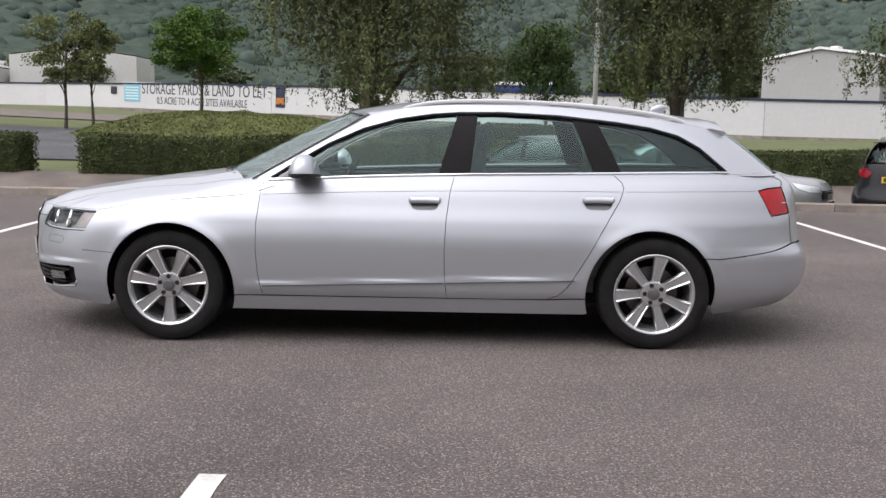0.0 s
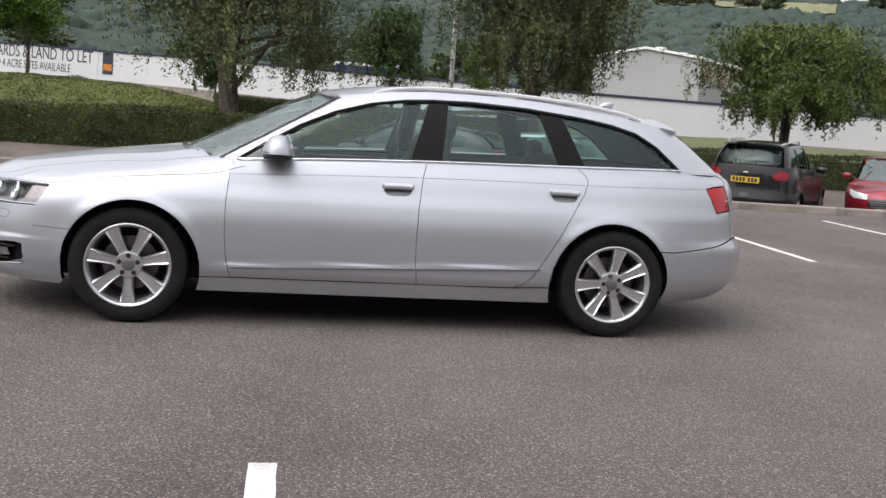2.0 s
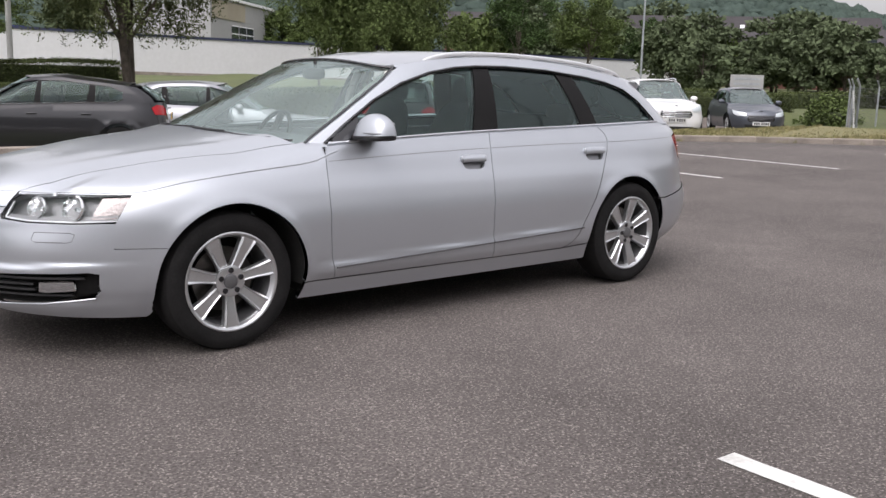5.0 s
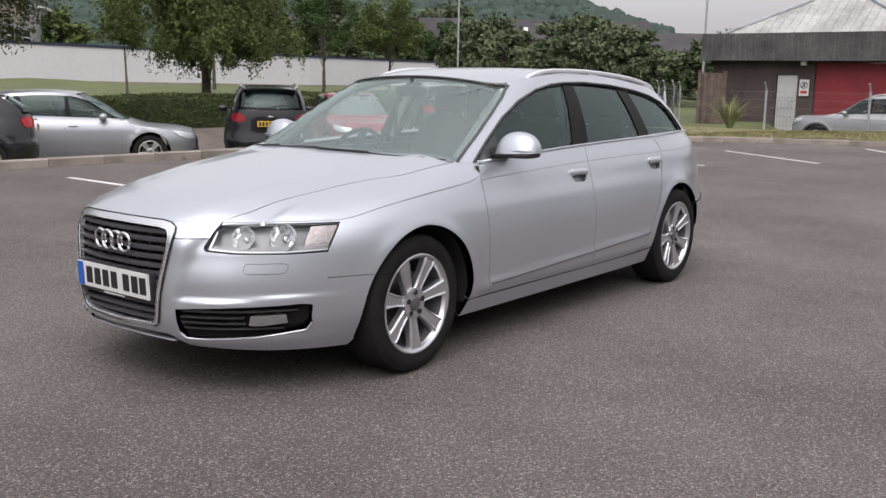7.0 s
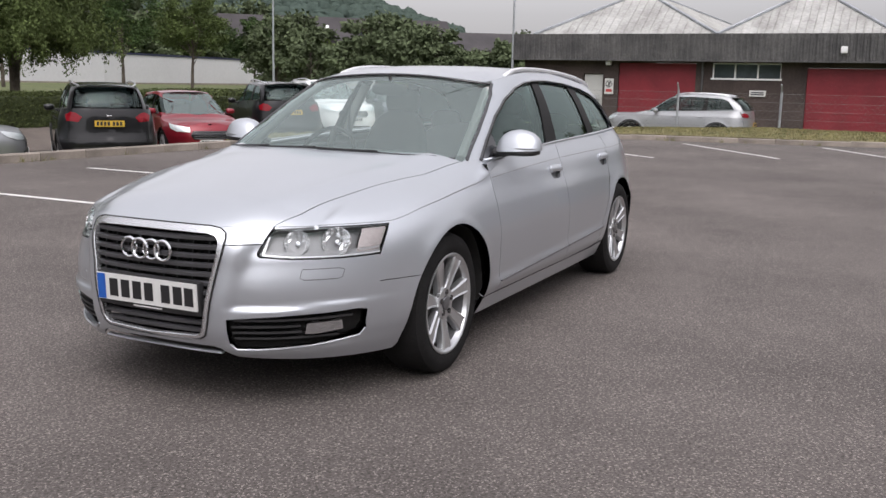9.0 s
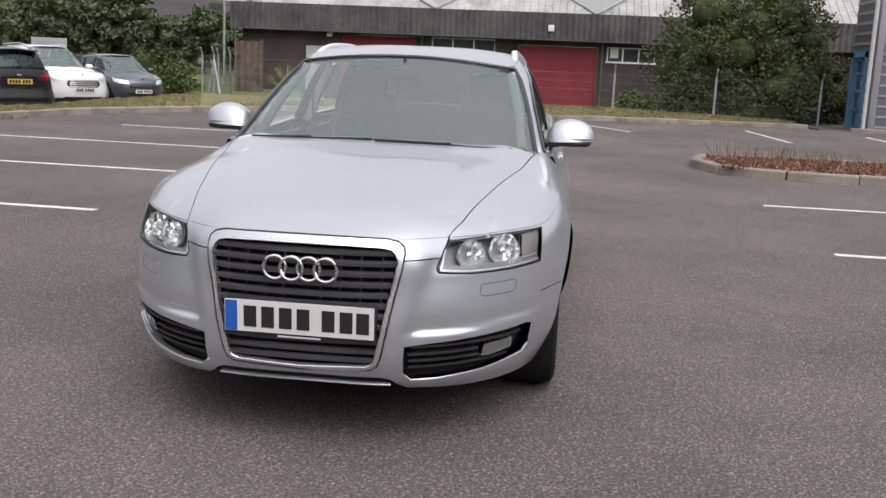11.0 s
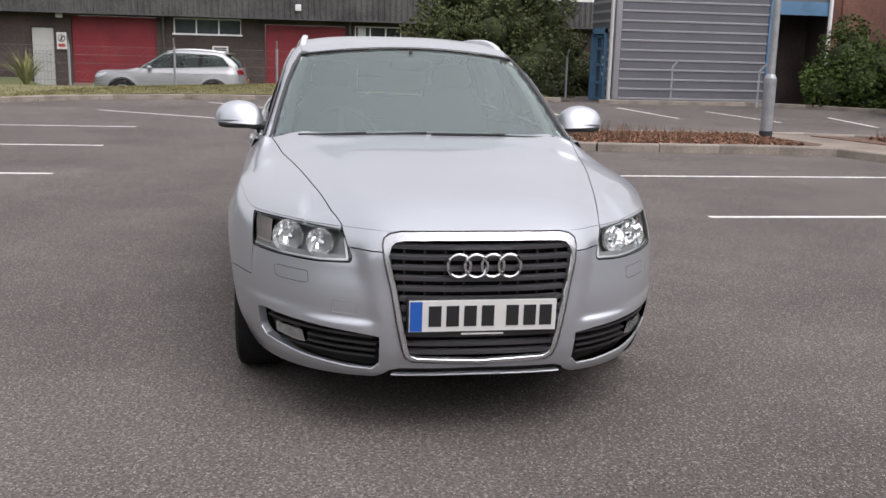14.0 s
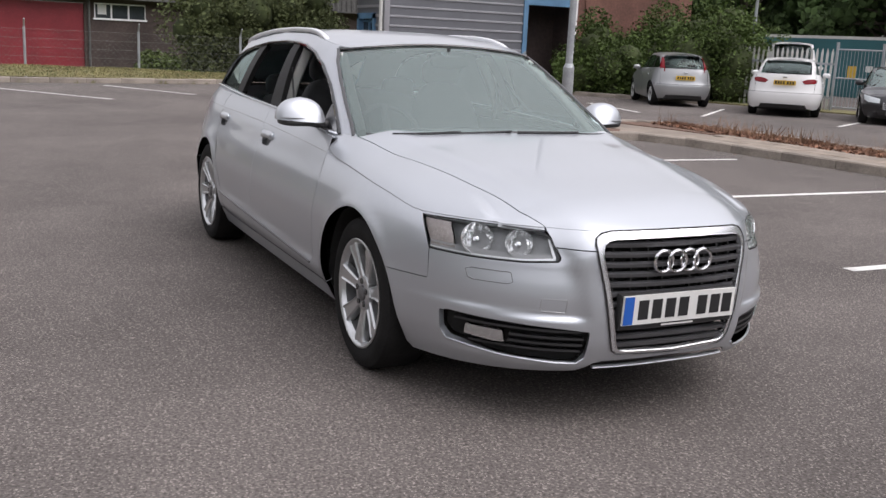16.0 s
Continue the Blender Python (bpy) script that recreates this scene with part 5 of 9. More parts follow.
            sweep("handle", shell_line(low, [(x - 0.084, z + 0.012), (x, z + 0.014), (x + 0.084, z + 0.012)], s, 0.0, 0.02), [(v * s, o) for v, o in ((-0.021, 0.004), (-0.020, 0.016), (-0.015, 0.022), (0.004, 0.017), (0.015, 0.010), (0.021, 0.0), (0.016, -0.006), (-0.014, -0.004))], S, d, up=(0, s, 0), sharp=75)
            for e in (-0.084, 0.084):
                c = low.P(low.ux(x + e, z + 0.012), z + 0.012)
                blob("handle_end", (float(c[0]), s * float(c[1] + 0.005), z + 0.0125), (0.011, 0.0125, 0.0175), S, d, "", 2.4, 10, 8)
        # door mirror
        mi = blob("mirror", (-0.620, s * 0.888, 0.998), (0.090, 0.120, 0.112), S, fd, "silver door mirror", 2.9, 32, 18,
                  lambda q: [q[0] * (1 - 0.26 * max(0, q[1] * s / 0.12)) * (1.06 - 0.34 * max(0, q[2]) / 0.112), q[1] * (1.02 - 0.10 * max(0, q[2]) / 0.112), max(q[2], 0.0) * (1 - 0.20 * max(0, q[1] * s / 0.12)) + (0.10 if q[2] > 0 else 0.05) * q[1] * s])
        blob("mirror_base", (-0.622, s * 0.880, 0.992), (0.086, 0.114, 0.020), M["plastic"], mi, "", 3.4, 24, 8)
        blob("indicator_strip", (-0.640, s * 0.900, 1.014), (0.072, 0.100, 0.004), M["lamp_grey"], mi, "", 3.0, 20, 6)
        blob("mirror_arm", (-0.640, s * 0.775, 0.985), (0.045, 0.08, 0.022), M["plastic"], mi, "", 2.6, 14, 8)
        box("mirror_glass", (-0.003, 0.003, -0.072, 0.072, -0.030, 0.030), M["reflector"], mi, "", 0.002, pose(-0.552, s * 0.872, 1.036, 0, 0, -4 * s))
        # head lamp
        hl = thing("head_lamp", "", "")
        hl.parent = car
        panel("lamp_housing", low, head, M["lamp_house"], hl, s, step=0.04, gap=0.0, offset=-0.055, depth=0.0)
        cav = shell_line(low, head + [head[0]], s, -0.004, 0.02)
        cav_in = shell_line(low, head + [head[0]], s, -0.058, 0.02)
        k = len(cav)
        me = to_mesh("lamp_wall", cav + cav_in, [(i, i + 1, k + i + 1, k + i) for i in range(k - 1)], M["lamp_house"], True)
        put("lamp_wall", me, hl)
        for y, z, r in ((0.670, 0.687, 0.058), (0.558, 0.685, 0.050)):
            p = low.P(low.uy(y, z), z)
            at = Matrix.Translation((p[0] + 0.056, s * p[1] - 0.018 * s, p[2] - 0.004)) @ pose(0, 0, 0, 0, 0, -90 + s * (-22)) @ pose(0, 0, 0, -16, 0, 0)
            faceted_bowl("reflector", r, hl, at)
            lathe("bowl_ring", [(r * 0.99, -0.036), (r * 1.02, -0.040), (r * 1.055, -0.037), (r * 1.07, -0.030)], M["lamp_bowl"], hl, "", 32, 35, at)
            lathe("bulb_shield", [(0.0, -0.018), (0.009, -0.016), (0.012, -0.006), (0.012, 0.016)], M["chrome"], hl, "", 14, 35, at)
        panel("indicator", low, [(-1.892, 0.748), (-1.945, 0.654), ("y", 0.740, 0.652), ("y", 0.732, 0.744)], M["lamp_amber"], hl, s, step=0.02, gap=0, offset=-0.016, depth=0.012, label="pale amber indicator")
        panel("lamp_shelf", low, [(-1.935, 0.645), ("y", 0.70, 0.641), ("y", 0.56, 0.642), ("y", 0.468, 0.650), ("y", 0.474, 0.668), ("y", 0.56, 0.662), ("y", 0.70, 0.664), (-1.940, 0.670)], M["lamp_shelf"], hl, s, step=0.02, gap=0, offset=-0.016, depth=0.014)
        panel("lamp_trim", low, [(-1.940, 0.642), ("y", 0.70, 0.637), ("y", 0.56, 0.639), ("y", 0.463, 0.648), ("y", 0.460, 0.660), ("y", 0.472, 0.720), ("y", 0.477, 0.720), ("y", 0.469, 0.655), ("y", 0.56, 0.645), ("y", 0.70, 0.643), (-1.942, 0.648)], M["lamp_inner"], hl, s, step=0.02, gap=0, offset=-0.010, depth=0.008)
        panel("lamp_lens", low, head, M["lens"], hl, s, step=0.03, gap=0.0, depth=0.004, offset=-0.001).visible_shadow = False
        sweep("lamp_seal", shell_line(low, head + [head[0]], s, -0.002, 0.03), oval(0.0018, 0.0022, 6), M["gloss_black"], hl, up=(-1, 0.3, 0.3))
        # washer cover, tow cover line
        sweep("washer_cover", shell_line(low, [("y", 0.60, 0.592), ("y", 0.70, 0.592), ("y", 0.715, 0.585), ("y", 0.712, 0.556), ("y", 0.70, 0.55), ("y", 0.61, 0.55), ("y", 0.595, 0.558), ("y", 0.597, 0.588), ("y", 0.60, 0.592)], s, -0.0005, 0.02), oval(0.0022, 0.0018, 5), M["lamp_grey"], car, up=(-1, 0.3, 0))
        # lower intake with fog lamp
        it = thing("air_intake", "", "")
        it.parent = car
        panel("intake_backing", low, intake, M["under"], it, s, step=0.06, gap=0, offset=-0.05, depth=0)
        for z, y0, y1 in ((0.385, 0.38, 0.745), (0.357, 0.37, 0.605), (0.329, 0.37, 0.605), (0.301, 0.37, 0.70)):
            pts = shell_line(low, [("y", y, z + 0.012 * (y - 0.36)) for y in np.linspace(y0, y1, 9)], s, -0.024)
            sweep("slat", pts, [(-0.016, -0.004), (0.016, -0.004), (0.016, 0.004), (-0.016, 0.004)], M["plastic"], it)
        fogp = [("y", 0.625, 0.370), ("y", 0.718, 0.374), ("y", 0.716, 0.333), ("y", 0.640, 0.321), ("y", 0.613, 0.325)]
        panel("fog_lamp", low, fogp, M["reflector"], it, s, step=0.03, gap=0, offset=-0.010, depth=0.02, label="clear fog lamp")
        panel("fog_lens", low, fogp, M["lens"], it, s, step=0.04, gap=0, offset=-0.003, depth=0.0)
        rim_pts = [("y", 0.352, 0.285), ("y", 0.375, 0.263), ("y", 0.45, 0.262), ("y", 0.62, 0.275), (-2.016, 0.298), (-2.003, 0.33)]
        sweep("intake_trim", shell_line(low, rim_pts, s, 0.0, 0.03), oval(0.005, 0.005, 8), S, it, up=(-1, 0.3, 0.3))
        # roof rail
        rl = [(-0.09, 1.368), (-0.05, 1.388), (0.03, 1.409), (0.12, 1.424), (0.28, 1.435), (0.53, 1.438), (0.87, 1.429), (1.2, 1.405), (1.45, 1.372), (1.56, 1.350), (1.62, 1.328)]
        rc = curve(rl, 200)
        xs = np.linspace(-0.09, 1.62, 40)
        pts = [(x, s * (float(np.interp(x, rx, ry)) - 0.018), float(rc(x))) for x in xs]
        sweep("roof_rail", pts, oval(0.017, 0.014, 10, 2.6), M["rail"], car, "bright aluminium roof rail")
        for x in (0.0, 0.75, 1.48):
            yy = s * (float(np.interp(x, rx, ry)) - 0.018)
            box("rail_foot", (x - 0.06, x + 0.06, yy - 0.012, yy + 0.012, float(rc(x)) - 0.05, float(rc(x)) - 0.004), M["rail"], car, "", 0.004)
        if s > 0:
            ring = [(1.70 + 0.075 * math.cos(2 * math.pi * k / 24), 0.815 + 0.070 * math.sin(2 * math.pi * k / 24)) for k in range(25)]
            sweep("fuel_flap", shell_line(low, ring, s, -0.0004, 0.03), oval(0.0022, 0.0016, 5), M["crease"], car, up=(0, 1, 0))
            tow = [("y", 0.512, 0.507), ("y", 0.434, 0.507), ("y", 0.430, 0.50), ("y", 0.434, 0.460), ("y", 0.512, 0.460), ("y", 0.516, 0.467), ("y", 0.512, 0.507)]
            sweep("tow_cover", shell_line(low, tow, s, -0.0004, 0.03), oval(0.0022, 0.0016, 5), M["crease"], car, up=(-1, 0.3, 0))
        # wheels
        for nm, x in (("front_wheel", -1.4215), ("rear_wheel", 1.4215)):
            yw = s * (0.878 - 0.1125)
            road_wheel(nm, car, pose(x, yw, 0.330, 0, 0, 0 if s < 0 else 180) @ pose(0, 0, 0, 0, 0 if x < 0 else -16, 0), 0.330, 0.225, 0.232)
            bm = bmesh.new()
            vv = []
            for i in range(25):
                a = math.pi * (-0.05 + 1.1 * i / 24)
                c = AF if x < 0 else AR
                vv.append([bm.verts.new((c + 0.392 * math.cos(a), s * yv, AC + 0.392 * math.sin(a))) for yv in (0.80 + 0.065 * min(1, max(0, 2 * math.cos(a))) if x < 0 else 0.84 - 0.06 * min(1, max(0, 2 * math.cos(a))), 0.52)])
            for a, b in zip(vv, vv[1:]):
                bm.faces.new((a[0], b[0], b[1], a[1]))
            part("wheel_arch_liner", bm, M["under"], car)
    # windscreen and rear screen
    def screen_top(y):
        return 1.385 - 0.050 * (y / 0.6) ** 2

    ws = [("y", y, float(screen_top(y))) for y in np.linspace(0.574, -0.574, 15)]
    side_w = [("y", SIDE * float(gh.wide(z)), z) for z in (1.28, 1.2, 1.1, 1.0, 0.955)]
    base = [("y", y, 0.985 - 0.03 * (abs(y) / 0.7) ** 2) for y in np.linspace(0.69, -0.69, 9)]
    wloop = ws + [("y", -p[1], p[2]) for p in side_w] + base[::-1] + side_w[::-1]
    panel("windscreen", gh, wloop, M["screen"], car, 1, step=0.06, gap=0.002, depth=0.005, offset=-0.004, center=(0, 0, 0.8))
    band = [("y", y, 1.004 - 0.03 * (abs(y) / 0.7) ** 2) for y in np.linspace(0.69, -0.69, 9)] + [("y", y, 0.958 - 0.03 * (abs(y) / 0.7) ** 2) for y in np.linspace(-0.69, 0.69, 9)]
    panel("screen_band", gh, band, M["gloss_black"], car, 1, step=0.05, gap=0, depth=0, offset=-0.0015, center=(0, 0, 0.8))
    for k in (1, -1):
        sweep("screen_seal", shell_line(gh, [("y", k * p[1], p[2]) for p in side_w[::-1]] + [("y", k * 0.574, float(screen_top(0.574)))], 1, 0.002, 0.03), oval(0.010, 0.006, 8), M["gloss_black"], car, up=(-1, 0, 1))
    sweep("screen_seal", shell_line(gh, ws, 1, 0.001, 0.03), oval(0.007, 0.006, 8), M["gloss_black"], car, up=(-1, 0, 1))
    rloop = [(float(gh.P(gh.uy(y, float(screen_top(y))), float(screen_top(y)))[0]) + 0.006, y) for y in np.linspace(-0.574, 0.574, 15)] + [(x, float(np.interp(x, rx, ry))) for x in np.linspace(-0.30, 1.80, 26)] + [(1.86, 0.3), (1.87, 0), (1.86, -0.3)] + [(x, -float(np.interp(x, rx, ry))) for x in np.linspace(1.80, -0.30, 26)]
    panel("roof", roof, rloop, S, car, 1, step=0.06, gap=0.0)
    rs = [("r", 0.0, 1.335), ("r", 0.30, 1.33), ("r", 0.497, 1.29), ("r", 0.527, 1.2), ("r", 0.557, 1.1), ("r", 0.57, 1.04), ("r", 0.0, 1.04)]
    for s in (1, -1):
        panel("rear_screen", gh, rs, M["glass"], car, s, step=0.06, gap=0.0, depth=0.004)
    blob("aerial", (1.57, 0, 1.418), (0.050, 0.014, 0.034), S, car, "roof aerial fin", 2.0, 16, 8, lambda q: [q[0] + max(0, q[2]) * 0.9, q[1], q[2]])
    sweep("spoiler", [(1.80, y, float(roof_z(1.78, y))) for y in np.linspace(-0.50, 0.50, 17)], [(-0.10, 0.004), (0.0, 0.004), (0.080, -0.012), (0.092, -0.022), (0.084, -0.040), (-0.03, -0.055), (-0.10, -0.02)], S, car)
    # scuttle and wipers
    sc_v, sc_f = [], []
    ys = np.linspace(-0.74, 0.74, 17)
    for y in ys:
        k = abs(y) / 0.74
        sc_v += [(-1.19 + 0.25 * k**2.2, y, 0.945 - 0.03 * k), (-1.02 + 0.22 * k**2.2, y, 0.968 - 0.035 * k)]
    for i in range(len(ys) - 1):
        sc_f.append((2 * i, 2 * i + 1, 2 * i + 3, 2 * i + 2))
    put("scuttle", to_mesh("scuttle", sc_v, sc_f, M["plastic"], True), car)
    for pts in ([("y", 0.60, 0.972), ("y", 0.30, 0.990), ("y", 0.02, 1.000)], [("y", 0.0, 0.990), ("y", -0.35, 0.988), ("y", -0.62, 0.978)]):
        wp = sweep("wiper", shell_line(gh, pts, 1, 0.004, 0.06), oval(0.0035, 0.005, 6), M["plastic"], car, up=(-1, 0, 1))
        sweep("wiper_arm", shell_line(gh, [pts[0], pts[1]], 1, 0.014, 0.1), oval(0.004, 0.004, 6), M["plastic"], wp, up=(-1, 0, 1))
    # floor pan and cabin
    box("underbody", (-1.95, 2.05, -0.50, 0.50, 0.20, 0.30), M["under"], car, "", 0.03)
    box("underbody", (-1.0, 1.0, -0.80, 0.80, 0.21, 0.30), M["under"], car, "", 0.02)
    box("engine_bay", (-2.24, -1.0, -0.30, 0.30, 0.30, 0.76), M["under"], car, "", 0.05)
    box("cabin_floor", (-1.0, 2.0, -0.66, 0.66, 0.30, 0.42), M["interior"], car)
    for s in (1, -1):
        box("door_card", (-0.95, 1.3, s * 0.70 - 0.03, s * 0.70 + 0.03, 0.40, 0.945), M["interior"], car, "", 0.02)
        box("load_side", (1.3, 2.02, s * 0.60 - 0.05, s * 0.60 + 0.05, 0.40, 0.98), M["interior"], car, "", 0.02)
        sweep("inner_pillar", [(0.225, s * 0.70, 0.98), (0.24, s * 0.645, 1.15), (0.265, s * 0.565, 1.32)], oval(0.035, 0.02, 8), M["lining"], car, up=(1, 0, 0))
        sweep("inner_pillar", [(-0.87, s * 0.66, 0.96), (-0.62, s * 0.62, 1.13), (-0.32, s * 0.56, 1.31)], oval(0.025, 0.02, 8), M["lining"], car, up=(1, 0, 0))
        sweep("seat_belt", [(0.24, s * 0.665, 1.22), (0.20, s * 0.66, 1.05), (0.16, s * 0.60, 0.70)], oval(0.024, 0.003, 6), M["interior"], car, up=(0, s, 0))
    panel("headlining", Cap(lambda x, y: roof_z(x, y) - 0.035), [(-0.35, -0.5), (-0.2, -0.55), (1.7, -0.5), (1.7, 0.5), (-0.2, 0.55), (-0.35, 0.5)], M["lining"], car, 1, step=0.15, gap=0, depth=0.0)
    blob("dashboard", (-0.84, 0, 0.86), (0.24, 0.68, 0.115), M["interior"], car, "", 3.5, 28, 10)
    for s in (1, -1):
        st = blob("seat", (-0.02, s * 0.37, 0.53), (0.27, 0.25, 0.09), M["seat"], car, "dark cloth front seat", 3.2)
        blob("backrest", (0.30, s * 0.37, 0.84), (0.085, 0.235, 0.32), M["seat"], st, "", 3.0, 20, 12, lambda q: [q[0] + 0.30 * q[2], q[1] * (1 - 0.16 * max(0, q[2] / 0.32)), q[2]])
        blob("headrest", (0.425, s * 0.37, 1.215), (0.045, 0.125, 0.085), M["seat"], st, "", 3.0)
        for k in (-1, 1):
            tube("headrest_post", (0.395, s * 0.37 + k * 0.06, 1.06), (0.415, s * 0.37 + k * 0.06, 1.2), 0.007, M["chrome"], st)
        blob("rear_headrest", (1.20, s * 0.42, 1.075), (0.045, 0.12, 0.075), M["seat"], car, "", 3.0)
    rb = blob("rear_bench", (0.84, 0, 0.55), (0.26, 0.62, 0.10), M["seat"], car, "dark cloth rear bench", 3.6)
    blob("bench_back", (1.13, 0, 0.80), (0.08, 0.62, 0.27), M["seat"], rb, "", 3.6, 24, 10, lambda q: [q[0] + 0.28 * q[2], q[1], q[2]])
    # right-hand drive
    bm = bmesh.new()
    n, k = 28, 7
    ring = [[bm.verts.new(((0.185 + 0.014 * math.cos(2 * math.pi * b / k)) * math.cos(2 * math.pi * a / n), (0.185 + 0.014 * math.cos(2 * math.pi * b / k)) * math.sin(2 * math.pi * a / n), 0.014 * math.sin(2 * math.pi * b / k))) for b in range(k)] for a in range(n)]
    for a in range(n):
        for b in range(k):
            bm.faces.new((ring[a][b], ring[(a + 1) % n][b], ring[(a + 1) % n][(b + 1) % k], ring[a][(b + 1) % k]))
    add_tube(bm, (-0.18, 0, 0), (0.18, 0, 0), 0.022, None, 8)
    add_tube(bm, (0, -0.18, 0), (0, 0.02, 0), 0.022, None, 8)
    part("steering_wheel", bm, M["seat"], car, at=pose(-0.52, 0.37, 0.90, 0, -62, 0))
    blob("rear_view_mirror", (-0.44, 0.0, 1.300), (0.02, 0.115, 0.035), M["plastic"], car, "", 3.0)
    tube("mirror_stalk", (-0.43, 0, 1.30), (-0.43, 0, 1.372), 0.010, M["plastic"], car)
    return car


estate = estate_car()


# ---- the other parked cars ----
def parked_car(name, label, category, paint, where, heading, L=4.0, W=1.72, H=1.47, wb=2.5, fo=0.80, nose_z=0.72, cowl=(-0.95, 0.95), screen_top=-0.15, roof_end=1.45, belt=(0.93, 1.02),
               clear=0.19, wheel=0.31, ground=0.0, cladding=False, rails=False, tail_lamp=((0.72, 1.0), 0.42), rear_plate=0.72, front_mark="wide", strip=False, dlo_end=None, spokes=5, tail_rake=0.30, high_lamps=False, fall=0.0, lamp=None, group="parked cars"):
    """A parked car from its main sizes. heading: degrees clockwise from north (+y)."""
    car = thing(name, label, category, group, pose(where[0], where[1], ground, 0, 0, -heading - 90))
    x0, x1, w = -L / 2, L / 2, W / 2
    xa, xb = x0 + fo, x0 + fo + wb
    ar = wheel + 0.055
    zb = lambda x: belt[0] + (belt[1] - belt[0]) * np.clip((x - cowl[0]) / (roof_end + 0.4 - cowl[0]), 0, 1.1)
    top_z = belt[1] + 0.03
    low = Hull(curve([(0.05, w * 0.88), (clear, w * 0.91), (clear + 0.12, w * 0.96), (0.55, w), (0.72, w * 0.99), (belt[0] - 0.05, w * 0.955), (belt[0] + 0.02, w * 0.925), (top_z + 0.15, w * 0.86)]),
               curve([(0.05, x0 + 0.16), (clear, x0 + 0.09), (clear + 0.16, x0 + 0.01), (0.5, x0), (nose_z - 0.10, x0 + 0.03), (nose_z, x0 + 0.10), (nose_z + 0.10, x0 + 0.25), (top_z + 0.15, x0 + 0.6)]),
               curve([(0.05, x1 - 0.20), (clear, x1 - 0.10), (clear + 0.2, x1 - 0.01), (0.55, x1), (0.66, x1 - 0.03), (belt[1], x1 - 0.10), (top_z + 0.15, x1 - 0.2)]),
               lambda z: 0 * z + 0.75, lambda z: 0 * z + 0.55, 2.8, 3.6,
               lambda x, z: sum(0.018 * np.exp(-(((np.hypot(x - c, z - wheel) - ar) / 0.06) ** 2)) for c in (xa, xb)))
    zs = curve([(x0, nose_z), (x0 + 0.35, nose_z + 0.02), (xa + 0.1, (nose_z + belt[0]) / 2), (cowl[0] + 0.1, belt[0] - 0.04), (cowl[0] + 0.6, belt[0] - 0.03)])
    zc = curve([(x0, nose_z + 0.005), (x0 + 0.3, nose_z + 0.085), (xa, nose_z + 0.6 * (cowl[1] - nose_z)), (cowl[0], cowl[1]), (cowl[0] + 0.6, cowl[1] + 0.03)])
    edge = [low.P(low.uy(y, nose_z), nose_z) for y in np.linspace(0, w * 0.72, 24)]
    xe = float(edge[-1][0])
    edge += [low.P(low.ux(x, float(zs(x))), float(zs(x))) for x in np.linspace(xe + 0.02, cowl[0] + 0.35, 40)]
    edge = np.array(edge)

    def bonnet(x, y):
        xx = np.clip(x, edge[0, 0] + 1e-4, cowl[0] + 0.35)
        e_y, e_z = np.interp(xx, edge[:, 0], edge[:, 1]), np.interp(xx, edge[:, 0], edge[:, 2])
        k = np.clip(np.abs(y) / np.maximum(e_y, 0.02), 0, 1)
        return e_z + (np.maximum(zc(xx), e_z) - e_z) * (1 - k**3)

    re = roof_end
    gh = Hull(curve([(belt[0] - 0.1, w * 0.90), (belt[0], w * 0.875), ((belt[0] + H) / 2, w * 0.80), (H - 0.06, w * 0.68), (H, w * 0.60)]),
              curve([(belt[0] - 0.1, cowl[0] - 0.30), (belt[0], cowl[0] - 0.06), (H - 0.06, screen_top), (H, screen_top + 0.15)]),
              curve([(belt[0] - 0.1, x1 - 0.06), (belt[1], x1 - 0.10), (H - 0.07, re + 0.02), (H, re - 0.15)]),
              lambda z: 0 * z + 0.42, lambda z: 0 * z + 0.35, 3.4, 3.5, lambda x, z: -0.05 * np.clip((x - 0.2) / 1.5, 0, 1.3) ** 2)
    ze = curve([(screen_top, H - 0.075), (screen_top + 0.5, H - 0.045), (0.6, H - 0.05 - 0.3 * fall), (re, H - 0.10 - fall)])
    zr = curve([(screen_top - 0.3, H - 0.07), (screen_top, H - 0.035), (screen_top + 0.6, H), (0.7, H - 0.005 - 0.3 * fall), (re, H - 0.045 - fall), (re + 0.3, H - 0.08 - fall)])
    rx = np.linspace(screen_top + 0.1, re - 0.02, 30)
    ry = np.array([float(gh.P(gh.ux(x, float(ze(x))), float(ze(x)))[1]) for x in rx])
    roof = Cap(lambda x, y: zr(x) + (np.minimum(ze(x), zr(x)) - zr(x)) * np.clip(np.abs(y) / np.interp(x, rx, ry), 0, 1) ** 3)
    bl = lambda a, b, n=6, d=0.0: [(a + (b - a) * i / n, float(zb(a + (b - a) * i / n)) + d) for i in range(n + 1)]
    body = new("body")
    body.empty_display_size = 0.1
    body.parent = car
    for s in (1, -1):
        z0 = clear
        loop = [("y", 0, z0 + 0.02), ("y", w * 0.6, z0), (xa - ar, z0)] + arc(xa, wheel, ar, 196, -16, 16) + [(xb - ar, z0 - 0.01)] + arc(xb, wheel, ar, 196, -16, 16) + [(x1 - 0.35, z0), ("r", w * 0.6, z0 + 0.04), ("r", 0, z0 + 0.05)]
        loop += [("r", 0, belt[1]), ("r", w * 0.55, belt[1])] + bl(x1 - 0.22, cowl[0] + 0.02, 10) + [(cowl[0], float(zs(cowl[0])))] + [(x, float(zs(x))) for x in np.linspace(cowl[0] - 0.1, xe, 8)] + [("y", y, nose_z) for y in np.linspace(w * 0.68, 0, 6)]
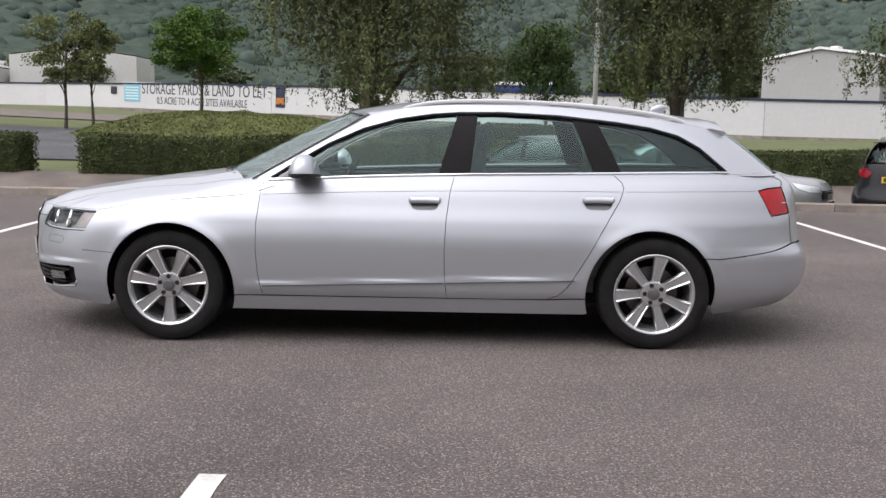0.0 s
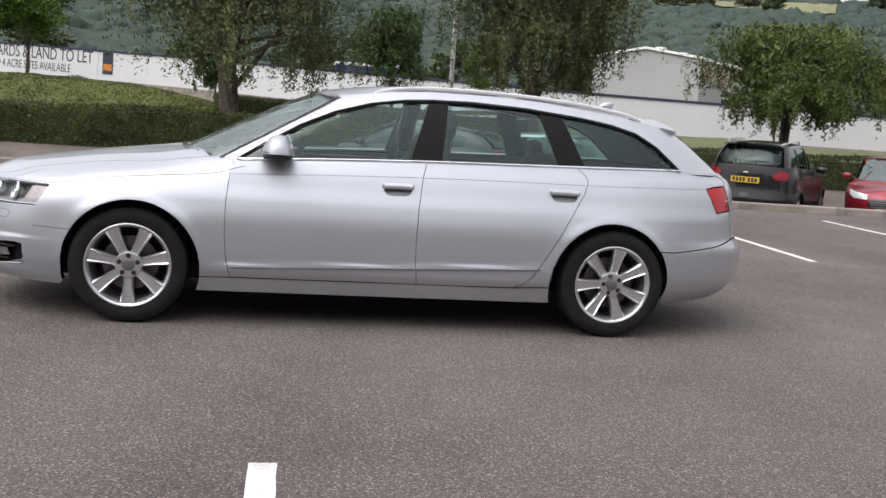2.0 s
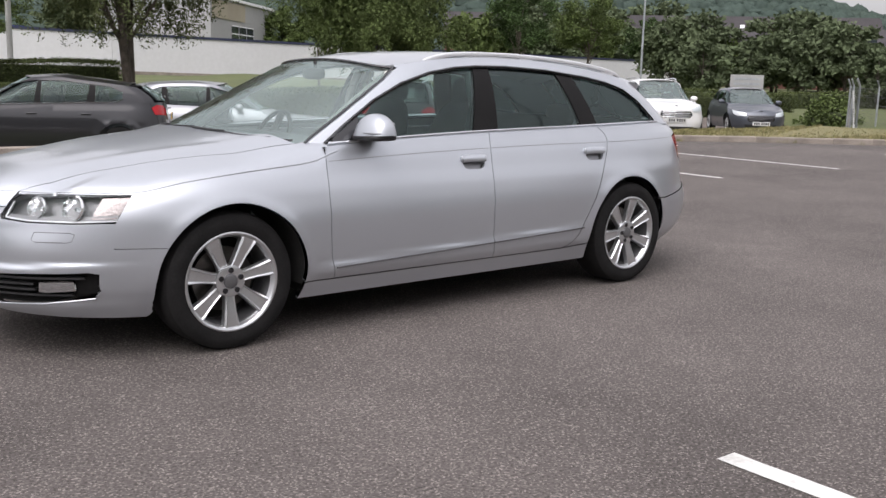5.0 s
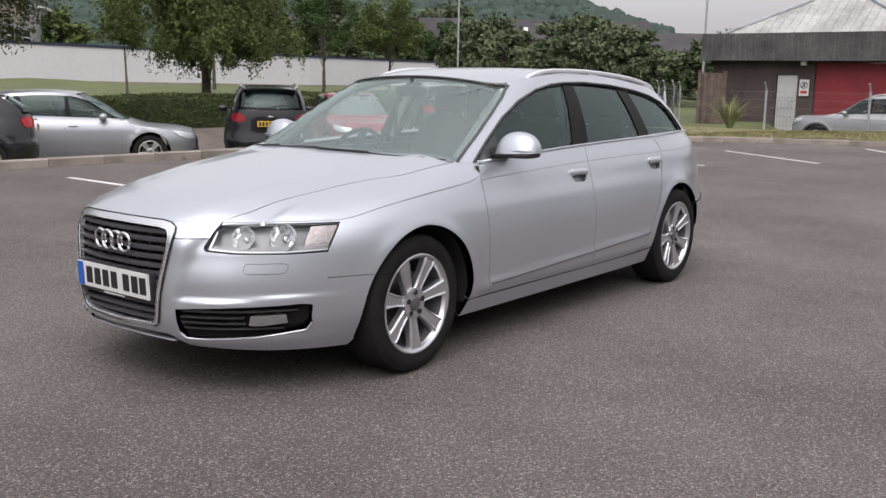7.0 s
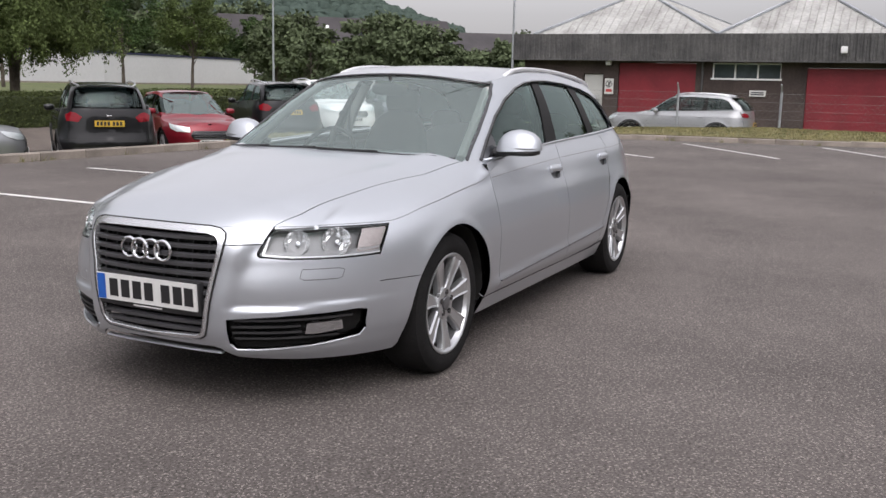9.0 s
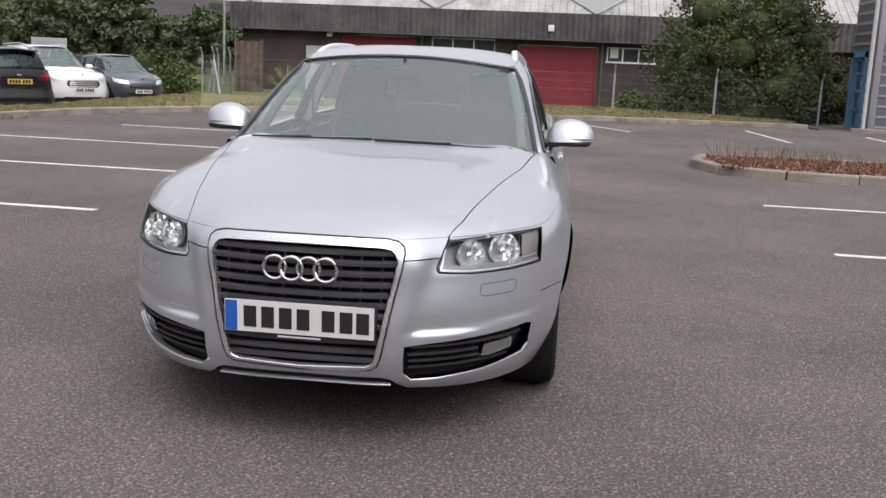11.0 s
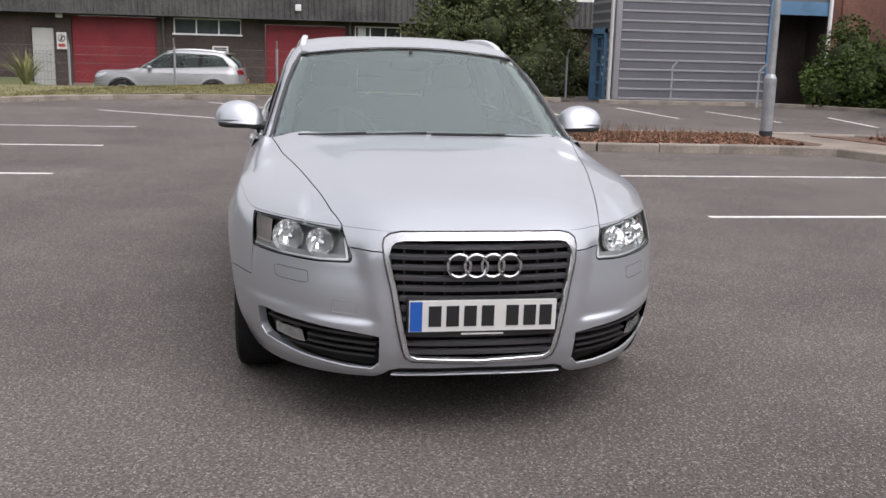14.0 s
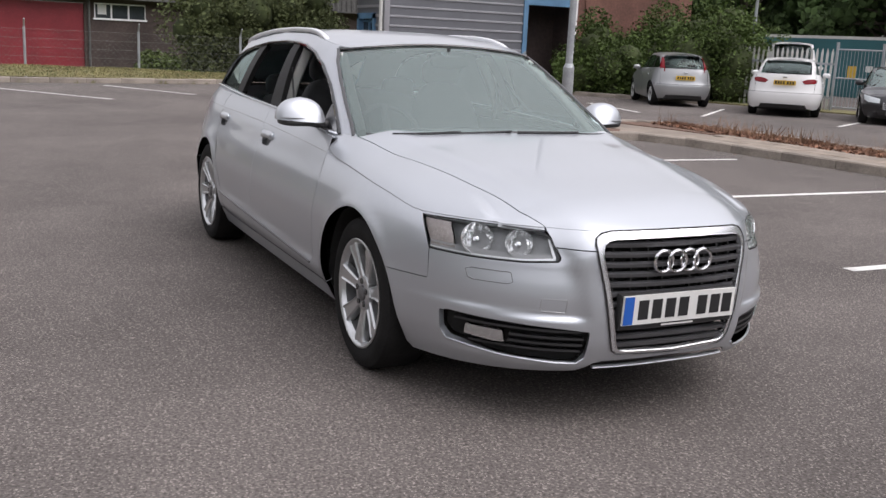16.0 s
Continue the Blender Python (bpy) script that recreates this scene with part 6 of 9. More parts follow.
        panel("body_side", low, loop, paint, body, s, step=0.085, gap=0, depth=0.02)
        side_bonnet = [(float(e[0]), float(e[1])) for e in edge] + [(cowl[0] + 0.33, w * 0.80), (cowl[0] + 0.0, w * 0.5), (cowl[0] - 0.10, 0)]
        panel("bonnet", Cap(bonnet), side_bonnet, paint, body, s, step=0.085, gap=0, depth=0.01)
        dend = dlo_end or re + 0.12
        top = lambda x: float(ze(x)) - 0.05
        dlo = [(cowl[0] + 0.10, float(zb(cowl[0] + 0.1)) + 0.03), (cowl[0] + 0.45, belt[0] + 0.62 * (H - 0.1 - belt[0])), (screen_top + 0.22, top(screen_top + 0.22)), (0.5, top(0.5)), (re - 0.32, top(re - 0.32)), (re - 0.12, top(re - 0.12) - 0.06), (dend, float(zb(dend)) + 0.06), (dend - 0.04, float(zb(dend)) + 0.03)] + bl(dend - 0.1, cowl[0] + 0.2, 8, 0.03)
        aw = [("y", 0.88 * float(gh.wide(z)), z) for z in np.linspace(H - 0.09, belt[0] - 0.03, 6)]
        frame_loop = [(x, float(ze(x))) for x in np.linspace(screen_top + 0.12, re - 0.02, 14)] + [("r", 0.90 * float(gh.wide(z)), z) for z in np.linspace(H - 0.12 - fall, belt[1], 5)] + bl(x1 - 0.3, cowl[0] - 0.02, 10, -0.02) + aw[::-1]
        panel("window_frame", gh, frame_loop, paint, body, s, [dlo], 0.085, 0, 0.02)
        panel("side_glass", gh, dlo, M["privacy"], body, s, step=0.12, gap=0, depth=0, offset=-0.01)
        for xp, dx in ((0.12, 0.07), (0.95, 0.10)):
            if xp + dx < dend - 0.25:
                panel("pillar", gh, [(xp - dx, float(zb(xp)) + 0.03), (xp + dx * 0.4, float(zb(xp)) + 0.03), (xp + dx * 0.6, top(xp) + 0.004), (xp - dx * 0.3, top(xp) + 0.004)], M["pillar"], body, s, step=0.1, gap=0, depth=0.02, offset=-0.004)
        panel("roof", roof, [(screen_top - 0.02, 0), (screen_top + 0.02, w * 0.4)] + [(x, float(y)) for x, y in zip(rx, ry)] + [(re + 0.04, w * 0.3), (re + 0.05, 0)], paint, body, s, step=0.1, gap=0, depth=0)
        scr = [("y", 0, H - 0.05), ("y", w * 0.4, H - 0.058)] + aw + [("y", 0.5 * w, belt[0] + 0.0), ("y", 0, belt[0] + 0.02)]
        panel("windscreen", gh, scr, M["screen"], body, s, step=0.12, gap=0, depth=0, offset=-0.003)
        rs = [("r", 0, H - 0.085 - fall), ("r", w * 0.45, H - 0.10 - fall)] + [("r", 0.84 * float(gh.wide(z)), z) for z in np.linspace(H - 0.14 - fall, belt[1] + 0.03, 4)] + [("r", 0, belt[1] + 0.02)]
        panel("rear_screen", gh, rs, M["privacy"], body, s, step=0.12, gap=0, depth=0, offset=0.004)
        # lamps
        hz = nose_z - 0.03
        hp = [("y", w * 0.50, hz - 0.12), ("y", w * 0.50, hz - 0.02), ("y", w * 0.80, hz + 0.03), (x0 + 0.52, hz + 0.06), (x0 + 0.40, hz - 0.05), ("y", w * 0.78, hz - 0.11)]
        hl = panel("head_lamp", low, hp, M["lamp_inner"], car, s, step=0.06, gap=0, depth=0, offset=0.004, label="clear head lamp")
        panel("lamp_lens", low, hp, M["lens"], hl, s, step=0.08, gap=0, depth=0.012, offset=0.014)
        (za, zt), inner = tail_lamp
        if high_lamps:
            panel("tail_lamp", gh, [("r", float(gh.wide(z)) * k, z) for z, k in ((za, 0.80), (za + 0.02, 0.975), ((za + zt) / 2, 0.985), (zt, 0.97), (zt, 0.90), ((za + zt) / 2, 0.86))], lamp or M["lamp_dull"], car, s, step=0.05, gap=0, depth=0.012, offset=0.014, label="tall red tail lamp")
        else:
            panel("tail_lamp", low, [(x1 - 0.30, (za + zt) / 2 + 0.04), (x1 - 0.22, zt), ("r", w * (inner + 0.12), zt - 0.015), ("r", w * inner, (za + zt) / 2), ("r", w * (inner + 0.08), za), (x1 - 0.24, za + 0.02)], lamp or M["lamp_dull"], car, s, step=0.06, gap=0, depth=0.012, offset=0.010, label="red tail lamp")
        # mirrors, wheels
        mx = cowl[0] + 0.45
        mi = blob("mirror", (mx, s * (w * 0.93 + 0.10), belt[0] + 0.07), (0.07, 0.10, 0.065), paint, car, "", 2.8, 14, 8)
        blob("mirror_arm", (mx, s * (w * 0.90), belt[0] + 0.03), (0.03, 0.06, 0.02), M["plastic"], mi, "", 2.4, 8, 6)
        for nm, x in (("front_wheel", xa), ("rear_wheel", xb)):
            road_wheel(nm, car, pose(x, s * (w - 0.115), wheel, 0, 0, 0 if s < 0 else 180), wheel, 0.20, wheel * 0.66, spokes, None, True)
        if cladding:
            lo2 = [("y", 0, z0 + 0.01), ("y", w * 0.6, z0 - 0.005), (xa - ar - 0.02, z0)] + arc(xa, wheel, ar - 0.004, 196, -16, 12) + [(xb - ar, z0 - 0.01)] + arc(xb, wheel, ar - 0.004, 196, -16, 12) + [(x1 - 0.35, z0), ("r", 0, z0 + 0.02), ("r", 0, z0 + 0.24), ("r", w * 0.7, z0 + 0.22)] + arc(xb, wheel, ar + 0.055, 0, 176, 12) + [(xb - ar - 0.1, z0 + 0.12), (xa + ar + 0.1, z0 + 0.12)] + arc(xa, wheel, ar + 0.055, 4, 180, 12) + [("y", w * 0.7, z0 + 0.13), ("y", 0, z0 + 0.11)]
            panel("cladding", low, lo2, M["plastic"], car, s, step=0.085, gap=0, depth=0.01, offset=0.006, label="black plastic lower cladding")
            panel("skid_plate", low, [("r", 0, z0 + 0.05), ("r", w * 0.58, z0 + 0.05), ("r", w * 0.50, z0 + 0.135), ("r", 0, z0 + 0.14)], M["satin"], car, s, step=0.08, gap=0, depth=0.01, offset=0.016, label="silver skid plate")
        if rails:
            sweep("roof_rail", [(x, s * (float(np.interp(x, rx, ry)) - 0.03), float(ze(x)) + 0.035 + 0.035 * math.sin(math.pi * i / 8) ** 0.4) for i, x in enumerate(np.linspace(screen_top + 0.2, re - 0.08, 9))], oval(0.016, 0.014, 6), M["satin"], car)
        if strip:
            sweep("chrome_strip", shell_line(gh, bl(cowl[0] + 0.2, dend - 0.1, 8, 0.022) + [(dend + 0.01, float(zb(dend)) + 0.07)], s, 0.006), oval(0.006, 0.010, 6), M["chrome"], car, up=(0, s, 0))
        if not cladding:
            panel("rear_valance", low, [("r", 0, z0 + 0.03), ("r", w * 0.66, z0 + 0.02), ("r", w * 0.60, z0 + 0.12), ("r", 0, z0 + 0.13)], M["plastic"], car, s, step=0.08, gap=0, depth=0.01, offset=0.006)
        sweep("bumper_line", shell_line(low, [("r", 0, 0.60), ("r", w * 0.5, 0.60), (x1 - 0.30, 0.60), (x1 - 0.5, 0.58)], s, 0.0, 0.08), oval(0.004, 0.004, 5), M["under"], body, up=(0, 0, 1))
        sweep("hatch_line", shell_line(low, [("r", w * 0.80, 0.60), ("r", w * 0.80, belt[1] - 0.02)], s, 0.0, 0.08), oval(0.004, 0.004, 5), M["under"], body, up=(1, 0, 0))
        # shut lines
        for xl in (xa + ar + 0.13, 0.18, 0.98):
            if xl < xb - ar * 0.3:
                sweep("shut_line", shell_line(low, [(xl, float(zb(xl)) - 0.01), (xl - 0.02, 0.6), (xl, clear + 0.1)], s, -0.001, 0.15), oval(0.003, 0.003, 5), M["under"], body, up=(1, 0, 0))
        for xl in (0.02, 0.86):
            yy = float(low.P(xl, belt[0] - 0.11)[1])
            blob("door_handle", (xl, s * (yy + 0.012), belt[0] - 0.10), (0.085, 0.014, 0.014), paint, body, "", 3, 10, 6)
    # front and rear
    grp = [("y", -w * 0.42, nose_z - 0.30), ("y", w * 0.42, nose_z - 0.30), ("y", w * 0.50, nose_z - 0.22), ("y", w * 0.44, nose_z - 0.12), ("y", -w * 0.44, nose_z - 0.12), ("y", -w * 0.50, nose_z - 0.22)]
    grl = panel("grille", low, grp, M["gloss_black"], car, 1, step=0.1, gap=0, depth=0.0, offset=0.005, label="dark front grille")
    for k in range(4):
        z = nose_z - 0.275 + 0.045 * k
        sweep("slat", [tuple(low.P(low.uy(y, z), z) + np.array((-0.012, 0, 0))) for y in np.linspace(-w * 0.42, w * 0.42, 7)], oval(0.006, 0.008, 6), M["chrome"] if front_mark == "wide" else M["slat"], grl)
    panel("lower_grille", low, [("y", -w * 0.5, clear + 0.06), ("y", w * 0.5, clear + 0.06), ("y", w * 0.56, clear + 0.16), ("y", -w * 0.56, clear + 0.16)], M["plastic"], car, 1, step=0.1, gap=0, depth=0, offset=0.008)
    fp = box("front_plate", (-0.006, 0.006, -0.26, 0.26, -0.055, 0.055), M["plate_white"], car, "white number plate", 0.0, pose(x0 - 0.022, 0, nose_z - 0.36))
    rp = box("rear_plate", (-0.006, 0.006, -0.26, 0.26, -0.055, 0.055), M["plate_yellow"], car, "yellow number plate", 0.0, pose(x1 + 0.006, 0, rear_plate))
    for pl, fx in ((fp, -0.0075), (rp, 0.0075)):
        for k in range(7):
            y = -0.205 + 0.062 * k + (0.03 if k > 3 else 0)
            box("character_bar", (fx - 0.001, fx + 0.001, y - 0.021, y + 0.021, -0.036, 0.036), M["black_bar"], pl)
    box("rear_badge", (x1 - 0.06, x1 - 0.01, -0.05, 0.05, rear_plate + 0.12, rear_plate + 0.15), M["chrome"], car, "", 0.008)
    sweep("rear_wiper", [(x1 - 0.10, 0.02, belt[1] + 0.07), (x1 - 0.115, 0.18, belt[1] + 0.085), (x1 - 0.125, 0.33, belt[1] + 0.09)], oval(0.009, 0.008, 6), M["plastic"], car)
    sweep("spoiler", [(re + 0.10, y, H - 0.075 - fall - 0.05 * (y / w) ** 2) for y in np.linspace(-w * 0.6, w * 0.6, 7)], [(-0.14, -0.012), (0.05, -0.008), (0.05, 0.004), (-0.14, 0.014)], paint, car)
    box("underbody", (x0 + 0.25, x1 - 0.25, -w * 0.7, w * 0.7, clear - 0.02, clear + 0.16), M["under"], car, "", 0.03)
    box("cabin_floor", (cowl[0], x1 - 0.3, -w * 0.8, w * 0.8, 0.35, 0.6), M["interior"], car)
    blob("dashboard", (cowl[0] + 0.28, 0, belt[0] - 0.10), (0.22, w * 0.74, 0.10), M["interior"], car, "", 3.2, 16, 8)
    for s in (1, -1):
        blob("seat_back", (0.25, s * w * 0.43, 0.92), (0.11, 0.22, 0.33), M["seat"], car, "", 3.0, 12, 8)
        blob("headrest", (0.34, s * w * 0.43, H - 0.27), (0.05, 0.12, 0.08), M["seat"], car, "", 3.0, 12, 8)
        blob("rear_headrest", (1.05, s * w * 0.45, H - 0.33), (0.05, 0.12, 0.07), M["seat"], car, "", 3.0, 12, 8)
    blob("rear_seat", (1.0, 0, 0.82), (0.14, w * 0.72, 0.30), M["seat"], car, "", 3.4, 16, 8)
    return car


LOW = -0.40
SUV = dict(L=4.05, W=1.765, H=1.64, wb=2.52, fo=0.80, nose_z=0.93, cowl=(-0.92, 1.12), screen_top=-0.18, roof_end=1.60, belt=(1.05, 1.17), clear=0.24, wheel=0.335, ground=LOW, cladding=True, rails=True, tail_lamp=((0.92, 1.10), 0.52), rear_plate=0.90, dlo_end=1.62)
parked_car("compact_suv", "black compact SUV with silver roof rails behind the kerb", "car", M["car_black"], (9.25, 12.0), 40, **SUV)
parked_car("compact_suv", "black compact SUV parked beside a red hatchback", "car", M["car_black"], (15.55, 12.35), 40, **dict(SUV, ground=-0.307))
parked_car("compact_suv", "white compact SUV facing the car park", "car", M["car_white"], (18.8, 12.7), 216, **dict(SUV, ground=-0.24))
parked_car("hatchback", "dark red small hatchback between black SUVs", "car", M["car_red"], (12.35, 12.45), 214, L=3.97, W=1.72, H=1.46, wb=2.49, fo=0.82, nose_z=0.74, cowl=(-0.95, 0.97), ground=-0.38, front_mark="dark", tail_lamp=((0.75, 1.05), 0.6))
parked_car("hatchback", "dark grey small hatchback beside the white SUV", "car", M["car_grey"], (24.1, 13.3), 222, L=3.97, W=1.72, H=1.46, wb=2.49, fo=0.82, nose_z=0.74, cowl=(-0.95, 0.97), ground=-0.24, front_mark="dark")
parked_car("hatchback", "dark grey metallic hatchback with chrome window line", "car", M["car_dark_grey"], (1.75, 12.35), -64, L=4.36, W=1.82, H=1.48, wb=2.65, fo=0.90, nose_z=0.74, cowl=(-1.0, 0.96), roof_end=1.55, belt=(0.94, 1.04), wheel=0.32, ground=-0.30, strip=True, tail_lamp=((0.82, 1.00), 0.42), rear_plate=0.80, dlo_end=1.42, fall=0.08, lamp=M["lamp_red"])
parked_car("saloon_car", "silver saloon parked beyond the grey hatchback", "car", M["car_silver"], (5.55, 13.25), 124, L=4.47, W=1.77, H=1.45, wb=2.64, fo=0.92, nose_z=0.70, cowl=(-0.95, 0.93), roof_end=1.35, belt=(0.90, 0.98), wheel=0.32, ground=-0.36, front_mark="dark", dlo_end=1.45)
parked_car("estate_suv", "pale silver SUV behind the wire fence", "car", M["car_pale"], (25.9, 3.95), 2, L=4.62, W=1.86, H=1.66, wb=2.70, fo=0.95, nose_z=0.92, cowl=(-1.0, 1.10), screen_top=-0.12, roof_end=1.72, belt=(1.04, 1.16), clear=0.25, wheel=0.355, ground=-0.43, cladding=True, rails=True, tail_lamp=((0.95, 1.10), 0.5), rear_plate=0.75, dlo_end=1.80)
parked_car("hatchback", "pale silver three-door hatchback in an end bay", "car", M["car_pale"], (17.5, -16.1), 116, L=3.92, W=1.62, H=1.46, wb=2.49, fo=0.80, nose_z=0.74, cowl=(-0.95, 0.97), ground=0.0, tail_lamp=((0.93, 1.30), 0.80), high_lamps=True, rear_plate=0.78)
parked_car("coupe_hatchback", "white fastback car parked nose to the fence", "car", M["car_white"], (14.3, -17.55), 138, L=4.6, W=1.75, H=1.46, wb=2.85, fo=0.80, nose_z=0.74, cowl=(-1.0, 0.95), roof_end=1.30, belt=(0.95, 1.05), wheel=0.33, ground=0.0, tail_lamp=((0.82, 0.95), 0.45), rear_plate=0.84, dlo_end=1.6)
parked_car("small_car", "dark grey small car facing the bays", "car", M["car_dark_grey"], (11.5, -18.3), 318, L=3.9, W=1.68, H=1.35, wb=2.4, fo=0.80, nose_z=0.66, cowl=(-0.95, 0.88), belt=(0.86, 0.94), ground=0.0)


# ---- planting ----
def leaf_cloud(centres, size, rng, aspect=1.7, droop=0.0):
    """Vertices and faces of one leaf a centre, each turned its own way."""
    n = len(centres)
    a = rng.normal(size=(n, 3))
    a[:, 2] = a[:, 2] * 0.7 - droop
    a /= np.linalg.norm(a, axis=1)[:, None]
    b = rng.normal(size=(n, 3))
    b -= a * (a * b).sum(1)[:, None]
    b /= np.linalg.norm(b, axis=1)[:, None]
    s = (size * rng.uniform(0.6, 1.35, n))[:, None]
    c = np.asarray(centres)
    nrm = np.cross(a, b)
    p0, p1 = c - a * s * aspect / 2, c + a * s * aspect / 2
    l, r = c - b * s / 2 + nrm * s * 0.12, c + b * s / 2 + nrm * s * 0.12
    v = np.stack([p0, l, p1, r], 1).reshape(-1, 3)
    f = np.arange(n * 4).reshape(n, 4)
    return v, f


def cloud_mesh(name, v, f, material, smooth=False):
    me = bpy.data.meshes.new(name)
    me.vertices.add(len(v))
    me.vertices.foreach_set("co", np.ascontiguousarray(v, np.float32).ravel())
    n = len(f)
    me.loops.add(n * 4)
    me.loops.foreach_set("vertex_index", np.ascontiguousarray(f, np.int32).ravel())
    me.polygons.add(n)
    me.polygons.foreach_set("loop_start", np.arange(0, n * 4, 4, dtype=np.int32))
    me.update(calc_edges=True)
    me.validate()
    me.materials.append(material)
    if smooth:
        me.shade_smooth()
    return me


def limb(bm, pts, r0, r1, n=7):
    rings = []
    pts = [Vector(p) for p in pts]
    for i, p in enumerate(pts):
        t = (pts[min(i + 1, len(pts) - 1)] - pts[max(i - 1, 0)]).normalized()
        q = t.to_track_quat("Z", "Y")
        r = r0 + (r1 - r0) * i / (len(pts) - 1)
        rings.append([bm.verts.new(p + q @ Vector((r * math.cos(2 * math.pi * k / n), r * math.sin(2 * math.pi * k / n), 0))) for k in range(n)])
    for a, b in zip(rings, rings[1:]):
        for k in range(n):
            bm.faces.new((a[k], a[(k + 1) % n], b[(k + 1) % n], b[k]))


def tree(label, at, height, radius, base, leaves, seed, count=9000, leaf=0.10, trunk=0.12, stems=1, weep=0.0, clumps=60, squash=1.0, group="trees behind the hedge", category="tree", fill=0.0):
    """A tapered trunk with limbs, and a crown of leaf clumps with gaps."""
    rng = np.random.default_rng(seed)
    ob = thing("tree", label, category, group, at)
    bm = bmesh.new()
    tips = []
    for s in range(stems):
        lean = rng.uniform(-0.18, 0.18, 2) * (1.6 if stems > 1 else 0.5) * height * 0.35
        top = np.array((lean[0], lean[1], height * 0.86))
        k = 7
        pts = [(top[0] * (i / k) ** 1.5 + rng.normal(0, 0.02 * height / 6), top[1] * (i / k) ** 1.5 + rng.normal(0, 0.02 * height / 6), -0.35 + (top[2] + 0.35) * i / k) for i in range(k + 1)]
        limb(bm, pts, trunk * (1 if stems == 1 else 0.7), trunk * 0.14, 9)
        nb = int(clumps / stems * 0.45)
        for _ in range(nb):
            t = rng.uniform(max(0.18, base / height * 0.8), 0.97)
            j = min(k - 1, int(t * k))
            o = np.array(pts[j]) + (np.array(pts[j + 1]) - np.array(pts[j])) * (t * k - j)
            ang = rng.uniform(0, 2 * math.pi)
            zt = base + (height - base) * rng.uniform(0.05, 0.95)
            u = (zt - base) / (height - base)
            reach = radius * math.sqrt(max(0.05, 1 - (2 * u - 0.85) ** 2 * 0.8)) * rng.uniform(0.45, 1.08)
            e = np.array((math.cos(ang) * reach, math.sin(ang) * reach * squash, max(zt, o[2] * 0.7)))
            m = (o + e) / 2 + np.array((0, 0, 0.12 * reach))
            limb(bm, [o, m, e], trunk * 0.30 * (1 - 0.6 * t), 0.008, 5)
            tips.append(e)
            tips.append((m + e) / 2)
    part("trunk", bm, M["bark"], ob, "rough brown trunk and limbs")
    while len(tips) < clumps:
        d = rng.normal(size=3)
        d /= np.linalg.norm(d)
        d *= rng.uniform(0.6, 1.0) ** 0.5
        tips.append(np.array((d[0] * radius, d[1] * radius * squash, base + (height - base) * (0.5 + 0.5 * d[2]))))
    tips = np.array(tips)
    pick = rng.integers(0, len(tips), count)
    spread = radius * rng.uniform(0.08, 0.17, len(tips))
    off = np.clip(rng.normal(size=(count, 3)), -1.7, 1.7) * spread[pick][:, None]
    off[:, 2] *= 0.75
    c = tips[pick] + off
    if weep:
        # twigs hang from the limbs in strands of leaves
        k = int(count * weep)
        ns = k // 55
        top = tips[rng.integers(0, len(tips), ns)] + rng.normal(size=(ns, 3)) * radius * 0.10
        length = (height - base) * rng.uniform(0.06, 0.34, ns)
        i = rng.integers(0, ns, k)
        t = rng.random(k)
        sway = rng.normal(0, 0.10, (ns, 2))
        c[:k] = top[i] + rng.normal(size=(k, 3)) * (0.035 + 0.03 * t)[:, None]
        c[:k, :2] += sway[i] * t[:, None]
        c[:k, 2] -= t * length[i]
        c[:, 2] = np.maximum(c[:, 2], base - 0.7 * rng.random(count))
        # denser foliage round the stem
        q = np.clip(rng.normal(size=(count // 16, 3)), -1.7, 1.7) * np.array((radius * 0.32, radius * 0.32 * squash, (height - base) * 0.24)) + np.array((0, 0, base + (height - base) * 0.55))
        iv, if_ = leaf_cloud(q, leaf * 2.0, rng, 2.4, 1.2)
        put("inner_crown", cloud_mesh("inner_crown", iv, if_, leaves), ob, "dense inner foliage")
    if fill:
        bv, bf = [], []
        for p, sp in zip(tips, spread):
            sv, sf = blob_mesh(*p, *(sp * fill * rng.uniform(0.8, 1.2, 3)), 2.0, 5, 3)
            bf += [tuple(i + len(bv) for i in q) for q in sf]
            bv += sv
        put("inner_crown", to_mesh("inner_crown", bv, bf, leaves, True, 180), ob, "dense inner foliage")
    v, f = leaf_cloud(c, leaf * (0.72 if weep else 1), rng, 2.8 if weep else 1.7, 1.0 if weep else 0.2)
    put("crown", cloud_mesh("crown", v, f, leaves), ob, "crown of many small leaves")
    return ob


def gz(x, y):
    return float(ground_z(x, y))


tree("tall birch with a hanging crown behind the hedge", pose(-1.95, 19.4, gz(-1.95, 19.4)), 10.5, 3.9, 2.3, M["leaf_birch"], 3, 104000, 0.050, 0.30, 1, 0.55, 170)
tree("broad multi-stemmed birch with hanging twigs", pose(6.15, 19.5, gz(6, 19)), 9.0, 2.9, 2.5, M["leaf_birch"], 5, 86000, 0.050, 0.20, 3, 0.6, 140)
tree("small weeping tree with an open crown", pose(13.4, 19.2, gz(13, 19)), 4.45, 2.5, 2.0, M["leaf"], 7, 48000, 0.052, 0.19, 3, 0.45, 44)
tree("round-headed street tree with a thin trunk", pose(32.9, 42.8, gz(32.9, 42.8)), 6.0, 1.9, 2.7, M["leaf_thin"], 8, 11700, 0.084, 0.12, 1, 0.0, 45)
tree("round-headed street tree with a dark crown", pose(43.2, 44.0, gz(43.2, 44)), 7.0, 2.3, 2.6, M["leaf_dark"], 9, 15600, 0.090, 0.14, 1, 0.0, 50)
tree("round-headed street tree with a thin trunk", pose(51.2, 45.0, gz(51.2, 45)), 7.2, 2.5, 2.7, M["leaf"], 10, 15600, 0.095, 0.14, 1, 0.0, 50)
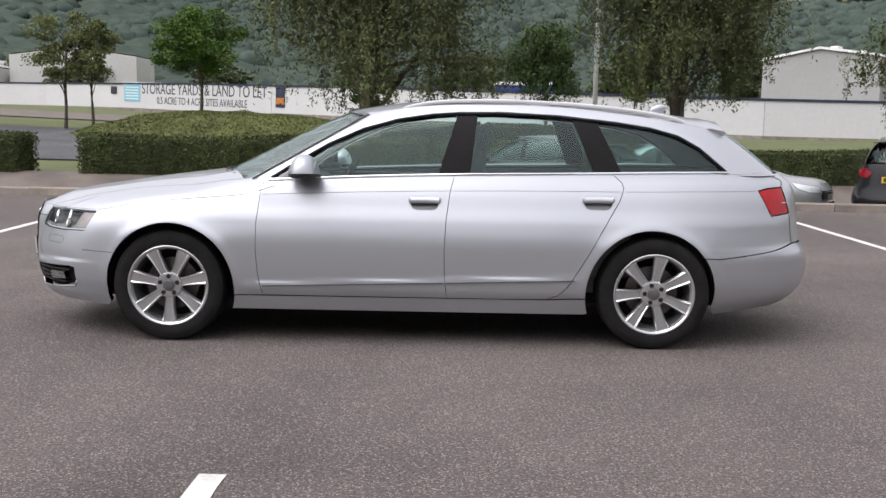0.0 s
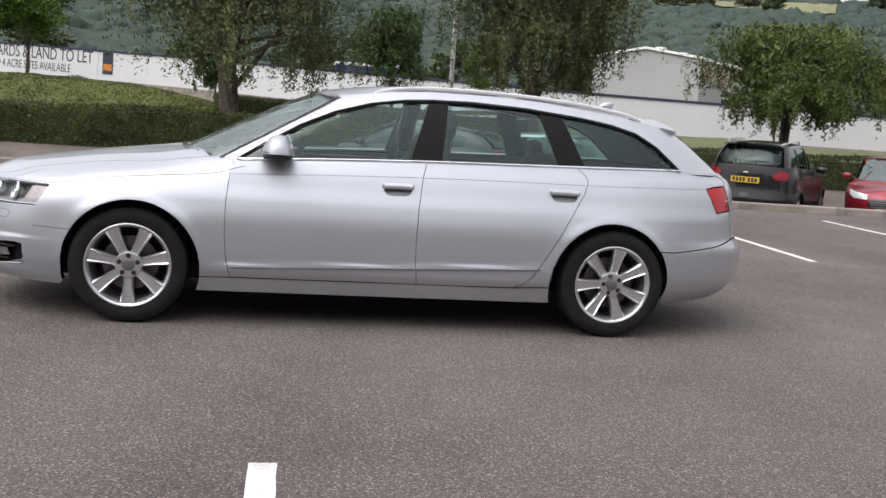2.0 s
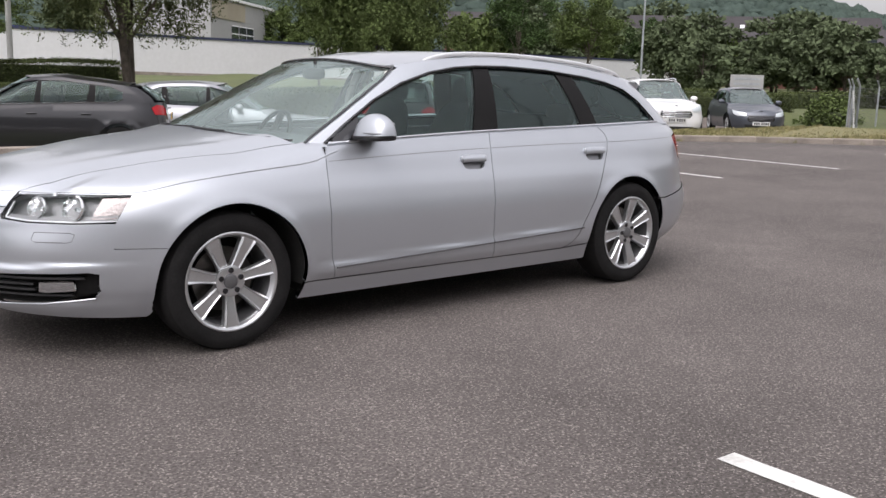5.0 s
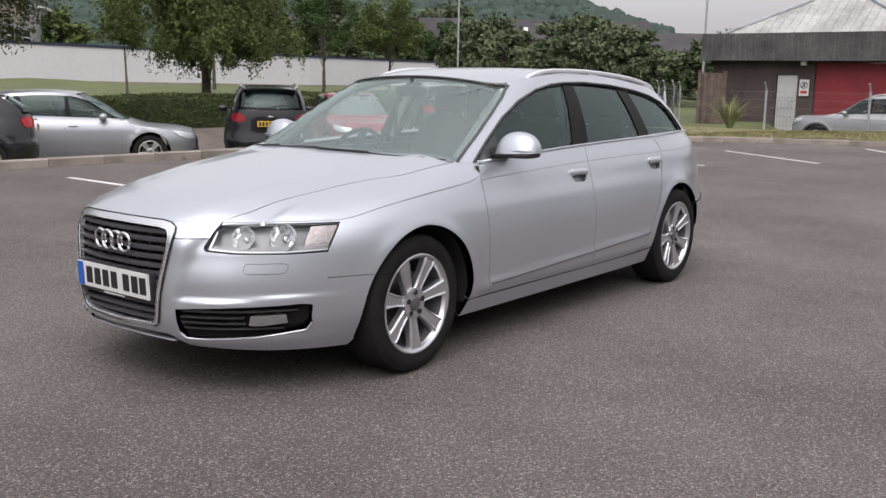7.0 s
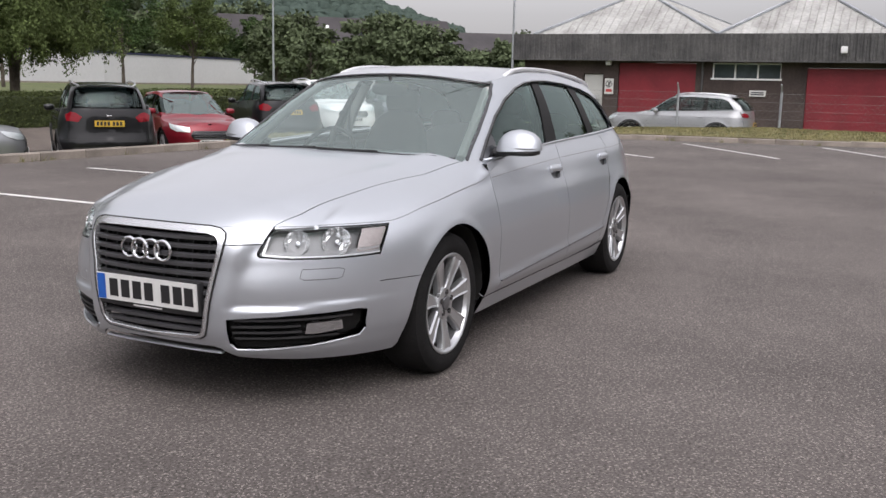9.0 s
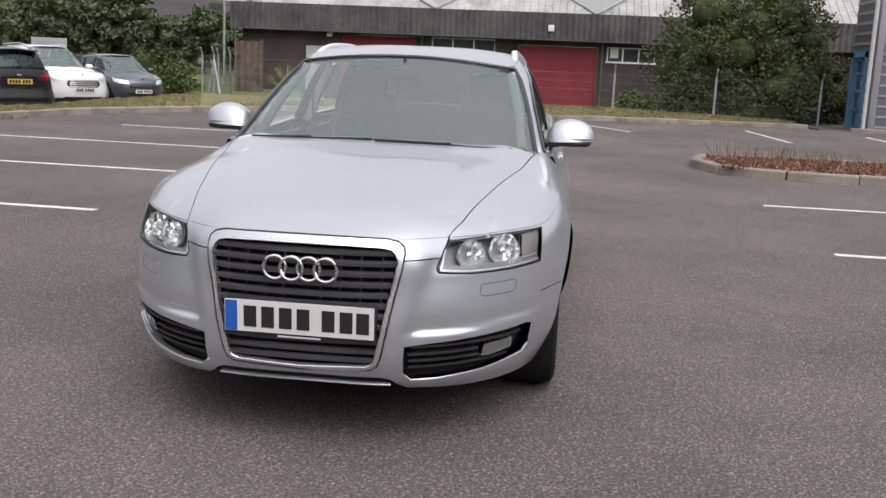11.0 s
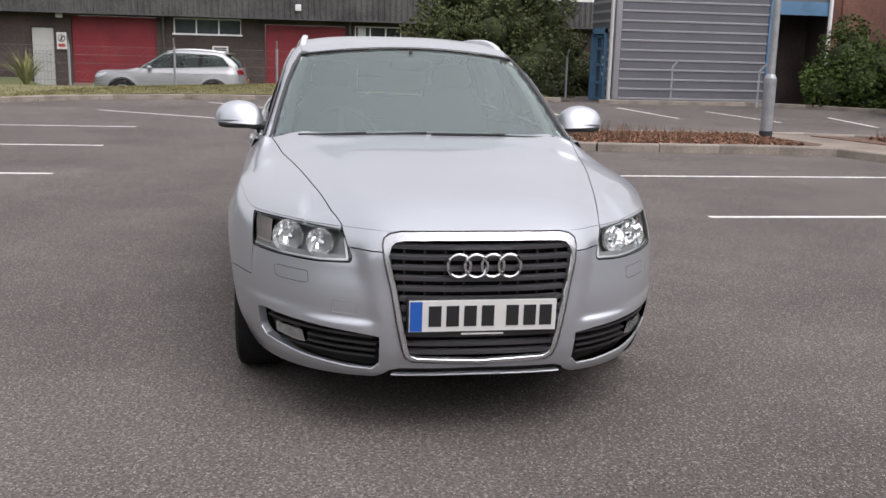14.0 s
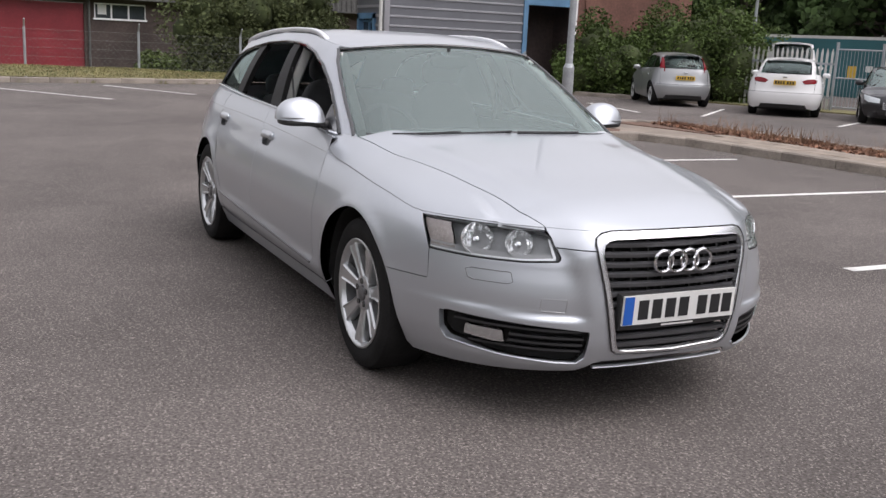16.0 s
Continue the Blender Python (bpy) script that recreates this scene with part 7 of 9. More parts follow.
tree("small street tree with a thin straight trunk", pose(58.7, 45.0, gz(58.7, 45)), 5.8, 1.9, 2.6, M["leaf_dark"], 11, 10920, 0.095, 0.12, 1, 0.0, 45)
tree("young tree with a thin straight trunk", pose(9.7, 45.0, gz(9.7, 45)), 5.2, 1.6, 2.4, M["leaf"], 12, 8580, 0.067, 0.06, 1, 0.0, 40)
tree("dark leafy tree behind the hedge", pose(4.8, 43.2, gz(4.8, 43.2)), 6.0, 2.2, 2.2, M["leaf_dark"], 13, 17160, 0.076, 0.15, 1, 0.1, 60)
tree("bright green maple on the far verge", pose(-13.2, 45, gz(-13, 45)), 6.4, 2.35, 3.4, M["leaf_bright"], 14, 23400, 0.084, 0.13, 1, 0.0, 60)
tree("thin-crowned young tree beside the far road", pose(-20.4, 45, gz(-20, 45)), 6.3, 1.75, 2.6, M["leaf_thin"], 15, 7020, 0.084, 0.11, 1, 0.0, 45)
tree("thin-crowned young tree beside the far road", pose(-19.2, 45.6, gz(-20, 45)), 5.9, 1.6, 2.5, M["leaf_thin"], 16, 6240, 0.084, 0.10, 1, 0.0, 40)
tree("roadside tree with a full crown", pose(-26.0, 44.0, gz(-26, 44)), 7.2, 2.6, 2.2, M["leaf_dark"], 17, 14040, 0.112, 0.14, 1, 0.0, 55)
tree("thin young tree in front of the white wall", pose(-3.6, 38.0, gz(-4, 38)), 4.8, 1.4, 1.6, M["leaf_dark"], 18, 7800, 0.078, 0.07, 1, 0.2, 40)
tree("thin young tree in front of the white wall", pose(21.8, 35.4, gz(21.8, 35.4)), 4.9, 1.35, 2.5, M["leaf"], 19, 7020, 0.078, 0.07, 1, 0.1, 40)

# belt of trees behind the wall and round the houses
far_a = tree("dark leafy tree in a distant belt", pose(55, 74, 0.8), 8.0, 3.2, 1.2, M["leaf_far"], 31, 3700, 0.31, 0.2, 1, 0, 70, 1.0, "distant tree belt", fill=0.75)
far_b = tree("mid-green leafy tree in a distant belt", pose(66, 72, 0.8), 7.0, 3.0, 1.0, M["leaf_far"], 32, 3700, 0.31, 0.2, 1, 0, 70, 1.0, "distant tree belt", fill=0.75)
far_c = tree("fresh green tree in a distant belt", pose(48, 84, 1.0), 6.5, 2.8, 1.0, M["leaf"], 33, 3700, 0.30, 0.2, 1, 0, 60, 1.0, "distant tree belt", fill=0.75)
rng = np.random.default_rng(77)
for k in range(46):
    az = radians(44 + 30 * (k + rng.uniform(-0.4, 0.4)) / 46)
    d = rng.uniform(62, 92) if k % 3 else rng.uniform(92, 120)
    if math.degrees(az) < 52.5:
        d = max(d, 67.5 / math.cos(az) + 9 + rng.uniform(0, 10))
    x, y = -4 + d * math.sin(az), -4 + d * math.cos(az)
    src = (far_a, far_b, far_a, far_c)[k % 4] if math.degrees(az) < 60 else (far_a, far_b)[k % 2]
    s = rng.uniform(0.74, 1.06) * d / 95
    if math.degrees(az) > 63:
        s *= 0.80
    copy_thing(src, pose(x, y, 0.3 - (1 - s) * 0.6, 0, 0, rng.uniform(0, 360))).scale = (s, s, s * rng.uniform(0.85, 1.05))
for k, (x, y) in enumerate([(30, 92), (18, 98), (2, 104), (-10, 108), (-30, 118), (-45, 112), (-55, 120), (40, 96)]):
    copy_thing((far_a, far_b)[k % 2], pose(x, y, 2.0, 0, 0, 40 * k)).scale = (1.2, 1.2, 0.95)
for x, y, k in ((59, 68, 1.0), (52.5, 69, 0.85), (64, 71, 1.05)):
    copy_thing(far_c, pose(x, y, 0.6, 0, 0, 50 * x)).scale = (k, k, k)
# dark wood behind the teal building
far_w = tree("dark leafy tree in the wood behind the shed", pose(34, -34, -0.3), 8.0, 3.2, 0.4, M["leaf_dark"], 35, 4600, 0.21, 0.2, 1, 0, 90, 1.0, "distant tree belt", fill=0.8)
for k in range(16):
    az = radians(118 + 36 * (k + rng.uniform(-0.3, 0.3)) / 16)
    d = rng.uniform(48, 66)
    c = copy_thing(far_w, pose(-4 + d * math.sin(az), 2 + d * math.cos(az), -0.3, 0, 0, rng.uniform(0, 360)))
    c.scale = (1.25, 1.25, 1.35)
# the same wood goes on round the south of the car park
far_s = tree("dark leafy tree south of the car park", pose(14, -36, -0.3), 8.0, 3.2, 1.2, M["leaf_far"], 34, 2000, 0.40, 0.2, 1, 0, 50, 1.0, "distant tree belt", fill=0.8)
for k in range(16):
    az = radians(160 + 84 * (k + rng.uniform(-0.3, 0.3)) / 16)
    d = rng.uniform(31, 40)
    copy_thing(far_s, pose(d * math.sin(az), d * math.cos(az), -0.3, 0, 0, rng.uniform(0, 360))).scale = (1.3, 1.3, rng.uniform(1.3, 1.6))


def hedge(label, x0, x1, y0, y1, z0, height, seed, leaves, density=520, group="", name="hedge", wob=0.05, bulge=0.0):
    """A clipped hedge: a solid core, coloured like inner shade, under a skin of leaves."""
    rng = np.random.default_rng(seed)
    ob = thing(name, label, "hedge", group)
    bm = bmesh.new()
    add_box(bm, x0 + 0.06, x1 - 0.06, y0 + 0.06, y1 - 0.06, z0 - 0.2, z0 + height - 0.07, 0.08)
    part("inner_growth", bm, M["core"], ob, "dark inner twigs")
    L, W = x1 - x0, y1 - y0
    areas = np.array([L * height, L * height, W * height, W * height, L * W])
    n = int(areas.sum() * density)
    face = rng.choice(5, n, p=areas / areas.sum())
    u, v = rng.random(n), rng.random(n)
    x = np.where(face < 2, x0 + u * L, np.where(face == 2, x0, np.where(face == 3, x1, x0 + u * L)))
    y = np.where(face == 0, y0, np.where(face == 1, y1, y0 + np.where(face == 4, v, u) * W))
    z = np.where(face == 4, z0 + height, z0 + v * height)
    c = np.stack([x, y, z], 1)
    w = np.array([noise.noise((p[0] * 1.7, p[1] * 1.7, p[2] * 1.7)) for p in c[:: max(1, n // 4000)]])
    c += rng.normal(0, 0.030, (n, 3))
    c[:, 2] += 0.03 * np.sin(c[:, 0] * 1.3) + wob * np.sin(c[:, 0] * 0.37 + seed)
    vv, f = leaf_cloud(c, 0.036 if density > 200 else 0.07, rng, 1.5)
    put("leaves", cloud_mesh("hedge_leaves", vv, f, leaves), ob, "dense small clipped leaves")
    return ob


hedge("clipped dark green hedge along the lower car park", -8.9, -0.5, 17.0, 18.2, 0.02, 0.95, 1, M["leaf_hedge"], 1180, "boundary hedges")
hedge("clipped dark green hedge along the lower car park", -0.2, 33.5, 17.2, 18.3, -0.05, 0.92, 2, M["leaf_hedge"], 840, "boundary hedges")
hedge("clipped dark green hedge along the lower car park", -14.5, -10.4, 17.0, 18.2, 0.02, 1.0, 3, M["leaf_hedge"], 900, "boundary hedges")
hedge("second clipped hedge on the bank", -2.6, 1.0, 24.0, 25.4, 0.1, 1.35, 4, M["leaf_hedge"], 800, "bank hedges")
hedge("taller clipped hedge on the bank", 1.2, 7.2, 22.6, 24.2, 0.1, 1.30, 5, M["leaf_hedge"], 800, "bank hedges")
hedge("low hedge beyond the wire fence", 27, 60, 26.0, 27.4, -0.1, 1.0, 6, M["leaf_hedge"], 120, "far hedges")


def shrub(label, at, rx, ry, rz, leaves, seed, count, leaf, name="bush", category="bush", lumps=26, core=0.72, bushy=False):
    """A rounded mass of leaf clumps with an uneven outline."""
    rng = np.random.default_rng(seed)
    ob = thing(name, label, category, "", at)
    d = rng.normal(size=(lumps, 3))
    d /= np.linalg.norm(d, axis=1)[:, None]
    d[:, 2] = np.abs(d[:, 2])
    if bushy:
        a = rng.uniform(0, 2 * math.pi, lumps)
        h = rng.random(lumps)
        w = np.sqrt(np.clip(1 - (np.maximum(h - 0.35, 0) / 0.72) ** 2, 0.06, 1)) * (0.82 + 0.18 * np.minimum(h / 0.3, 1))
        d = np.stack([np.cos(a) * w, np.sin(a) * w, h], 1)
    cen = d * np.array((rx, ry, rz)) * rng.uniform(0.45, 0.92, lumps)[:, None]
    cen[:, 2] = np.maximum(cen[:, 2], rz * 0.06)
    rad = rng.uniform(0.20, 0.36, lumps) * min(rx, ry, rz)
    # solid lumps whose dark colour stands in for shade among the leaves
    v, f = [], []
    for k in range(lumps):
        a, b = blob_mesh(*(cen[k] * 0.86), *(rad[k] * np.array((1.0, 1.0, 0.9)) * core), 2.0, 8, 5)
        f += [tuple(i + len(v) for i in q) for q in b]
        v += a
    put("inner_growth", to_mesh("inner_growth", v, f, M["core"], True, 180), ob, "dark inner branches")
    pick = rng.integers(0, lumps, count)
    e = rng.normal(size=(count, 3))
    e /= np.linalg.norm(e, axis=1)[:, None]
    c = cen[pick] + e * (rad[pick] * rng.uniform(0.75, 1.22, count))[:, None]
    c[:, 2] = np.maximum(c[:, 2], 0.02)
    vv, ff = leaf_cloud(c, leaf, rng, 1.6)
    put("leaves", cloud_mesh("bush_leaves", vv, ff, leaves), ob, "many small leaves")
    return ob


shrub("large dark shrub rising against the wire fence", pose(26.5, -6.4, -0.3), 2.0, 3.0, 5.2, M["leaf_scrub"], 41, 52000, 0.077, lumps=150, core=0.78, bushy=True)
shrub("dark scrub between the fence and the blue entrance", pose(27.6, -9.6, -0.4), 1.0, 1.1, 2.6, M["leaf_scrub"], 51, 16000, 0.06, lumps=50, core=0.78, bushy=True)
shrub("low scrub along the foot of the fence", pose(25.0, -3.0, -0.1), 0.7, 1.2, 0.9, M["leaf"], 43, 3500, 0.07, lumps=16)
shrub("broad bright green shrub beside the entrance", pose(21.2, -17.0, 0.0), 1.8, 2.2, 2.6, M["leaf_fresh"], 44, 32000, 0.072, lumps=70, core=0.78, bushy=True)
shrub("broad dark green shrub behind the parked cars", pose(20.0, -19.4, 0.0), 2.4, 2.4, 3.3, M["leaf_fresh"], 45, 36000, 0.072, lumps=80, core=0.78, bushy=True)


def grass_mound(label, x, y, rx, ry, h, seed, tufts):
    """A low rounded bank of soil under long, uneven grass."""
    rng = np.random.default_rng(seed)
    ob = thing("grass_mound", label, "mound", "", pose(x, y, gz(x, y) - 0.05))

    def top(u, w):
        r = min(1.0, math.hypot(u, w))
        return h * (1 - r * r) ** 0.8 * (1 + 0.16 * noise.noise((u * 3 + seed, w * 3, 0))) + 0.05 * noise.noise((u * 9, w * 9, seed)) - 0.25 * max(0.0, r - 0.85)

    n, m = 72, 14
    v = [(rx * (j / m) * math.cos(2 * math.pi * i / n), ry * (j / m) * math.sin(2 * math.pi * i / n), top((j / m) * math.cos(2 * math.pi * i / n), (j / m) * math.sin(2 * math.pi * i / n))) for j in range(m + 1) for i in range(n)]
    f = [(j * n + i, j * n + (i + 1) % n, (j + 1) * n + (i + 1) % n, (j + 1) * n + i) for j in range(m) for i in range(n)]
    put("bank", to_mesh("bank", v, f, M["leaf_mound"], True, 180), ob, "grassy bank")
    a, r = rng.uniform(0, 2 * math.pi, tufts), np.sqrt(rng.random(tufts))
    c = np.array([(rx * q * math.cos(t), ry * q * math.sin(t), top(q * math.cos(t), q * math.sin(t)) + 0.03) for t, q in zip(a, r)])
    # taller weeds stand in patches
    c[:, 2] += np.array([max(0.0, noise.noise((p[0] * 0.9, p[1] * 0.9, seed))) for p in c]) * 0.22 * rng.random(tufts)
    vv, ff = leaf_cloud(c, 0.045, rng, 2.4)
    put("grass", cloud_mesh("mound_grass", vv, ff, M["leaf_mound"]), ob, "long uneven grass and weeds")
    return ob


grass_mound("low grassy mound before the white wall", -10.5, 41.0, 8.4, 3.4, 1.36, 46, 26000)
grass_mound("small grassy mound behind the clipped hedge", -2.0, 29.5, 3.6, 2.6, 1.1, 47, 13000)
shrub("scrub beside the wire fence", pose(31.5, 14.5, -0.4), 1.6, 1.4, 1.3, M["leaf"], 48, 5000, 0.09, lumps=24)
shrub("pale flowering scrub beyond the fence", pose(30.0, 18.5, -0.1), 1.2, 1.2, 0.9, M["leaf_bright"], 49, 3000, 0.08, lumps=18)


def strap_plant():
    """A clump of long arching leaves."""
    rng = np.random.default_rng(5)
    ob = thing("strap_leaved_plant", "clump of long arching strap leaves by the fence", "plant", "", pose(25.35, 8.15, -0.05))
    v, f = [], []
    for k in range(110):
        a = rng.uniform(0, 2 * math.pi)
        L, lean = rng.uniform(0.8, 1.35), rng.uniform(0.15, 0.9)
        w = 0.035
        b = len(v)
        for i in range(6):
            t = i / 5
            r = lean * L * t**1.4
            z = L * t * (1 - 0.38 * lean * t * t)
            s = w * (1 - t) + 0.004
            v += [(r * math.cos(a) - s * math.sin(a), r * math.sin(a) + s * math.cos(a), z), (r * math.cos(a) + s * math.sin(a), r * math.sin(a) - s * math.cos(a), z)]
        f += [(b + 2 * i, b + 2 * i + 1, b + 2 * i + 3, b + 2 * i + 2) for i in range(5)]
    put("leaves", to_mesh("strap_leaves", v, f, mat("strap_leaves", (0.24, 0.25, 0.09), 0.7, 0, 0.3, 2, 20, rand=-0.35)), ob)


strap_plant()


def blades(name, label, pts, material, seed, h=0.10, w=0.012, kind="stuff", category="grass"):
    rng = np.random.default_rng(seed)
    n = len(pts)
    p = np.asarray(pts)
    a = rng.uniform(0, 2 * math.pi, n)
    hh = h * rng.uniform(0.4, 1.5, n)
    lean = rng.normal(0, 0.35, (n, 2)) * hh[:, None]
    sx, sy = np.cos(a) * w, np.sin(a) * w
    v = np.zeros((n, 4, 3))
    v[:, 0] = p + np.stack([-sx, -sy, 0 * a], 1)
    v[:, 1] = p + np.stack([sx, sy, 0 * a], 1)
    v[:, 2] = p + np.stack([lean[:, 0] + sx * 0.2, lean[:, 1] + sy * 0.2, hh], 1)
    v[:, 3] = p + np.stack([lean[:, 0] - sx * 0.2, lean[:, 1] - sy * 0.2, hh], 1)
    ob = put(name, cloud_mesh(name, v.reshape(-1, 3), np.arange(n * 4).reshape(n, 4), material))
    return tagged(ob, label, category, kind=kind)


def verge_points(n, seed):
    rng = np.random.default_rng(seed)
    v, k, rows = VERGE
    v = np.array(v[: k * rows]).reshape(rows, k, 3)
    i, j = rng.integers(0, rows - 1, n), rng.integers(0, k - 1, n)
    s, t = rng.random(n)[:, None], rng.random(n)[:, None]
    return v[i, j] * (1 - s) * (1 - t) + v[i + 1, j] * s * (1 - t) + v[i, j + 1] * (1 - s) * t + v[i + 1, j + 1] * s * t


blades("verge_grass", "short dry grass blades on the verge", verge_points(30000, 1), M["blade"], 1, 0.038, 0.010)
blades("verge_straw", "bleached straw among the verge grass", verge_points(16000, 2), M["blade_dry"], 2, 0.038, 0.009)


def bed_stems(n, seed, box_, z):
    rng = np.random.default_rng(seed)
    return np.stack([rng.uniform(box_[0], box_[1], n), rng.uniform(box_[2], box_[3], n), np.full(n, z)], 1)


M["stem"] = mat("dry_brown_stems", (0.20, 0.115, 0.07), 0.9, 0, 0.4, 5, 30, rand=-0.4)
blades("dead_stems", "dead brown weed stems in the bark mulch", bed_stems(500, 3, (8.25, 10.15, -7.25, -3.2), 0.09), M["stem"], 3, 0.10, 0.010, category="weeds")
blades("dead_stems", "dead brown weed stems in the bark mulch", bed_stems(600, 4, (2.2, 9.2, -9.75, -9.1), 0.115), M["stem"], 4, 0.11, 0.010, category="weeds")

blades("dry_stalks", "taller dry stalks among the bark mulch", bed_stems(260, 7, (8.25, 10.15, -7.25, -3.2), 0.09), M["stem"], 7, 0.22, 0.008, category="weeds")
blades("dry_stalks", "taller dry stalks among the bark mulch", bed_stems(320, 8, (2.2, 9.2, -9.75, -9.1), 0.115), M["stem"], 8, 0.22, 0.008, category="weeds")


def mulch(n, seed, box_, z):
    rng = np.random.default_rng(seed)
    c = np.stack([rng.uniform(box_[0], box_[1], n), rng.uniform(box_[2], box_[3], n), z + rng.random(n) * 0.03], 1)
    v, f = leaf_cloud(c, 0.035, rng, 2.2)
    return tagged(put("bark_chips", cloud_mesh("bark_chips", v, f, mat("bark_chips", (0.215, 0.115, 0.075), 0.95, 0, 0.5, 6, 40, rand=-0.5))), "loose reddish bark chips on the bed", "bark mulch", kind="stuff")


mulch(7000, 5, (8.15, 10.2, -7.35, -3.1), 0.095)
mulch(5000, 6, (2.2, 9.3, -9.8, -9.05), 0.12)


# ---- buildings, walls and fences ----
def prism(name, a, b, za, zb_, lo, hi, thick, material, parent):
    """A straight upright slab from a to b."""
    d = Vector((b[0] - a[0], b[1] - a[1], 0))
    nrm = Vector((-d.y, d.x, 0)).normalized() * thick / 2
    v = []
    for p, z in ((a, za), (b, zb_)):
        for s in (-1, 1):
            for h in (lo, hi):
                v.append((p[0] + nrm.x * s, p[1] + nrm.y * s, z + h))
    return put(name, to_mesh(name, v, [(0, 4, 5, 1), (2, 3, 7, 6), (1, 5, 7, 3), (0, 2, 6, 4), (0, 1, 3, 2), (4, 6, 7, 5)], material), parent)


WALL = [(-62, 113, 3.2), (-47.4, 107, 3.0), (-27, 92.27, 2.6), (-8, 78.55, 2.0), (8, 67, 1.35), (22, 62.5, 1.0), (38, 61.0, 0.85), (58, 60.5, 0.8), (86, 63.5, 0.9)]
wall_root = thing("boundary_wall", "long white painted boundary wall with navy coping", "wall", kind="structure")
for a, b in zip(WALL, WALL[1:]):
    prism("wall_face", a, b, a[2], b[2], -1.5, 2.55, 0.30, M["white_wall"], wall_root)
    prism("coping", a, b, a[2], b[2], 2.55, 2.72, 0.46, M["navy"], wall_root)
    prism("plinth", a, b, a[2], b[2], -1.5, 0.10, 0.34, M["kerb"], wall_root)


def words(text, size, width, at, material, parent, name="lettering", label=""):
    """Raised lettering, drawn to a width and height."""
    cu = bpy.data.curves.new(name, "FONT")
    cu.body, cu.extrude = text, 0.01
    tmp = bpy.data.objects.new(name, cu)
    scene.collection.objects.link(tmp)
    me = bpy.data.meshes.new_from_object(tmp.evaluated_get(bpy.context.evaluated_depsgraph_get()))
    bpy.data.objects.remove(tmp)
    bpy.data.curves.remove(cu)
    co = np.array([v.co for v in me.vertices])
    lo, hi = co.min(0), co.max(0)
    me.transform(Matrix.Diagonal((width / (hi[0] - lo[0]), size / (hi[1] - lo[1]), 1, 1)) @ Matrix.Translation((-lo[0], -lo[1], 0)))
    me.materials.clear()
    me.materials.append(material)
    return put(name, me, parent, label, at)


_a, _b = Vector((-47.4, 107, 0)), Vector((-27, 92.27, 0))
_d = (_b - _a).normalized()


def on_wall(s, z):
    p = _a + _d * s + Vector((_d.y, -_d.x, 0)) * 0.17
    return pose(p.x, p.y, z, 90, 0, math.degrees(math.atan2(_d.y, _d.x))) @ pose(0, 0, 0, 0, 0, -1.7)


banner = thing("banner", "white wall banner with dark capital lettering", "banner", "", on_wall(14.6, 3.0))
box("banner_sheet", (0.3, 23.0, -0.12, 2.6, 0.0, 0.02), M["white_wall"], banner)
words("STORAGE YARDS & LAND TO LET", 1.08, 18.9, pose(3.5, 1.42, 0.03), M["black_text"], banner)
words("0.5 ACRE TO 4 ACRE SITES AVAILABLE", 0.74, 13.7, pose(6.0, 0.42, 0.03), M["black_text"], banner)
box("picture_panel", (0.45, 3.2, 0.55, 2.45, 0.03, 0.05), M["sign_blue"], banner, "pale blue picture panel")
for k in range(5):
    box("text_bar", (0.7, 2.9, 0.8 + 0.3 * k, 0.9 + 0.3 * k, 0.05, 0.055), M["white_paint"], banner)
vent = thing("wall_vent", "small dark louvred vent in the white wall", "vent", "", on_wall(12.7, 4.35))
box("vent_frame", (0, 1.0, 0, 0.8, 0.0, 0.05), M["dark_metal"], vent)
for k in range(4):
    box("louvre", (0.08, 0.92, 0.08 + 0.18 * k, 0.16 + 0.18 * k, 0.05, 0.07), M["black_text"], vent)
poster = thing("poster", "orange and blue poster on the white wall", "poster", "", on_wall(38.2, 2.9))
box("poster_sheet", (0, 1.2, 0, 1.9, 0, 0.03), M["navy"], poster)
box("poster_band", (0.1, 1.1, 0.3, 0.9, 0.03, 0.04), mat("orange_band", (0.5, 0.18, 0.03), 0.6), poster)

# road beyond the hedge, draped over the ground
def road_strip():
    far = lambda x: 35.5 + 9.0 * min(1.0, max(0.0, (-15.0 - x) / 3.5))
    xs, n = np.linspace(-90, 1, 92), 7
    v = []
    for x in xs:
        for t in np.linspace(0, 1, n):
            y = 24.5 + (far(x) - 24.5) * t - 0.10 * (x + 12)
            v.append((x, y, float(ground_z(x, y)) + 0.05))
    f = [(i * n + j, (i + 1) * n + j, (i + 1) * n + j + 1, i * n + j + 1) for i in range(len(xs) - 1) for j in range(n - 1)]
    tagged(put("road", to_mesh("road", v, f, M["road"], True)), "grey asphalt road beyond the hedge", "road", kind="structure")
    ln = [(x, far(x) - 0.1 - 0.10 * (x + 12)) for x in np.linspace(-60, -6, 90)]
    kerb_stones("kerb", ln, "pale kerb on the far side of the road", 0.2, 0.16, 1.1, 0.55)
    n = 6
    xs, ys = np.linspace(-75, -16.5, 30), np.linspace(55.0, 66, 6)
    v = [(x - (1.5 if 0 < j < 5 else 0), y - 0.05 * (x + 16), float(ground_z(x, y - 0.05 * (x + 16))) + 0.06) for x in xs for j, y in enumerate(ys)]
    tagged(put("pavement", to_mesh("pavement", v, [(i * n + j, (i + 1) * n + j, (i + 1) * n + j + 1, i * n + j + 1) for i in range(len(xs) - 1) for j in range(n - 1)], M["paving_dull"], True)), "pale concrete yard entrance beside the white wall", "yard", kind="structure")


road_strip()


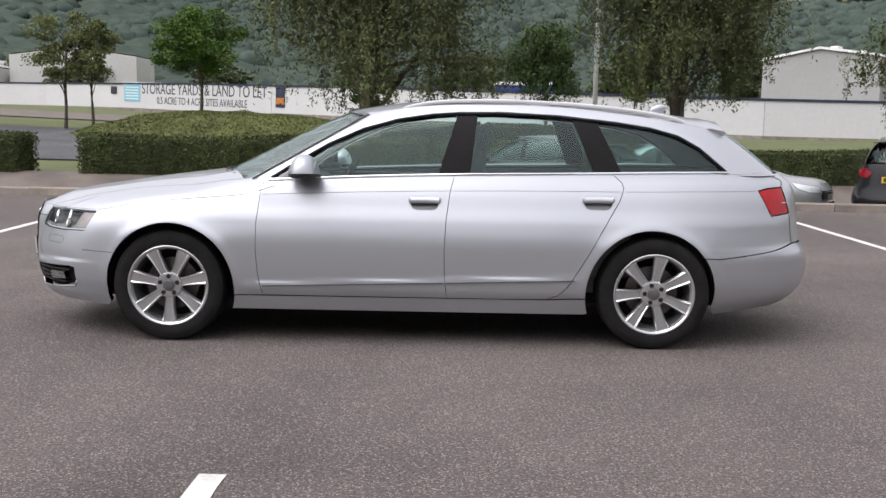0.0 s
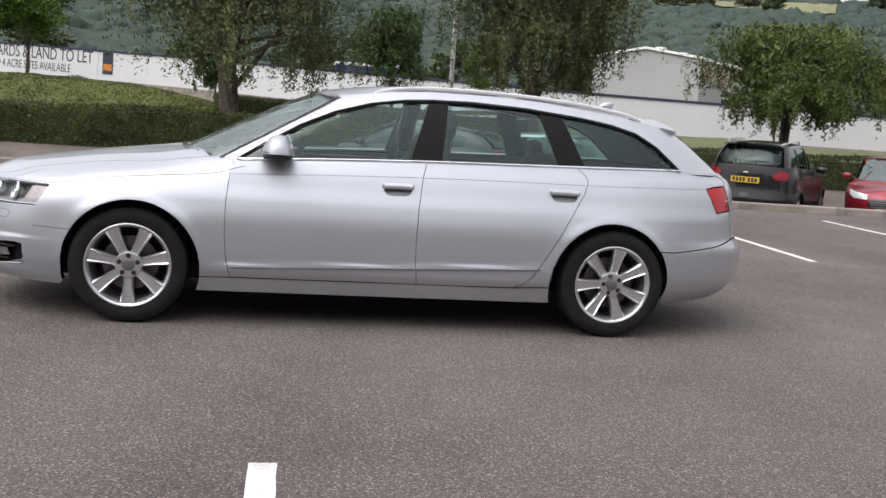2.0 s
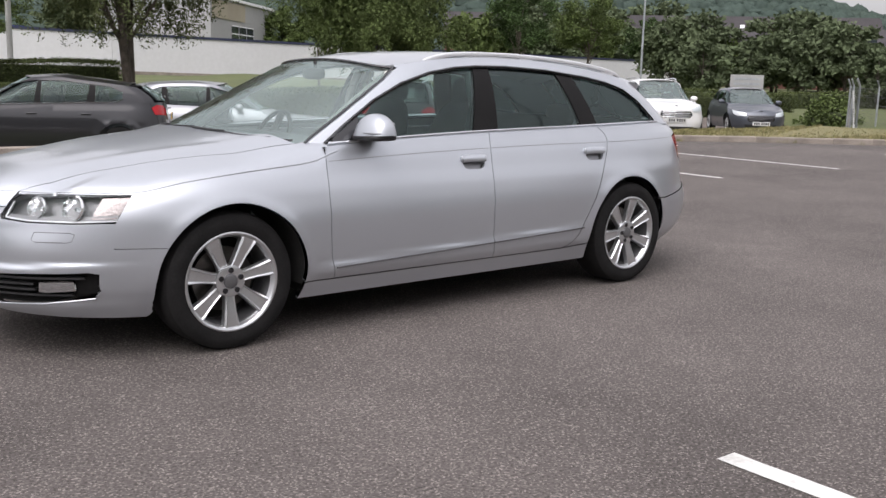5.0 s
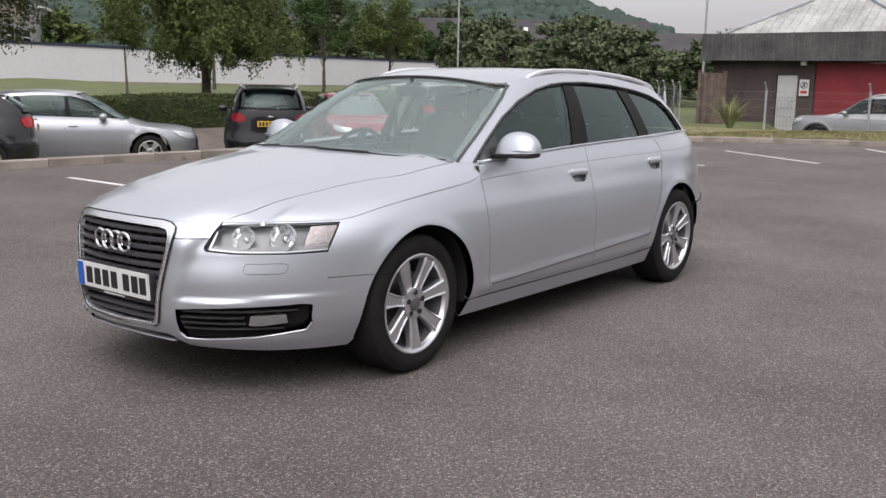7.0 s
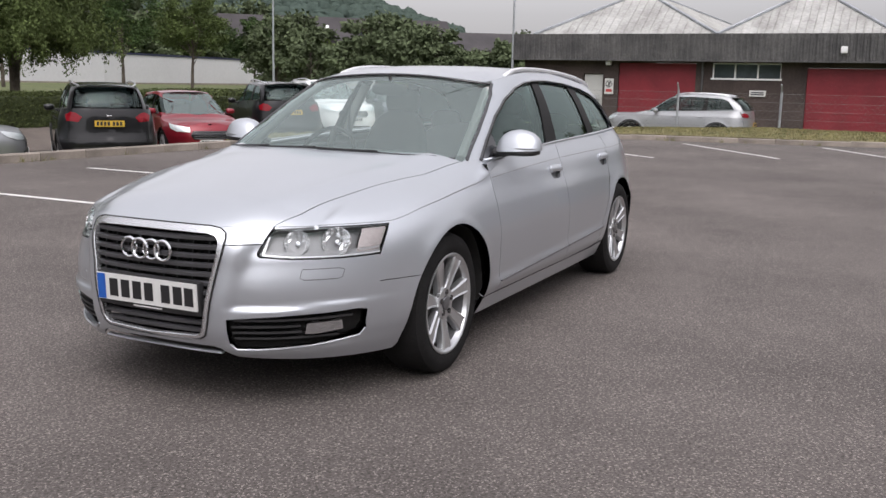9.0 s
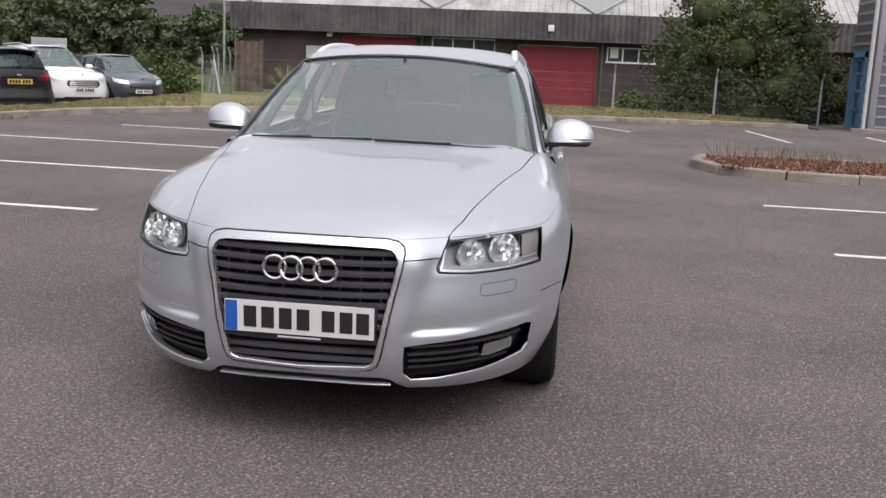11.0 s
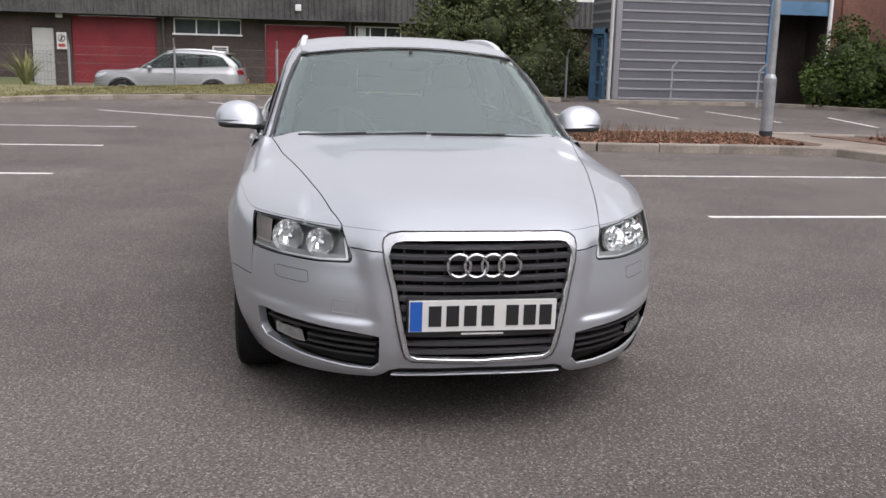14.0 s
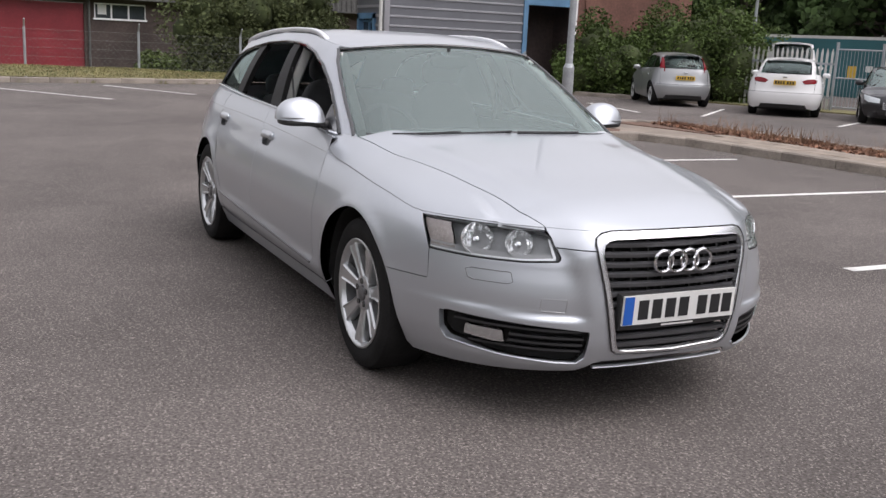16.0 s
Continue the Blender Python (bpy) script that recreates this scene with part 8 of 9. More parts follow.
def corrugated(name, y0, y1, z0, z1, x, depth, pitch, material, parent):
    """Trapezoid sheeting facing -x."""
    v, f = [], []
    n = int(abs(y1 - y0) / pitch)
    yy = []
    for i in range(n + 1):
        y = y0 + (y1 - y0) * i / n
        s = (y1 - y0) / n
        yy += [(y, 0), (y + s * 0.35, 0), (y + s * 0.5, depth), (y + s * 0.85, depth)]
    for y, d in yy:
        v += [(x - d, y, z0), (x - d, y, z1)]
    f = [(2 * i, 2 * i + 1, 2 * i + 3, 2 * i + 2) for i in range(len(yy) - 1)]
    return put(name, to_mesh(name, v, f, material), parent)


def brick_works():
    """Low brick works with corrugated fascia and hipped pale roofs."""
    b = thing("works_building", "low brown brick works with red shutters and pale roofs", "building")
    X, zg, zf, zt = 36.0, -0.5, 2.56, 3.62
    cuts = [(10.43, 9.55, 1.95), (8.88, 5.58, 2.44), (1.22, -2.10, 2.30)]
    wins = [(4.90, 2.20, 1.85, 2.46), (-2.48, -4.45, 1.76, 2.34), (-9.2, -11.4, 1.7, 2.3)]
    ys = [13.2]
    # wall between the openings
    spans, y = [], 13.2
    ops = sorted([(c[0], c[1], zg, c[2]) for c in cuts] + [(w[0], w[1], w[2], w[3]) for w in wins], reverse=True)
    bm = bmesh.new()
    for t, u, lo, hi in ops:
        add_box(bm, X, X + 0.3, t, y, zg, zf + 0.1)
        if lo > zg:
            add_box(bm, X, X + 0.3, u, t, zg, lo)
        add_box(bm, X, X + 0.3, u, t, hi, zf + 0.1)
        y = u
    add_box(bm, X, X + 0.3, -26, y, zg, zf + 0.1)
    add_box(bm, X + 0.3, 62, 12.9, 13.2, zg, zf + 0.1)
    part("wall", bm, M["brick"], b, "dark brown brick wall", False)
    corrugated("fascia", 13.55, -26, zf, zt, X - 0.45, 0.05, 0.24, M["fascia"], b)
    bm = bmesh.new()
    add_box(bm, X - 0.40, X + 0.1, -26, 13.5, zf - 0.03, zf)
    add_box(bm, X - 0.46, 62, 13.5, 13.6, zf, zt)
    add_box(bm, X - 0.52, X - 0.30, -26, 13.6, zf - 0.06, zf)
    part("soffit", bm, M["fascia"], b, "", False)
    box("flat_roof", (X - 0.35, 62, -26, 13.5, zt - 0.2, zt - 0.12), M["fascia"], b)
    for k, (ya, yb) in enumerate(((12.7, 4.75), (4.75, -1.95), (-1.95, -8.7), (-8.7, -15.4))):
        ym, h = (ya + yb) / 2, 2.05
        v = [(X - 0.3, ya, zt - 0.05), (X - 0.3, yb, zt - 0.05), (X + 3.2, ym, zt + h), (62, ya, zt - 0.05), (62, yb, zt - 0.05), (62, ym, zt + h)]
        f = [(0, 2, 1), (0, 3, 5, 2), (1, 2, 5, 4)]
        r = put("roof", to_mesh("roof", v, f, M["roof_sheet"]), b, "pale weathered sheet roof")
        # ribs of the sheeting
        bm = bmesh.new()
        for i in range(1, 22):
            t = i / 22
            y_ = ya + (yb - ya) * t
            k2 = 1 - abs(2 * t - 1)
            add_tube(bm, (X - 0.3, y_, zt - 0.03), (X - 0.3 + 3.5 * k2, y_, zt - 0.03 + (h + 0.05) * k2), 0.022, None, 4)
        for s, ye in ((1, ya), (-1, yb)):
            for i in range(0, 40):
                x_ = X + 0.3 + i * 0.33
                lim = min(1.0, (x_ - (X - 0.3)) / 3.5)
                add_tube(bm, (x_, ye, zt - 0.03), (x_, ye + (ym - ye) * lim, zt - 0.03 + (h + 0.04) * lim), 0.022, None, 4)
        part("sheet_ribs", bm, M["roof_sheet"], r, "", False)
        bm = bmesh.new()
        add_tube(bm, (X - 0.3, ya, zt), (X + 3.2, ym, zt + h + 0.03), 0.07, None, 6)
        add_tube(bm, (X - 0.3, yb, zt), (X + 3.2, ym, zt + h + 0.03), 0.07, None, 6)
        add_tube(bm, (X + 3.2, ym, zt + h + 0.03), (62, ym, zt + h + 0.03), 0.07, None, 6)
        part("ridge_cap", bm, M["grey_metal"], r)
    # shutters with ribs
    for t, u, hi in cuts[1:]:
        sh = box("shutter", (X + 0.12, X + 0.18, u + 0.01, t - 0.01, zg + 0.25, hi - 0.01), M["red_door"], b, "dark red steel shutter")
        for k in range(11):
            z = zg + 0.35 + k * (hi - zg - 0.4) / 11
            box("rib", (X + 0.105, X + 0.12, u + 0.02, t - 0.02, z, z + 0.03), M["red_door"], sh)
        box("threshold", (X - 0.25, X + 0.1, u, t, zg, zg + 0.26), M["paving"], b, "pale concrete threshold")
    t, u, hi = cuts[0]
    dr = box("door", (X + 0.08, X + 0.13, u + 0.03, t - 0.03, zg + 0.02, hi - 0.03), M["offwhite"], b, "pale grey steel door")
    tube("door_handle", (X + 0.03, u + 0.12, 0.85), (X + 0.03, u + 0.24, 0.85), 0.015, M["dark_metal"], dr)
    gt = thing("gate_panel", "", "")
    gt.parent = b
    for k in range(5):
        tube("bar", (X - 0.1, u + 0.15 + 0.14 * k, zg), (X - 0.1, u + 0.15 + 0.14 * k, 1.05), 0.012, M["grey_metal"], gt, n=6)
    for z in (0.2, 0.6, 1.0):
        tube("bar", (X - 0.1, u + 0.1, z), (X - 0.1, u + 0.75, z), 0.012, M["grey_metal"], gt, n=6)
    for t, u, lo, hi in wins:
        wd = thing("window", "", "")
        wd.parent = b
        box("sill", (X - 0.05, X + 0.2, u - 0.05, t + 0.05, lo - 0.07, lo), M["white_paint"], wd)
        n = 3
        for k in range(n):
            a0, a1 = u + (t - u) * k / n, u + (t - u) * (k + 1) / n
            box("pane", (X + 0.10, X + 0.11, a0, a1, lo, hi), M["pane"], wd)
            box("mullion", (X + 0.04, X + 0.10, a0 - 0.03, a0 + 0.03, lo, hi), M["white_paint"], wd)
        box("mullion", (X + 0.04, X + 0.10, t - 0.05, t + 0.01, lo, hi), M["white_paint"], wd)
        box("head", (X + 0.04, X + 0.10, u, t, hi - 0.05, hi), M["white_paint"], wd)
    box("notice", (X + 0.08, X + 0.1, -2.95, -2.62, 1.9, 2.28), M["plate_white"], b, "paper notice inside the window")
    for y_ in (9.3, -0.12):
        box("flood_lamp", (X - 0.2 if y_ > 0 else X - 0.62, X if y_ > 0 else X - 0.45, y_ - 0.12, y_ + 0.12, 2.32 if y_ > 0 else 2.86, 2.5 if y_ > 0 else 3.12), M["white_paint"], b, "", 0.03)
        tube("lamp_bracket", (X - 0.5, y_, 2.4 if y_ > 0 else 3.1), (X - 0.3, y_, 2.56 if y_ > 0 else 3.3), 0.02, M["grey_metal"], b)
    tube("downpipe", (X - 0.06, 5.3, zg), (X - 0.06, 5.3, zf), 0.05, M["fascia"], b)
    tube("downpipe", (X - 0.06, -2.28, zg), (X - 0.06, -2.28, zf), 0.05, M["fascia"], b)
    s = thing("warning_sign", "white warning sign with a red ring", "sign", "", pose(X - 0.06, 9.25, 1.42))
    box("sign_plate", (-0.02, 0.02, -0.19, 0.19, -0.33, 0.33), M["plate_white"], s)
    bm = bmesh.new()
    n = 28
    for k in range(n):
        a0, a1 = 2 * math.pi * k / n, 2 * math.pi * (k + 1) / n
        add_tube(bm, (-0.03, 0.13 * math.cos(a0), 0.10 + 0.13 * math.sin(a0)), (-0.03, 0.13 * math.cos(a1), 0.10 + 0.13 * math.sin(a1)), 0.016, None, 4)
    add_tube(bm, (-0.03, -0.09, 0.19), (-0.03, 0.09, 0.01), 0.014, None, 4)
    part("ring", bm, M["black_text"], s, "ring with a bar")
    box("mark", (-0.03, -0.022, -0.03, 0.03, 0.02, 0.18), M["black_text"], s)
    box("text_bar", (-0.03, -0.022, -0.13, 0.13, -0.24, -0.12), mat("sign_red", (0.4, 0.03, 0.03), 0.6), s)
    n2 = thing("notice_board", "small pale notice fixed to the brick wall", "sign", "", pose(X - 0.04, 3.05, 1.25))
    box("board", (-0.02, 0.02, -0.32, 0.32, -0.12, 0.12), M["plate_white"], n2)
    box("text_bar", (-0.026, -0.021, -0.25, 0.25, 0.01, 0.06), M["black_text"], n2)
    box("text_bar", (-0.026, -0.021, -0.25, 0.25, -0.07, -0.02), M["black_text"], n2)
    return b


brick_works()


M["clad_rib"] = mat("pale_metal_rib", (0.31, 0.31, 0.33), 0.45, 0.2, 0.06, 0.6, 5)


def clad_building():
    """Grey metal-clad unit with ribs, a blue door and an open entrance."""
    b = thing("clad_building", "grey metal-clad unit with horizontal ribs and blue frames", "building")
    X, y0, y1, H = 22.5, -9.25, -14.1, 6.2
    box("wall", (X, X + 0.3, y1, y0, -0.1, H), M["clad"], b, "grey metal cladding")
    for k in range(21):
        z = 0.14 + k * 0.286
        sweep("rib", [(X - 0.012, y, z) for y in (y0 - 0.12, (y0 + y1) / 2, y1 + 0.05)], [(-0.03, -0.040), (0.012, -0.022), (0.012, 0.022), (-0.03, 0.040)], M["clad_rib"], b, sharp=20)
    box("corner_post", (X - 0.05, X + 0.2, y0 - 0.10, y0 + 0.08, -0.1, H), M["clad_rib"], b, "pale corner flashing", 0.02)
    tube("downpipe", (X - 0.10, y0 + 0.22, 0), (X - 0.10, y0 + 0.22, H), 0.055, M["offwhite"], b)
    # receding flank with the door
    box("side_wall", (X + 0.3, 24.75, y0 - 0.25, y0 + 0.05, 2.15, H), M["clad"], b)
    box("side_wall", (X + 0.3, X + 0.75, y0 - 0.25, y0 + 0.05, -0.1, 2.15), M["clad"], b)
    box("side_wall", (X + 2.05, 24.75, y0 - 0.25, y0 + 0.05, -0.1, 2.15), M["clad"], b)
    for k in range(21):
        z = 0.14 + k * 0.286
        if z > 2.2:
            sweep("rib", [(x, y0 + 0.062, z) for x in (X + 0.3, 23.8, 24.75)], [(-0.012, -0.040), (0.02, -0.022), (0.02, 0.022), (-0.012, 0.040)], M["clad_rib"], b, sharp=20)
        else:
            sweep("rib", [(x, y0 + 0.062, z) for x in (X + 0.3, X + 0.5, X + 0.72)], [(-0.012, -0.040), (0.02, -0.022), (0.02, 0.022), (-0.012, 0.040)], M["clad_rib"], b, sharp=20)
    for x in (X + 0.75, X + 2.05):
        box("blue_post", (x - 0.07, x + 0.07, y0 - 0.2, y0 + 0.12, -0.1, 2.2), M["blue_frame"], b, "blue steel post")
    box("blue_head", (X + 0.68, X + 2.12, y0 - 0.2, y0 + 0.12, 2.05, 2.22), M["blue_frame"], b, "blue steel lintel")
    dr = box("door", (X + 0.82, X + 1.98, y0 - 0.12, y0 - 0.06, 0.02, 2.05), M["pane"], b, "glazed blue door")
    for z in (0.05, 0.55, 1.1, 1.6, 1.98):
        box("rail", (X + 0.82, X + 1.98, y0 - 0.06, y0 + 0.0, z - 0.04, z + 0.04), M["blue_frame"], dr)
    box("stile", (X + 1.36, X + 1.44, y0 - 0.06, y0 + 0.0, 0.02, 2.05), M["blue_frame"], dr)
    for z, h in ((1.28, 0.10), (1.08, 0.07), (0.78, 0.09)):
        box("notice", (X + 0.95, X + 1.27, y0 + 0.0, y0 + 0.008, z, z + h), M["plate_white"], dr)
    # open entrance
    box("blue_post", (X - 0.05, X + 0.25, y1 - 0.10, y1 + 0.06, -0.1, H), M["blue_frame"], b, "blue steel post")
    box("blue_beam", (X - 0.03, X + 0.3, -16.1, y1 - 0.10, 2.75, 3.15), M["blue_frame"], b, "blue steel beam")
    box("upper_wall", (X + 0.02, X + 0.3, -16.1, y1 - 0.10, 3.15, H), M["clad"], b)
    box("recess_back", (X + 1.4, X + 1.6, -16.3, y1, -0.1, H), M["brick"], b)
    box("recess_side", (X + 0.3, X + 2.7, y1 - 0.05, y1 + 0.1, -0.1, H), M["brick_red"], b)
    box("recess_side", (X + 0.3, X + 2.7, -16.3, -16.1, -0.1, H), M["brick"], b)
    box("recess_roof", (X + 0.3, X + 2.7, -16.2, y1, 3.1, 3.2), M["dark_metal"], b)
    tube("downpipe", (X - 0.08, -16.0, 0), (X - 0.08, -16.0, H), 0.06, M["white_paint"], b)
    box("brick_wall", (X, X + 0.3, -20.9, -16.1, -0.1, H), M["brick_red"], b, "red-brown brick wall")
    box("brick_pier", (X - 0.05, X, -17.4, -16.4, -0.1, H), M["brick_red"], b)
    sg = thing("wall_sign", "white and green sign high on the cladding", "sign", "", pose(X - 0.05, -10.3, 3.62))
    box("sign_board", (-0.02, 0.02, -0.62, 0.62, -0.38, 0.5), M["plate_white"], sg)
    box("green_band", (-0.026, -0.021, -0.62, 0.62, -0.38, -0.20), mat("sign_green", (0.04, 0.30, 0.20), 0.5), sg)
    box("text_bar", (-0.026, -0.021, -0.45, 0.45, 0.05, 0.32), M["black_text"], sg)
    return b


clad_building()
kerb_stones("kerb", smooth_line([(22.0, -8.6), (21.95, -11.0), (21.8, -13.6), (20.6, -14.9), (18.4, -16.4), (16.6, -17.6)], 0.915), "brownish kerb at the foot of the cladding", 0.2, 0.12)


M["fence_wire"] = mat("dull_fence_wire", (0.16, 0.165, 0.16), 0.7, 0.2, 0.2, 3)


def wire_fence(label, posts, z0, h, brace=()):
    f = thing("wire_fence", label, "fence")
    for p in posts:
        ps = tube("post", (p[0], p[1], z0), (p[0], p[1], z0 + h), 0.035, M["grey_metal"], f, n=8)
        tube("cranked_top", (p[0], p[1], z0 + h), (p[0] - 0.18, p[1], z0 + h + 0.22), 0.025, M["grey_metal"], ps, n=6)
    for a, b in zip(posts, posts[1:]):
        for k in range(7):
            z = z0 + 0.1 + (h - 0.15) * k / 6
            tube("wire", (a[0], a[1], z), (b[0], b[1], z), 0.003, M["fence_wire"], f, n=4)
        bm = bmesh.new()
        L = math.hypot(b[0] - a[0], b[1] - a[1])
        n = int(L / 0.16)
        for i in range(-5, n):
            for s in (1, -1):
                x0_, x1_ = i * 0.16, i * 0.16 + (h - 0.15)
                z0_, z1_ = z0 + 0.1, z0 + h - 0.05
                if s < 0:
                    z0_, z1_ = z1_, z0_
                c0, c1 = max(0, x0_), min(L, x1_)
                if c1 - c0 < 0.05:
                    continue
                w0, w1 = (c0 - x0_) / (x1_ - x0_), (c1 - x0_) / (x1_ - x0_)
                pa = (a[0] + (b[0] - a[0]) * c0 / L, a[1] + (b[1] - a[1]) * c0 / L, z0_ + (z1_ - z0_) * w0)
                pb = (a[0] + (b[0] - a[0]) * c1 / L, a[1] + (b[1] - a[1]) * c1 / L, z0_ + (z1_ - z0_) * w1)
                add_tube(bm, pa, pb, 0.0014, None, 3)
        part("wire_mesh", bm, M["fence_wire"], f, "fine diamond wire mesh", False)
    for p, q in brace:
        tube("brace", p, q, 0.03, M["offwhite"], f, n=8)
    return f


wire_fence("galvanised wire fence on posts beside the works yard", [(24.45, 9.7), (24.4, 6.7), (24.35, 3.72), (24.3, 0.74), (24.3, -2.3), (24.4, -5.3), (24.7, -8.4)], -0.3, 1.62)
wire_fence("old wire fence with pale braces at the corner", [(24.45, 9.7), (26.65, 11.05), (28.6, 12.2), (31.6, 12.7)], -0.4, 1.75,
           [((26.65, 11.05, 1.2), (25.9, 10.5, -0.3)), ((26.65, 11.05, 1.2), (27.6, 11.65, -0.3))])


def timber_screen():
    f = thing("timber_screen", "weathered close-boarded timber screen", "fence", "", pose(32.4, 12.0, -0.45, 0, 0, 0))
    for k in range(7):
        box("board", (0.0, 0.03, -0.75 + 0.14 * k, -0.62 + 0.14 * k, 0, 2.35 + 0.02 * (k % 3)), M["wood"], f)
    for y in (-0.78, 0.24):
        box("post", (-0.06, 0.06, y - 0.06, y + 0.06, 0, 2.45), M["wood"], f)


timber_screen()


def lamp_post(label, at, h, arm=0.0, r=0.06, steel=None, base=True):
    p = thing("lamp_post", label, "lamp post", "", at)
    steel = steel or M["grey_metal"]
    if base:
        tube("base_sleeve", (0, 0, -0.1), (0, 0, 0.13), r * 1.75, M["dark_metal"], p, n=16)
        tube("lower_shaft", (0, 0, 0.1), (0, 0, 1.0), r * 1.6, steel, p, n=16, r1=r * 1.6)
        tube("collar", (0, 0, 1.0), (0, 0, 1.07), r * 1.55, steel, p, n=16, r1=r * 1.05)
    tube("shaft", (0, 0, -0.1 if not base else 1.04), (0, 0, h), r, steel, p, n=14, r1=r * 0.7)
    for s in ((-1, 1) if arm else ()):
        tube("arm", (0, 0, h - 0.02), (0, s * arm, h + 0.08), 0.03, steel, p)
        blob("lantern", (0, s * (arm + 0.2), h + 0.08), (0.12, 0.28, 0.06), steel, p, "", 2.6, 12, 8)
    return p


lamp_post("grey steel lamp post in the planted island", pose(9.58, -7.39, 0.08, 0, 0, 20), 8.0, 1.0, 0.063)
lamp_post("pale concrete lamp post behind the hedge", pose(4.6, 24.1, 0), 8.5, 0.6, 0.085, M["offwhite"], False)
lamp_post("tall wooden pole beside the far trees", pose(31.1, 23.4, 0), 5.2, 0.0, 0.055, M["grey_metal"], False)
lamp_post("twin-armed lamp post beside the works", pose(41.5, 16.0, -0.4), 6.4, 0.7, 0.07, None, False)
lamp_post("slim grey lamp post behind the palisade", pose(18.8, -20.4, 0), 8.0, 0.0, 0.06, None, False)

sb = thing("sign_board", "pale grey sign board on posts beyond the parked cars", "sign", "", pose(44.8, 27.0, -0.15, 0, 0, -57))
box("board", (-0.9, 0.9, -0.04, 0.04, 0.95, 2.0), M["grey_clad"], sb)
for k in range(3):
    box("text_bar", (-0.7, 0.7, -0.050, -0.041, 1.15 + 0.28 * k, 1.27 + 0.28 * k), M["grey_metal"], sb)
for x in (-0.75, 0.75):
    tube("post", (x, 0, -0.2), (x, 0, 1.0), 0.05, M["grey_metal"], sb)


def palisade():
    f = thing("palisade_fence", "pale galvanised palisade fence with pointed pales", "fence")
    v = [(-0.035, 0, 0), (0.035, 0, 0), (0.035, 0, 1.62), (0, 0, 1.75), (-0.035, 0, 1.62), (-0.035, 0.012, 0), (0.035, 0.012, 0), (0.035, 0.012, 1.62), (0, 0.012, 1.75), (-0.035, 0.012, 1.62)]
    me = to_mesh("pale", v, [(0, 1, 2, 3, 4), (9, 8, 7, 6, 5), (0, 5, 6, 1), (1, 6, 7, 2), (2, 7, 8, 3), (3, 8, 9, 4), (4, 9, 5, 0)], M["offwhite"])
    for a, b in (((20.4, -18.4), (15.2, -20.13)), ((13.9, -20.58), (6.0, -23.4))):
        L = math.hypot(b[0] - a[0], b[1] - a[1])
        ang = math.degrees(math.atan2(b[1] - a[1], b[0] - a[0]))
        n = int(L / 0.15)
        for k in range(n):
            t = (k + 0.5) / n
            put("pale", me, f, at=pose(a[0] + (b[0] - a[0]) * t, a[1] + (b[1] - a[1]) * t, 0.02, 0, 0, ang))
        for z in (0.35, 1.3):
            prism("rail", a, b, 0, 0, z, z + 0.06, 0.05, M["grey_metal"], f)


palisade()


def mesh_gate():
    """A steel-framed mesh gate between two posts."""
    g = thing("mesh_gate", "grey steel mesh gate in the palisade fence", "gate", "", pose(15.15, -20.15, 0, 0, 0, math.degrees(math.atan2(-0.45, -1.3))))
    for x in (0.0, 1.3):
        tube("post", (x, 0, -0.1), (x, 0, 1.95), 0.045, M["grey_metal"], g, n=8)
    for z in (0.12, 0.95, 1.75):
        tube("rail", (0.05, 0, z), (1.25, 0, z), 0.022, M["grey_metal"], g, n=6)
    for k in range(12):
        tube("bar", (0.12 + 0.097 * k, 0, 0.12), (0.12 + 0.097 * k, 0, 1.75), 0.008, M["grey_metal"], g, n=5)
    box("notice", (0.35, 0.60, 0.012, 0.022, 0.95, 1.30), M["plate_yellow"], g, "small yellow notice")
    box("notice", (0.85, 1.05, 0.012, 0.022, 1.15, 1.32), M["plate_white"], g, "small white notice")


mesh_gate()
sheet("grass_verge", [(20.3, -17.3), (14.3, -19.3), (6.0, -22.3), (6.0, -23.9), (14.4, -20.95), (20.5, -18.9)], 0.03, M["grass"], "dry grass strip at the foot of the palisade", "grass verge", 0.1)

yard = thing("storage_shed", "long teal sheet-clad shed behind the palisade", "building", "", pose(26.1, -33.6, -0.3, 0, 0, 38))
corr = corrugated("wall", -14, 14, 0, 2.62, 0, 0.05, 0.4, M["teal"], yard)
corr.matrix_basis = pose(0, 0, 0, 0, 0, 70)
box("roof_edge", (-0.25, 4, -14.1, 14.1, 2.62, 2.74), M["offwhite"], yard, "", 0.0, pose(0, 0, 0, 0, 0, 70))
box("body", (0.06, 4, -14, 14, 0, 2.62), M["teal"], yard, "", 0.0, pose(0, 0, 0, 0, 0, 70))
van = parked_car("panel_van", "white panel van behind the palisade fence", "van", M["car_white"], (18.3, -21.6), 135, L=4.6, W=1.8, H=1.95, wb=2.8, nose_z=0.95, cowl=(-1.1, 1.15), belt=(1.1, 1.2), roof_end=2.0, wheel=0.33, screen_top=-0.55, dlo_end=0.9)
dg = thing("yellow_machine", "small yellow site machine behind the fence", "machine", "", pose(14.1, -22.9, 0, 0, 0, 30))
yel = mat("yellow_machine_paint", (0.62, 0.36, 0.03), 0.5, 0, 0.15, 3)
blob("body", (0, 0, 0.85), (0.9, 0.6, 0.35), yel, dg, "", 4.0)
box("cab", (-0.3, 0.45, -0.5, 0.5, 1.15, 1.45), M["dark_metal"], dg, "", 0.05)
box("roof", (-0.4, 0.55, -0.6, 0.6, 1.42, 1.5), yel, dg, "", 0.03)
